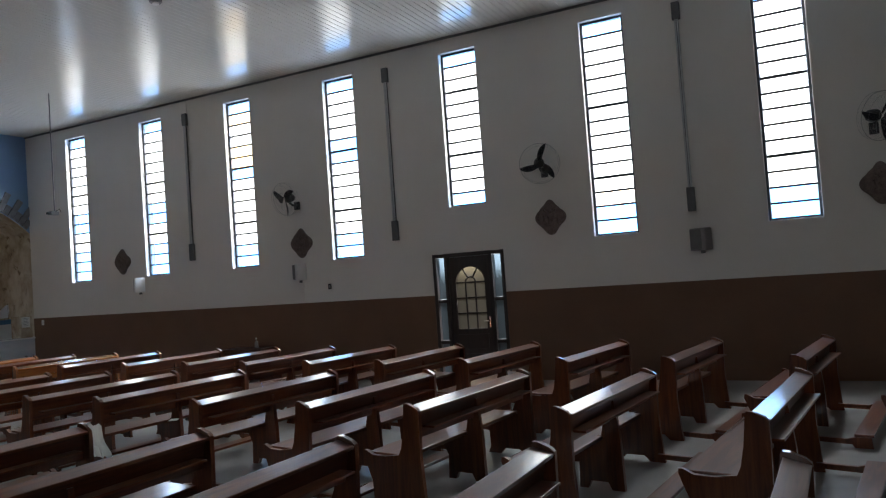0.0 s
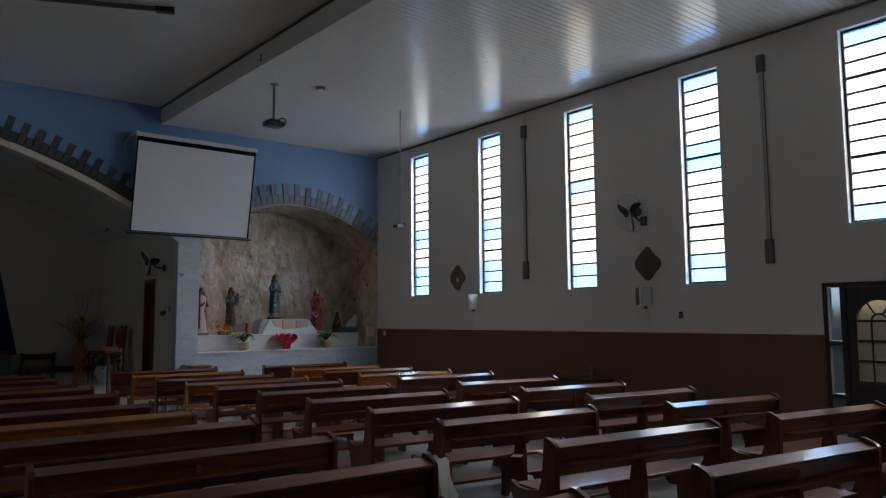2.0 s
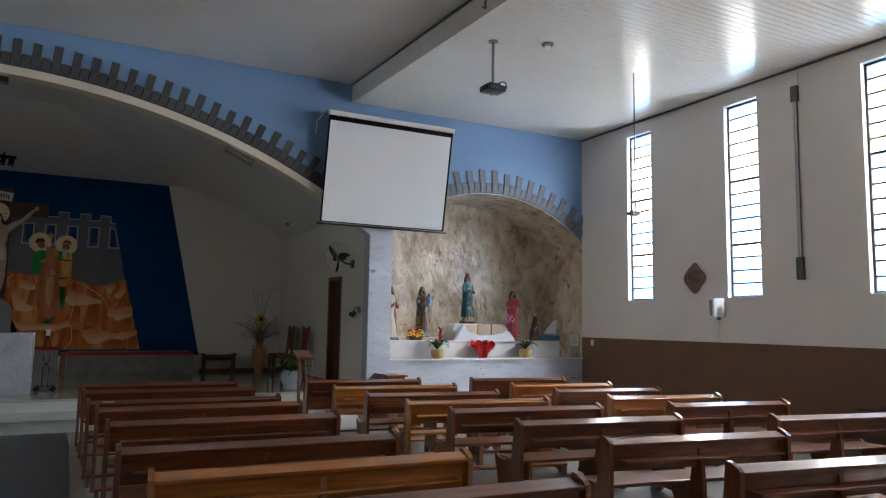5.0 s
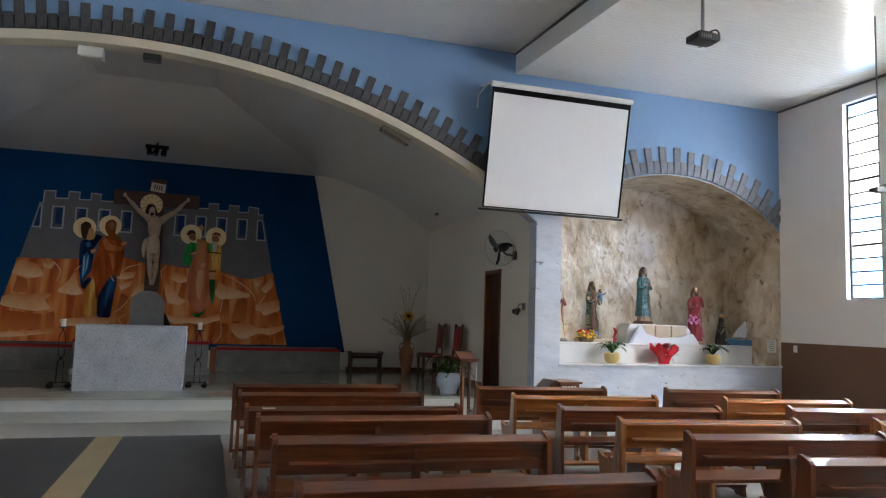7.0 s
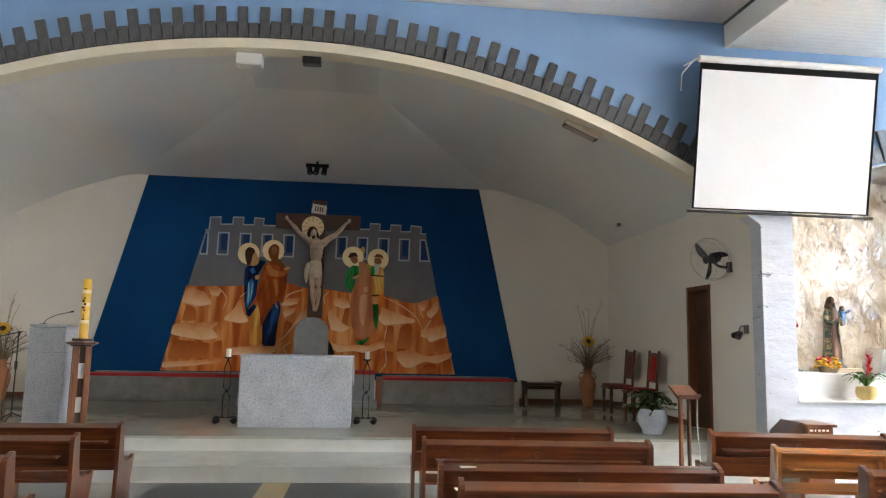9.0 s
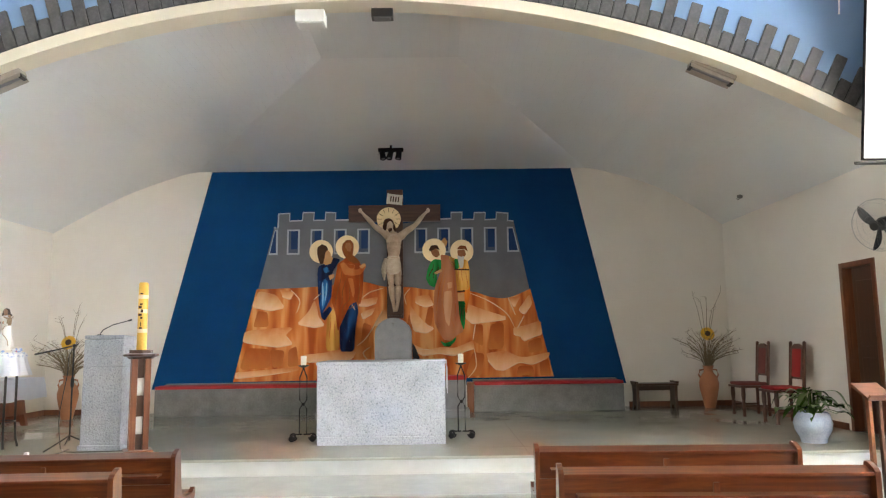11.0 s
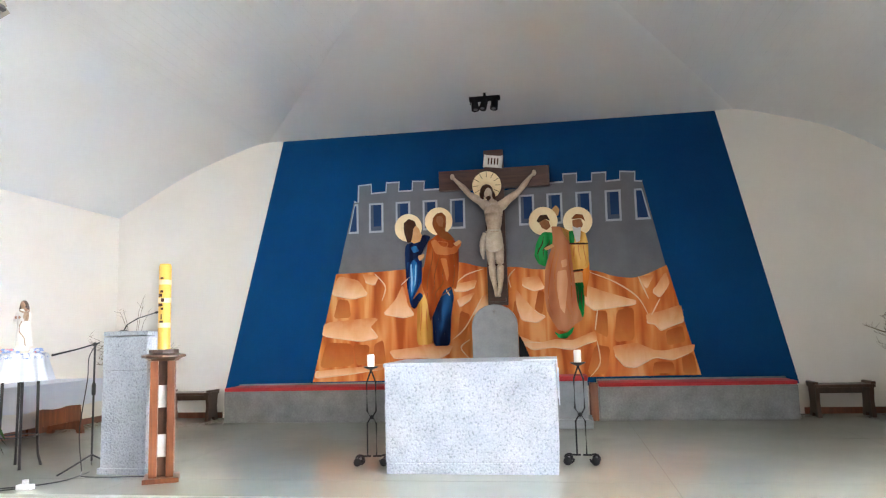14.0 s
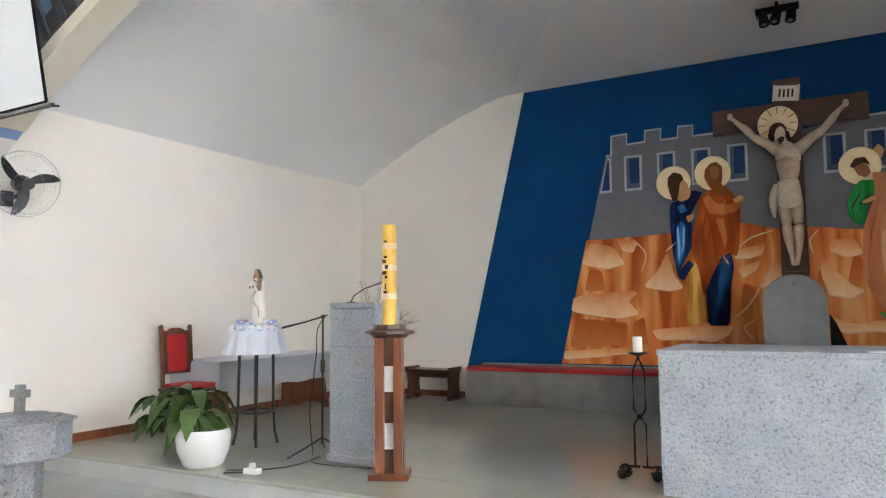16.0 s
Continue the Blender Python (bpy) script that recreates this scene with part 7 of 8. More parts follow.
part("cable", tube(B(), smooth_line([(0.0, 0.148, 1.09), (0.0, 0.19, 1.02), (-0.02, 0.20, 0.7), (0.0, 0.22, 0.3), (0.02, 0.23, 0.008)]), 0.006), WHITE_PLASTIC, rs)

# collection box by the niche
cb = thing("offering_box", "small reddish wooden box with a sloped lid", "box", at=(-15.35, 6.52, 0.0))
part("box_body", span(B(), -0.22, 0.22, -0.13, 0.20, 0.0, 0.70, 0.006), RED_WOOD, cb)
part("box_top", span(B(), -0.25, 0.25, -0.16, 0.24, 0.70, 0.735, 0.006), RED_WOOD, cb)
for k, w in enumerate((0.04, 0.02, 0.03, 0.035, 0.03)):
    part("label_bar", box(B(), (0.222, -0.08 + k * 0.052, 0.66), (0.004, w, 0.022)), WHITE_PLASTIC, cb, "white lettering too small to read")
part("rear_lid", prism(B(), [(-0.36, 0.60), (-0.14, 0.60), (-0.14, 0.74), (-0.20, 0.75)], "x", -0.22, 0.18), DARK_WOOD, cb)
part("rear_body", span(B(), -0.22, 0.18, -0.36, -0.135, 0.0, 0.598, 0.006), DARK_WOOD, cb)

# ---- the niche ----
S_STRIPE = mottled("olive_and_cream_statue_paint", (0.02, 0.06, 0.05), (0.36, 0.28, 0.15), 7, 40, 0.4, 0.2, stretch=(1, 1, 2.5), spread=(0.46, 0.56))
NS = 1.315
S_ROSE = mottled("deep_rose_statue_paint", (0.24, 0.03, 0.045), (0.37, 0.085, 0.10), 10, 60, 0.4, 0.1)
statue("saint_statue", "painted statue of a bearded saint holding a child", (-16.45, 7.68, NS + 0.06), 1.02, S_BROWN, S_STRIPE, S_SKIN, S_HAIR, 12, child=True, base=True, extra=S_BLUE, hem=S_BLUE, trim=S_WHITE, beard=True)
solid("statue_plinth", span(B(), -16.66, -16.24, 7.44, 7.98, NS, NS + 0.058, 0.006), TOMB_BEIGE, "low beige stone plinth under a statue", "plinth")
statue("saint_statue", "painted statue in a cream and red robe at the niche edge", (-16.50, 7.02, NS), 1.06, S_WHITE, S_RED, S_SKIN, S_HAIR, 20, base=True, trim=GOLD, beard=True)
statue("virgin_statue", "painted statue in a teal cloak standing on the tomb block", (-16.50, 8.76, 1.66), 1.05, S_DUSK, S_TEAL, S_SKIN, S_HAIR, 10, base=True, hem=S_TAN, foot=S_BROWN, trim=S_TAN)
statue("saint_statue", "painted statue in crimson and rose robes with flowers", (-16.45, 9.84, NS), 1.07, S_RED, S_ROSE, S_SKIN, S_HAIR, -5, base=True, hem=S_RED, foot=S_TAN, trim=S_PINK, beard=True, raised=1)
bm = B()
draped(bm, [(0.125, 0.0, 0, 0, 0), (0.115, 0.10, 0, 0, 0), (0.088, 0.26, 0, 0, 0), (0.058, 0.38, 0, 0, 0), (0.03, 0.43, 0, 0, 0)], 0, 2 * math.pi, 7, 0.07, 0, 0.012, squash=0.62)
draped(bm, [(0.130, 0.02, -0.012, 0, 0), (0.112, 0.18, -0.012, 0, 0), (0.082, 0.32, -0.012, 0, 0), (0.056, 0.42, -0.012, 0, 0), (0.044, 0.50, -0.010, 0, 0), (0.012, 0.535, -0.010, 0, 0)], 0.75, 2 * math.pi - 0.75, 5, 0.06, 3, 0.008, squash=0.66)
ball(bm, (0.016, 0, 0.462), 0.036, 12, (0.9, 0.8, 1.15), 1)
tube(bm, [(0.03, -0.05, 0.34), (0.07, 0.0, 0.33), (0.03, 0.05, 0.34)], [0.02, 0.016, 0.02], 8, 1)
lathe(bm, [(0.036, 0.51), (0.044, 0.545), (0.03, 0.55), (0.006, 0.575)], n=12, mat=2)
tube(bm, [(0.055 + 0.02 * math.sin(k), 0.10 * math.cos(k * 0.52) * (1 - k / 14), 0.03 + 0.03 * k) for k in range(12)], 0.008, 5, 4)
ob = solid("madonna_statuette", bm, [S_BLACK, S_BROWN, GOLD, S_NIGHT, S_WHITE], "small dark statuette in a stiff gilded cloak", "statue", smooth=True)
ob.location = (-16.40, 10.40, NS)
bm = B()
rr = random.Random(8)
for k in range(22):
    ball(bm, (rr.uniform(-0.05, 0.06), rr.uniform(-0.12, 0.08), rr.uniform(-0.03, 0.13)), 0.026, 6, (1, 1, 0.7))
pk = thing("pink_flowers", "spray of pink artificial flowers against the statue", "flowers", at=(-16.24, 9.68, NS + 0.40))
tagged(part("blooms", bm, material("pink_petals", (0.66, 0.22, 0.46), 0.6), pk), kind="stuff")
part("stems", tube(B(), [(0, 0, -0.40), (0, 0.02, -0.1), (0, 0, 0.05)], 0.012), LEAF, pk)

tomb = thing("tomb_block", "white plaster block with a beige ribbed front", "block", at=(-16.48, 8.98, NS))
pts = [(-0.70, 0.0), (0.72, 0.0), (0.66, 0.26), (0.56, 0.34), (-0.58, 0.34), (-0.64, 0.28)]
bm = prism(B(), pts, "x", -0.24, 0.16)
bmesh.ops.bevel(bm, geom=bm.edges[:], offset=0.015, segments=2, affect="EDGES")
part("core", bm, MARBLE_WHITE, tomb, "", True)
for k in range(3):
    y0 = -0.44 + k * 0.34
    part("rib_panel", span(B(), 0.13, 0.19, y0, y0 + 0.325, 0.02, 0.325, 0.02), TOMB_BEIGE, tomb, "beige front panel", True)
bm = prism(B(), [(-0.72, -0.05), (-0.50, 0.32), (-0.44, 0.32), (-0.38, 0.16), (-0.10, 0.08), (0.30, 0.10), (0.62, 0.20), (0.76, 0.02), (0.76, -0.10), (-0.72, -0.10)], "x", 0.20, 0.29)
bmesh.ops.bevel(bm, geom=bm.edges[:], offset=0.02, segments=2, affect="EDGES")
cloth = solid("draped_cloth", bm, LINEN, "white cloth draped along the foot of the tomb block", "cloth", smooth=True)
cloth.location = (-16.47, 8.98, NS + 0.0)

boat = thing("model_boat", "small model boat with a blue hull and white sail", "model boat", at=(-16.36, 10.80, NS))
hull = [(-0.30, 0.0), (0.26, 0.0), (0.36, 0.12), (0.0, 0.10), (-0.38, 0.13)]
bm = prism(B(), hull, "x", -0.08, 0.08)
bmesh.ops.bevel(bm, geom=bm.edges[:], offset=0.015, segments=2, affect="EDGES")
part("hull", bm, S_BLUE, boat, "", True)
bm = prism(B(), [(-0.20, 0.15), (0.12, 0.14), (0.16, 0.30), (0.14, 0.46), (0.08, 0.44), (-0.08, 0.30)], "x", -0.006, 0.006)
part("sail", bm, LINEN, boat)
part("mast", rod(B(), (0, 0.13, 0.09), (0, 0.13, 0.48), 0.007), DARK_WOOD, boat)

yf = thing("yellow_flowers", "cluster of yellow artificial flowers at a statue's foot", "flowers", at=(-16.22, 7.44, NS))
bm = B()
for k in range(34):
    ball(bm, (rr.uniform(-0.07, 0.07), rr.uniform(-0.15, 0.17), rr.uniform(0.06, 0.20)), 0.036, 6, (1, 1, 0.6))
tagged(part("blooms", bm, PETAL_YELLOW, yf), kind="stuff")
bm = B()
for k in range(14):
    ball(bm, (rr.uniform(-0.06, 0.06), rr.uniform(-0.17, 0.02), rr.uniform(0.05, 0.21)), 0.028, 6, (1, 1, 0.75))
tagged(part("red_blooms", bm, PETAL_RED, yf), kind="stuff")
part("basket", lathe(B(), [(0.10, 0.0), (0.13, 0.08), (0.10, 0.075)], n=16, squash=(0.7, 1.2)), DRY_STEM, yf)


def bromeliad(y, label, flower, seed):
    p = thing("bromeliad_pot", label, "plant", "golden flower pots", at=(-15.93, y, 0.975))
    part("pot", lathe(B(), [(0.08, 0.0), (0.115, 0.03), (0.135, 0.09), (0.125, 0.17), (0.11, 0.18), (0.10, 0.14)], n=26, wave=(13, 0.03)), BRASS_POT, p, "", True)
    r = random.Random(seed)
    for k in range(26):
        a = 6.283 * k / 13 + r.uniform(-0.25, 0.25)
        out = r.uniform(0.16, 0.36)
        bm = B()
        leaf_mesh(bm, (0, 0, 0.16), (math.cos(a) * out, math.sin(a) * out, 0.26 + r.uniform(-0.02, 0.14)), 0.06, 0.06, 0.09)
        bmesh.ops.solidify(bm, geom=bm.faces[:], thickness=0.002)
        part("leaf", bm, LEAF if k % 3 else LEAF_PALE, p, "", True)
    if flower:
        bm = B()
        for k in range(12):
            a, z = k * 2.4, 0.36 + 0.018 * k
            leaf_mesh(bm, (0, 0.06, z), (math.cos(a) * 0.07, 0.06 + math.sin(a) * 0.07, z + 0.07), 0.04, 0.0, 0.01)
        bmesh.ops.solidify(bm, geom=bm.faces[:], thickness=0.002)
        tube(bm, [(0, 0.0, 0.16), (0, 0.06, 0.56)], 0.012, 6)
        part("flower_spike", bm, PETAL_RED, p, "red flower spike")


bromeliad(7.77, "red-flowered bromeliad in a golden ribbed pot", True, 2)
bromeliad(9.82, "leafy plant in a golden ribbed pot", False, 5)
rb = thing("wrapped_pot", "potted flower wrapped in shiny red paper", "flowers", at=(-15.93, 8.80, 0.975))
bm = lathe(B(), [(0.09, 0.0), (0.10, 0.10), (0.16, 0.22), (0.24, 0.30), (0.20, 0.27), (0.12, 0.18)], n=40, wave=None)
for v in bm.verts:
    if v.co.z > 0.15:
        a = math.atan2(v.co.y, v.co.x)
        v.co.z += 0.05 * math.sin(5 * a) + 0.02 * math.sin(11 * a)
        v.co.y *= 1.0 + 0.12 * math.sin(3 * a)
part("paper_wrap", bm, material("shiny_red_paper", (0.62, 0.01, 0.02), 0.25), rb, "", True)
bm = B()
for k in range(16):
    a = k * 2.4
    leaf_mesh(bm, (0.02, 0, 0.20), (0.14 * math.cos(a), 0.17 * math.sin(a), 0.33 + 0.05 * math.sin(k)), 0.09, 0.02, 0.04)
for s in (-1, 1):
    leaf_mesh(bm, (0.13, 0.04, 0.13), (0.17, 0.04 + s * 0.14, 0.17), 0.07, 0.02, 0.03)
    leaf_mesh(bm, (0.13, 0.04, 0.13), (0.16, 0.04 + s * 0.06, 0.01), 0.05, 0.0, 0.01)
bmesh.ops.solidify(bm, geom=bm.faces[:], thickness=0.002)
part("bow", bm, PETAL_RED, rb, "red ribbon and petals", True)
nb = thing("notice_block", "stone-faced block with a white paper notice", "block", at=(-15.92, 10.96, 0.975))
part("stone_block", span(B(), -0.2, 0.16, -0.12, 0.16, 0.0, 0.50, 0.008), NICHE_STONE, nb)
paper = part("notice", span(B(), 0.162, 0.165, -0.10, 0.10, 0.24, 0.48), PAPER, nb, "white paper notice")
bm = B()
for k in range(6):
    box(bm, (0.1665, 0.0, 0.45 - k * 0.034), (0.002, 0.14 - 0.02 * (k % 3), 0.008))
part("text_bars", bm, GREY_PLASTIC, paper)
solid("wall_switch", span(B(), WEST + 0.30, WEST + 0.38, NORTH - 0.022, NORTH - 0.009, 1.24, 1.36, 0.004), WHITE_PLASTIC, "white switch plate at the dado's end", "switch")

# ---- projection screens ----




def screen(y0, y1, label):
    s = thing("projection_screen", label, "projection screen", "projection screens")
    top, low = (-15.26, 5.29), (-15.615, 3.385)
    d = Vector((low[0] - top[0], 0, low[1] - top[1]))

    def plane(f0, f1, ya, yb, t0, t1):
        u = d.normalized()
        n = Vector((u.z, 0, -u.x)) * -1
        if n.x < 0:
            n = -n
        bm = B()
        a, b = Vector((top[0], 0, top[1])) + d * f0, Vector((top[0], 0, top[1])) + d * f1
        vs = []
        for t in (t0, t1):
            for p, y in ((a, ya), (a, yb), (b, yb), (b, ya)):
                q = p + n * t
                vs.append(bm.verts.new((q.x, y, q.z)))
        for f in ((0, 1, 2, 3), (4, 5, 6, 7), (0, 1, 5, 4), (1, 2, 6, 5), (2, 3, 7, 6), (3, 0, 4, 7)):
            bm.faces.new([vs[k] for k in f])
        return bm
    part("border", plane(0.0, 0.985, y0 + 0.02, y1 - 0.02, -0.002, 0.0), MATT_BLACK, s, "black edge cloth")
    part("fabric", plane(0.058, 0.975, y0 + 0.05, y1 - 0.06, 0.0015, 0.004), SCREEN_WHITE, s)
    bm = rod(B(), (top[0], y0, top[1] + 0.02), (top[0], y1, top[1] + 0.02), 0.045, 0.045, 12)
    part("casing", bm, WHITE_PLASTIC, s, "white roller casing", True)
    bm = rod(B(), (low[0], y0 - 0.04, low[1]), (low[0], y1 + 0.04, low[1]), 0.018, 0.018, 10)
    part("bottom_bar", bm, BLACK, s)
    for y in (y0 + 0.02, y1 - 0.02):
        part("bracket", tube(B(), [(top[0], y, top[1] + 0.04), (WEST + 0.01, y - 0.02, top[1] + 0.10)], 0.012), WHITE_PLASTIC, s)
        part("cord", tube(B(), [(low[0] + 0.0, y, low[1]), (WEST + 0.004, y, low[1] + 0.02)], 0.01), BLACK, s)
    part("pull_cord", tube(B(), [(top[0] - 0.05, y0 - 0.03, top[1] + 0.04), (top[0] - 0.2, y0 - 0.14, top[1] - 0.12), (top[0] - 0.22, y0 - 0.15, top[1] - 0.34)], 0.008), WHITE_PLASTIC, s)


screen(5.20, 7.71, "white pull-down projection screen tilted from the blue wall")
screen(-7.66, -5.16, "white pull-down projection screen on the far side")

# projector on its pole
pj = thing("projector", "black ceiling projector hung on a slim pole", "projector", at=(-11.95, 6.53, 0))
part("pole", rod(B(), (0, 0, 5.05), (0, 0, AISLE_Z), 0.02), GREY_PLASTIC, pj)
part("flange", lathe(B(), [(0.07, AISLE_Z - 0.015), (0.07, AISLE_Z - 0.001)], n=16), GREY_PLASTIC, pj)
part("mount", span(B(), -0.07, 0.07, -0.09, 0.09, 5.026, 5.055, 0.005), BLACK, pj)
body = part("projector_body", span(B(), -0.12, 0.12, -0.155, 0.155, 4.935, 5.025, 0.022), BLACK, pj, "", True)
for k in range(5):
    part("vent_slot", span(B(), 0.1205, 0.123, -0.11 + 0.03 * k, -0.095 + 0.03 * k, 4.955, 5.0), DULL_GREY, body)
part("lens", rod(B(), (-0.12, 0.07, 4.975), (-0.15, 0.07, 4.975), 0.038), GREY_PLASTIC, body)
part("cable", tube(B(), smooth_line([(0, 0.05, 5.06), (0.02, 0.17, 5.11), (0.02, 0.22, 5.04), (0.02, 0.17, 4.98)]), 0.01), BLACK, pj)

# hanging rod with a small camera
hm = thing("hanging_camera", "small dark camera hung from the ceiling on a rod", "camera", at=(-11.94, 9.17, 0))
part("rod", rod(B(), (0, 0, 3.46), (0, 0, AISLE_Z), 0.011), GREY_PLASTIC, hm)
part("housing", span(B(), -0.05, 0.05, -0.10, 0.06, 3.38, 3.45, 0.012), GREY_PLASTIC, hm)
part("lens", rod(B(), (-0.02, -0.10, 3.41), (-0.02, -0.14, 3.41), 0.025), BLACK, hm)
part("bracket", tube(B(), [(0, 0.0, 3.44), (0, 0.10, 3.50), (0, 0.13, 3.44)], 0.008), BLACK, hm)

for x, y in ((-11.64, 7.26), (-6.96, 7.31), (-2.25, 7.36)):
    dl = thing("smoke_detector", "small round pale sensor on the aisle ceiling", "sensor", "ceiling sensors", at=(x, y, AISLE_Z))
    part("sensor_base", lathe(B(), [(0.085, 0.0), (0.085, -0.02), (0.07, -0.035), (0.0, -0.036)], n=20), GREY_PLASTIC, dl)
    part("sensor_cap", lathe(B(), [(0.045, -0.036), (0.04, -0.055), (0.0, -0.058)], n=16), WHITE_PLASTIC, dl)

# low chest against the dado
ch = thing("low_chest", "low dark wooden chest against the brown dado", "chest", at=(-8.98, NORTH - 0.01, 0))
part("chest_body", span(B(), -0.44, 0.44, -0.42, -0.02, 0.06, 0.58, 0.008), DARK_WOOD, ch)
part("chest_lid", span(B(), -0.47, 0.47, -0.45, -0.003, 0.58, 0.62, 0.008), DARK_WOOD, ch)
for x in (-0.40, 0.40):
    for y in (-0.38, -0.06):
        part("foot", span(B(), x - 0.03, x + 0.03, y - 0.03, y + 0.03, 0.0, 0.06, 0.004), DARK_WOOD, ch)
vb = thing("slim_bottle", "slim cloudy bottle standing on the low chest", "bottle", at=(-8.82, NORTH - 0.2, 0.62))
part("bottle_body", lathe(B(), [(0.03, 0.0), (0.034, 0.01), (0.034, 0.10), (0.014, 0.13), (0.012, 0.165)], n=16), GREY_PLASTIC, vb, "", True)
part("cap", lathe(B(), [(0.015, 0.165), (0.015, 0.19), (0.0, 0.191)], n=12), WHITE_PLASTIC, vb)

# ---- tube lights ----


TUBE_GLASS = material("unlit_tube_glass", (0.58, 0.59, 0.60), 0.15)


def tube_light(name, label, m, length, group, box_mat, tube_mat):
    """A slim tube along local z with a dark box at each end, standing off along local y."""
    t = thing(name, label, "tube light", group)
    t.matrix_world = m
    for s, h in ((1, 0.25), (-1, 0.34)):
        z = s * (length / 2 - h / 2)
        part("end_box", span(B(), -0.055, 0.055, 0.0, 0.07, z - h / 2, z + h / 2, 0.008), box_mat, t)
    part("channel", span(B(), -0.026, 0.026, 0.004, 0.035, -length / 2 + 0.34, length / 2 - 0.25, 0.004), DULL_GREY, t)
    for x in (-0.016, 0.016):
        part("tube", rod(B(), (x, 0.05, -length / 2 + 0.34), (x, 0.05, length / 2 - 0.25), 0.013), tube_mat, t)


for x in (-10.50, -5.72, -0.85):
    tube_light("wall_tube_light", "tall unlit tube light with dark end boxes on the wall", pose(x, NORTH, 3.89, 0, 0, 180), 3.0, "wall tube lights", DULL_GREY, TUBE_GLASS)
for x in (-11.30, -5.2):
    tube_light("ceiling_tube_light", "unlit dark tube light under the nave ceiling", pose(x, 3.075, NAVE_Z - 0.01, -90, 0, -24), 2.95, "ceiling tube lights", BLACK, DULL_GREY)

# thin conduit over one lamp and below the loudspeakers
for x, z0, z1, lab in ((-10.47, 5.40, AISLE_Z - 0.04, "thin painted conduit above the wall light"), (-12.08, 1.41, 1.86, "thin white cable conduit below the loudspeaker"), (-7.78, 1.41, 1.84, "thin white cable conduit below the loudspeaker")):
    solid("conduit", span(B(), x - 0.011, x + 0.011, NORTH - 0.016, NORTH - 0.001, z0, z1, 0.003), WHITE_WALL, lab, "conduit", "wall conduits")

# ---- wall fans ----
FAN_BLADE = material("dark_grey_fan_plastic", (0.030, 0.033, 0.040), 0.18)
GUARD_WIRE = material("grey_guard_wire", (0.30, 0.30, 0.30), 0.35, 0.5)


def wall_fan(at, turn, label, tilt=8, pan=0, spin=20):
    """A wall fan on a bent arm that blows along local -y."""
    f = thing("wall_fan", label, "fan", "wall fans", at=at, turn=turn)
    part("wall_plate", span(B(), -0.055, 0.055, -0.045, 0.0, -0.20, -0.05, 0.01), BLACK, f)
    part("arm", tube(B(), [(0, -0.03, -0.13), (0, -0.16, -0.12), (0, -0.22, -0.09), (0, -0.24, -0.02)], [0.022, 0.02, 0.02, 0.026]), BLACK, f)
    hd = Matrix.Translation((0, -0.25, 0)) @ Matrix.Rotation(radians(pan), 4, "Z") @ Matrix.Rotation(radians(tilt), 4, "X")
    bm = B()
    lathe(bm, [(0.03, -0.10), (0.07, -0.085), (0.082, -0.02), (0.078, 0.03), (0.05, 0.06), (0.0, 0.065)], n=18)
    bmesh.ops.transform(bm, matrix=hd @ Matrix.Rotation(radians(90), 4, "X"), verts=bm.verts[:])
    part("motor", bm, BLACK, f, "", True)
    for k in range(3):
        m = hd @ Matrix.Translation((0, -0.10, 0)) @ Matrix.Rotation(radians(120 * k + spin), 4, "Y")
        bm = B()
        rows = []
        for r, w, tw, sweep in ((0.03, 0.06, 30, 0.0), (0.09, 0.095, 30, 0.02), (0.15, 0.115, 26, 0.045), (0.21, 0.11, 22, 0.08), (0.255, 0.075, 18, 0.115), (0.275, 0.03, 14, 0.145)):
            c, q2 = math.cos(radians(tw)), math.sin(radians(tw))
            rows.append([bm.verts.new(m @ Vector((q * w * c + sweep, q * w * q2 * 0.8, r))) for q in (-0.5, 0, 0.5)])
        for a, b in zip(rows, rows[1:]):
            for q in (0, 1):
                bm.faces.new((a[q], a[q + 1], b[q + 1], b[q]))
        bmesh.ops.solidify(bm, geom=bm.faces[:], thickness=0.005)
        part("blade", bm, FAN_BLADE, f, "", True)
    bm = B()
    for y, r in ((-0.02, 0.295), (-0.10, 0.305), (-0.175, 0.27), (-0.19, 0.13)):
        tube(bm, [hd @ Vector((r * math.cos(a), y, r * math.sin(a))) for a in [2 * math.pi * k / 40 for k in range(41)]], 0.003 if r > 0.3 else 0.0014, 5)
    for k in range(40):
        a = 2 * math.pi * k / 40
        tube(bm, [hd @ Vector((rr_ * math.cos(a), yy_, rr_ * math.sin(a))) for rr_, yy_ in ((0.05, -0.192), (0.20, -0.188), (0.27, -0.175), (0.302, -0.10), (0.29, -0.02), (0.15, 0.02))], 0.0007, 3)
    part("guard", bm, GUARD_WIRE, f, "thin wire guard")
    part("hub_cap", rod(B(), hd @ Vector((0, -0.197, 0)), hd @ Vector((0, -0.18, 0)), 0.05), BLACK, f)
    part("pull_chain", tube(B(), [hd @ Vector((0.03, 0.0, -0.08)), hd @ Vector((0.03, 0.0, -0.08)) + Vector((0, 0, -0.16))], 0.0025, 5), GUARD_WIRE, f)


for x, pan, spin in ((-7.80, -12, 38), (-2.98, 24, 110), (1.43, 42, 10)):
    wall_fan((x, NORTH, 3.34), 0, "black oscillating wall fan with a wire guard", 14, pan, spin)
wall_fan((-16.52, CH_N, 2.89), 0, "black wall fan above the chancel door", 14, 28, 55)
wall_fan((-16.00, CH_S, 2.89), 180, "black wall fan on the cream chancel wall", 10, -12, 48)

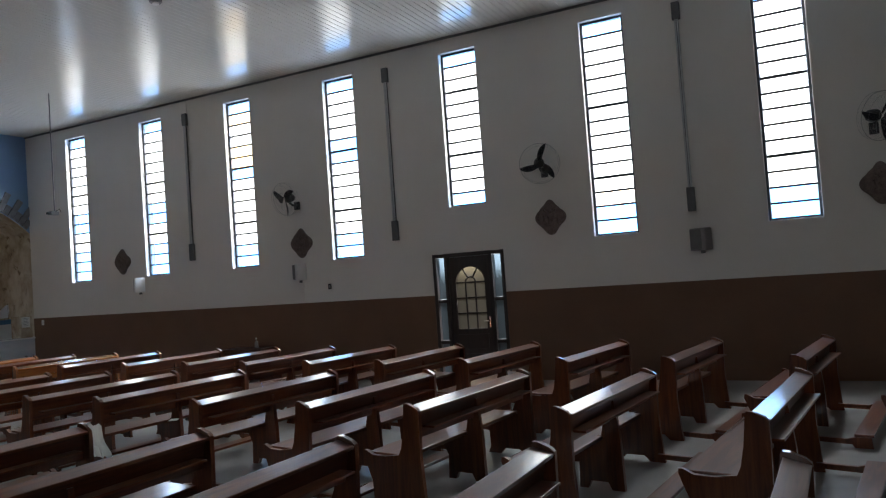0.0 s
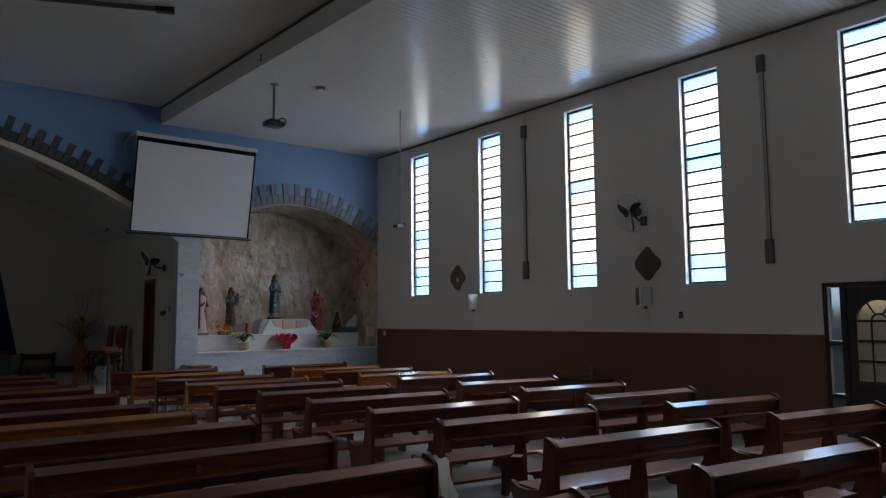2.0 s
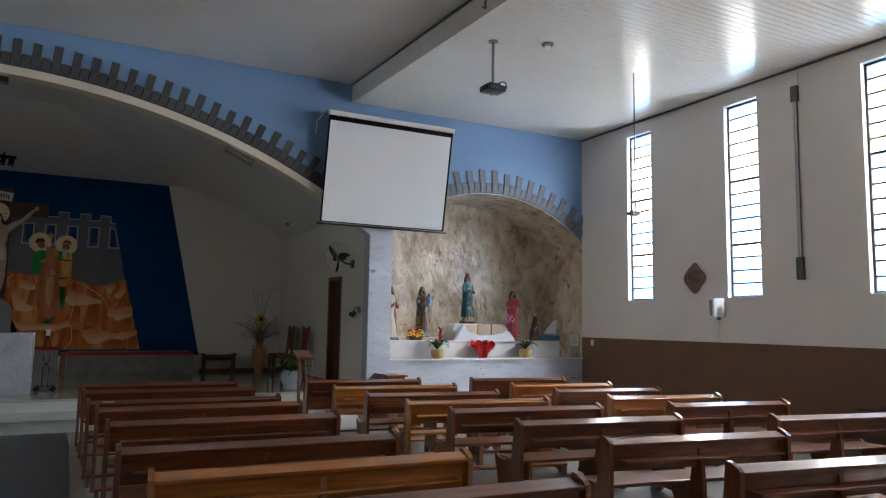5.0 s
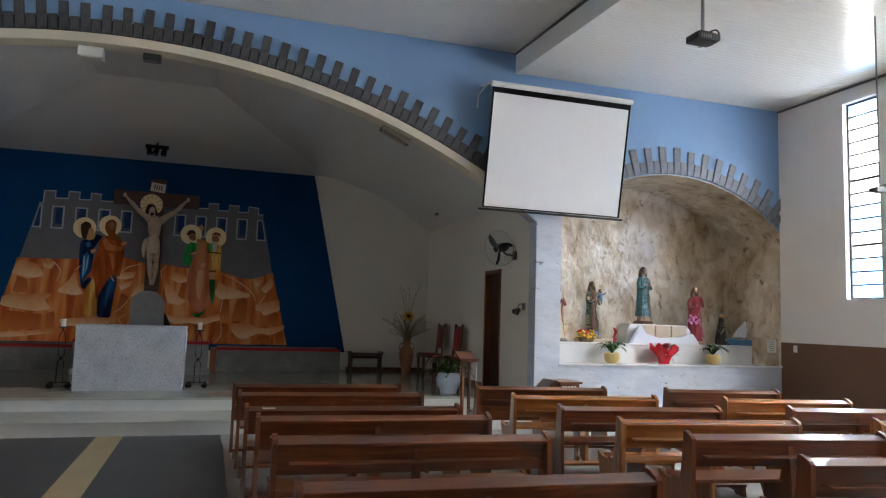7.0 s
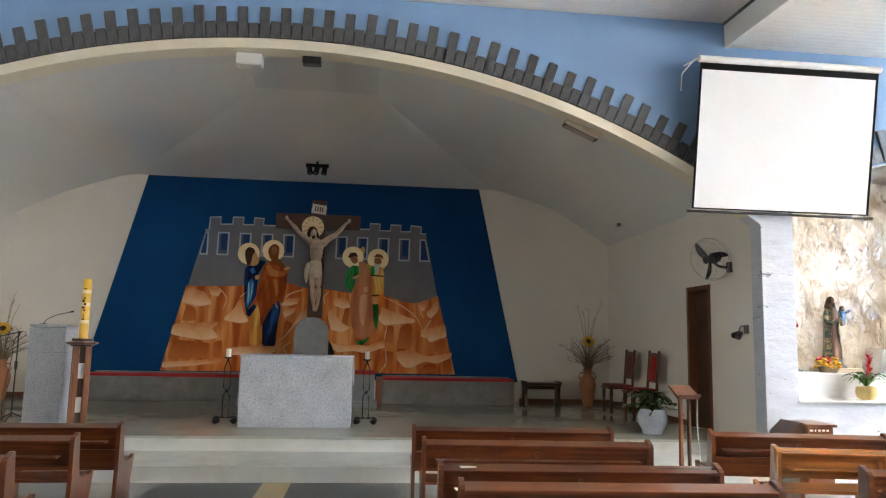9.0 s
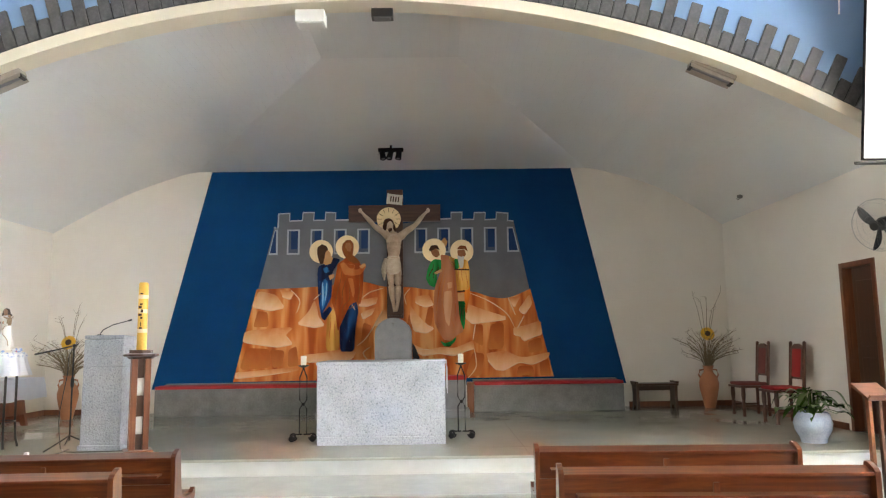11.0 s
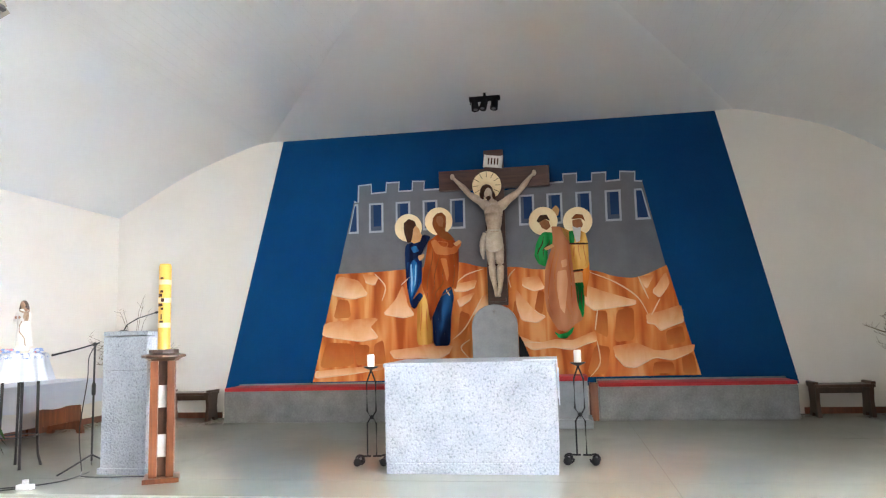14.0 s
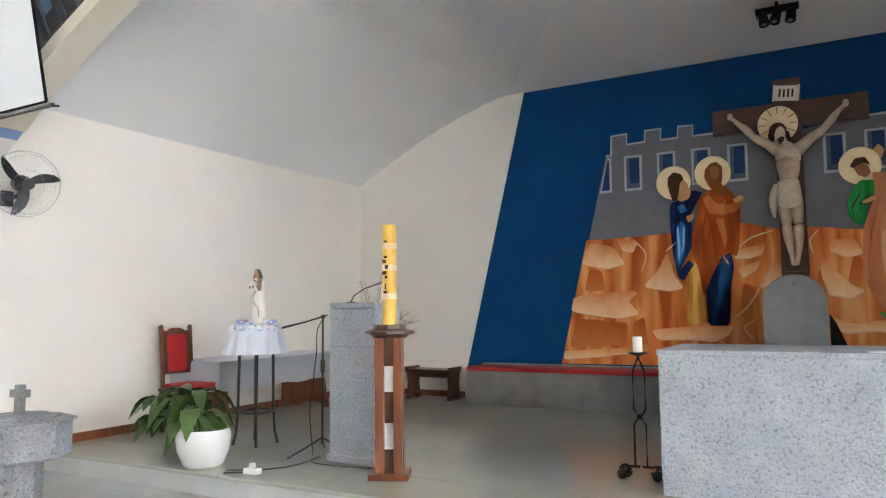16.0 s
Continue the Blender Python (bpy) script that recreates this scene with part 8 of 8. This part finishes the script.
# ---- plaques, loudspeakers, small fixtures ----
PLAQUE = mottled("carved_brown_plaque", (0.070, 0.046, 0.040), (0.23, 0.165, 0.145), 16, 50, 0.42, 0.9, 0.012)
for x, n in ((-12.58, 1), (-7.76, 2), (-2.94, 3), (1.46, 4)):
    pl = thing("station_plaque", "carved brown lozenge-shaped relief plaque on the wall", "plaque", "wall plaques", at=(x, NORTH, 2.535))
    pts = []
    for k in range(48):
        a = 2 * math.pi * k / 48
        r = 0.235 + 0.030 * math.cos(4 * a)
        up = max(math.sin(a), 0.0)
        pts.append((r * 0.94 * math.cos(a) * (1 - 0.22 * up * up), r * 1.04 * math.sin(a) - 0.02))
    bm = prism(B(), pts, "y", -0.03, -0.001)
    bmesh.ops.bevel(bm, geom=[e for e in bm.edges if all(v.co.y < -0.02 for v in e.verts)], offset=0.012, segments=2, affect="EDGES")
    body = part("plaque_body", bm, PLAQUE, pl, "", True)
    rr = random.Random(n)
    bm = B()
    for k in range(7):
        ball(bm, (-0.11 + 0.036 * k + rr.uniform(-0.02, 0.02), -0.032, rr.uniform(-0.10, 0.03)), rr.uniform(0.025, 0.04), 10, (0.75, 0.45, 2.0))
        ball(bm, (-0.10 + 0.034 * k, -0.034, rr.uniform(0.03, 0.11)), 0.018, 8, (1, 0.7, 1.2))
    tube(bm, [(0.195 * math.cos(6.2832 * k / 30), -0.032, 0.205 * math.sin(6.2832 * k / 30) - 0.02) for k in range(31)], 0.008, 6)
    part("raised_relief", bm, PLAQUE, pl, "", True)
    bm = B()
    box(bm, (0.0, -0.036, 0.02), (0.012, 0.012, 0.20), 0.0, Matrix.Rotation(radians(25), 4, "Y"))
    box(bm, (0.0, -0.036, 0.07), (0.11, 0.012, 0.012), 0.0, Matrix.Rotation(radians(25), 4, "Y"))
    part("small_cross", bm, PLAQUE, pl)

for x, lab, m_ in ((-12.07, "small white corner loudspeaker on the wall", WHITE_PLASTIC), (-7.82, "small white corner loudspeaker on the wall", WHITE_PLASTIC), (-0.75, "small grey loudspeaker on the wall", GREY_PLASTIC)):
    sp = thing("loudspeaker", lab, "loudspeaker", "wall loudspeakers", at=(x, NORTH, 1.985))
    bm = prism(B(), [(-0.17, 0.0), (-0.155, -0.05), (0.015, -0.19), (0.055, -0.19), (0.13, -0.08), (0.13, 0.0)], "z", -0.155, 0.155)
    bmesh.ops.bevel(bm, geom=bm.edges[:], offset=0.008, segments=2, affect="EDGES")
    part("cabinet", bm, m_, sp, "", True)
    part("grille", prism(B(), [(-0.150, -0.059), (0.008, -0.189), (0.004, -0.194), (-0.154, -0.064)], "z", -0.135, 0.135), DULL_GREY, sp, "dark grey grille cloth")
    part("wall_bracket", span(B(), -0.03, 0.03, -0.03, 0.0, -0.20, -0.156, 0.004), DULL_GREY, sp)
sw = thing("socket", "small black socket plate on the cream wall", "socket", at=(-7.19, NORTH, 1.68))
part("plate", span(B(), -0.035, 0.035, -0.012, 0.0, -0.05, 0.05, 0.004), BLACK, sw)
part("insert", span(B(), -0.018, 0.018, -0.016, -0.0125, -0.025, 0.025, 0.002), GREY_PLASTIC, sw)
wc = thing("twin_spotlight", "small wall fitting with two black lamp heads on a pale bracket", "spotlight", at=(-16.12, CH_N, 1.82))
part("back_plate", span(B(), -0.05, 0.05, -0.03, 0.0, 0.0, 0.12, 0.008), GREY_PLASTIC, wc)
part("arm", tube(B(), smooth_line([(0, -0.02, 0.09), (0.0, -0.09, 0.10), (-0.01, -0.12, 0.03)]), 0.010), GREY_PLASTIC, wc)
for head_from, head_to in (((-0.03, -0.10, 0.01), (-0.115, -0.14, -0.03)), ((0.01, -0.10, 0.01), (0.05, -0.17, -0.05))):
    hd = part("lamp_head", rod(B(), head_from, head_to, 0.030, 0.046, 16), BLACK, wc)
    part("lamp_glass", ball(B(), head_to, 0.032, 10), DULL_GREY, hd)
db = thing("door_switch", "white switch with a cable beside the chancel door", "switch", at=(-17.06, CH_N, 1.05))
part("plate", span(B(), -0.03, 0.03, -0.014, 0.0, -0.06, 0.06, 0.004), WHITE_PLASTIC, db)
part("cable", tube(B(), smooth_line([(0, -0.008, -0.06), (0.03, -0.01, -0.3), (0.16, -0.01, -0.66)]), 0.004), WHITE_PLASTIC, db)

# ---- lamps under the arch and the vault ----
BATTEN_TAN = mottled("dull_tan_enamel", (0.27, 0.24, 0.20), (0.38, 0.34, 0.29), 5, 60, 0.4, 0.1)
fl = thing("floodlight", "white unlit floodlight under the arch", "floodlight", at=(-15.93, -0.55, 5.19))
part("lamp_body", span(B(), -0.10, 0.10, -0.16, 0.16, -0.09, 0.05, 0.01), WHITE_PLASTIC, fl)
part("lamp_glass", span(B(), -0.10, 0.08, -0.13, 0.13, -0.098, -0.091, 0.003), CERAMIC, fl)
fd = thing("ceiling_fixture", "small dark box fixture under the arch", "fixture", at=(-15.93, 0.24, 5.21))
part("fixture_box", span(B(), -0.07, 0.07, -0.12, 0.12, -0.045, 0.05, 0.008), BLACK, fd)
part("fixture_lens", span(B(), -0.05, 0.05, -0.09, 0.09, -0.055, -0.046, 0.003), DULL_GREY, fd)
for y, z, a in ((3.86, 4.50, 24), (-3.93, 4.47, -24)):
    tl = thing("arch_tube_light", "short unlit batten light under the arch", "tube light", "battens under the arch")
    tl.matrix_world = pose(-15.93, y, z + 0.02, -a, 0, 0)
    part("batten", span(B(), -0.07, 0.07, -0.26, 0.26, -0.03, 0.03, 0.006), BATTEN_TAN, tl)
    for q in (-1, 1):
        part("reflector", prism(B(), [(q * 0.055, -0.03), (q * 0.085, -0.085), (q * 0.09, -0.083), (q * 0.062, -0.03)], "y", -0.25, 0.25), BATTEN_TAN, tl, "sloping tin reflector")
    part("tube", rod(B(), (0.0, -0.22, -0.055), (0.0, 0.22, -0.055), 0.016), GREY_PLASTIC, tl)
    for s in (-1, 1):
        part("end_cap", span(B(), -0.05, 0.05, s * 0.235 - 0.02, s * 0.235 + 0.02, -0.075, -0.02, 0.005), BLACK, tl)
vc = thing("cable_outlet", "small grey cable outlet on the chancel vault", "cable outlet", at=(-20.1, 5.88, 3.945))
part("cap", lathe(B(), [(0.045, 0.02), (0.05, 0.0), (0.035, -0.035), (0.0, -0.04)], n=16), DULL_GREY, vc)
part("cable_end", tube(B(), [(0, 0, -0.03), (0.02, -0.03, -0.06), (0.03, -0.08, -0.05)], 0.008), GREY_PLASTIC, vc)
sb = thing("spotlight_bar", "black bar with three spotlights below the vault", "spotlights", at=(-20.60, 0.02, 4.95))
part("bar", span(B(), -0.04, 0.04, -0.22, 0.22, -0.035, 0.025, 0.006), MATT_BLACK, sb)
for y, out, side in ((-0.15, 0.05, 0.02), (0.01, 0.09, -0.035), (0.15, 0.05, -0.02)):
    h = part("spot_head", rod(B(), (0.0, y, -0.02), (out, y + side, -0.175), 0.044, 0.056, 16), MATT_BLACK, sb)
    part("spot_glass", ball(B(), (out, y + side, -0.172), 0.032, 10, (1, 1, 0.5)), DULL_GREY, h)
    part("yoke", tube(B(), [(-0.01, y - 0.05, -0.03), (-0.01 + out * 0.5, y - 0.058, -0.09)], 0.006, 6), MATT_BLACK, h)
part("stem", rod(B(), (0, 0, 0.02), (0, 0, 0.11), 0.02), MATT_BLACK, sb)

# ---- small things left on the pews ----
cw = thing("white_cloth", "crumpled white cloth hanging over a pew end", "cloth", at=(-4.33, 4.12, 0.0))
bm = B()
rows = []
for i in range(7):
    f = i / 6
    rows.append([bm.verts.new((-0.13 + 0.16 * k / 5 + 0.02 * math.sin(3 * k + i) * f, 0.02 + 0.025 * math.sin(2.2 * k + 0.6 * i) * f + 0.05 * f, 0.80 - 0.26 * f + 0.012 * math.sin(k * 2))) for k in range(6)])
for a, b in zip(rows, rows[1:]):
    for k in range(5):
        bm.faces.new((a[k], a[k + 1], b[k + 1], b[k]))
bmesh.ops.solidify(bm, geom=bm.faces[:], thickness=0.006)
part("cloth_fold", bm, PAPER, cw, "", True)
for x, y, z, a, lab in ((-11.975, 1.80, 0.764, 8, "small white paper slip on a pew rail"), (-11.888, 1.76, 0.629, 12, "small white paper slip on a pew book shelf"), (-5.55, 5.95, 0.417, 30, "white folded leaflet on a pew seat"), (-5.50, 6.25, 0.417, 4, "white folded leaflet on a pew seat")):
    lf = solid("leaflet", box(B(), (0, 0, 0.004), (0.085, 0.11, 0.006), 0.001), PAPER, lab, "leaflet", "leaflets on the pews")
    lf.matrix_world = pose(x, y, z, 0, 0, a)

# small fittings on the fascia
hk = thing("fascia_hook", "small dark hook on the face of the white fascia", "hook", at=(-11.22, beam_y(-11.22) - 0.021, AISLE_Z + 0.12))
part("hook_plate", span(B(), -0.025, 0.025, -0.012, 0.0, -0.06, 0.06, 0.003), DULL_GREY, hk)
part("hook_bend", tube(B(), [(0, -0.01, -0.02), (0, -0.04, -0.05), (0, -0.06, -0.04), (0, -0.06, -0.01)], 0.007), DULL_GREY, hk)
hb = thing("cable_outlet", "round dark cable outlet on the face of the white fascia", "cable outlet", at=(-7.30, beam_y(-7.30) - 0.021, AISLE_Z + 0.15))
part("cap_rim", rod(B(), (0, 0, 0), (0, -0.012, 0), 0.05, 0.046, 20), DULL_GREY, hb)
part("cap_hole", rod(B(), (0, -0.0125, 0), (0, -0.016, 0), 0.03, 0.03, 16), BLACK, hb)

# dispenser bottle left on a pew
CLEAR_PLASTIC = material("cloudy_bottle_plastic", (0.55, 0.58, 0.62), 0.2)
bo = thing("pump_bottle", "cloudy plastic pump bottle standing on a pew seat", "bottle", at=(-5.90, 5.32, 0.415))
part("bottle_body", lathe(B(), [(0.038, 0.0), (0.041, 0.006), (0.041, 0.115), (0.034, 0.135), (0.014, 0.145), (0.014, 0.155)], n=20), CLEAR_PLASTIC, bo, "", True)
pump = part("pump", lathe(B(), [(0.018, 0.152), (0.018, 0.17), (0.006, 0.172), (0.006, 0.20), (0.012, 0.203), (0.012, 0.212)], n=14), BLACK, bo, "dark pump head", True)
part("spout", tube(B(), [(0, 0, 0.207), (0.0, -0.03, 0.207), (0.0, -0.042, 0.198)], 0.005), BLACK, pump)
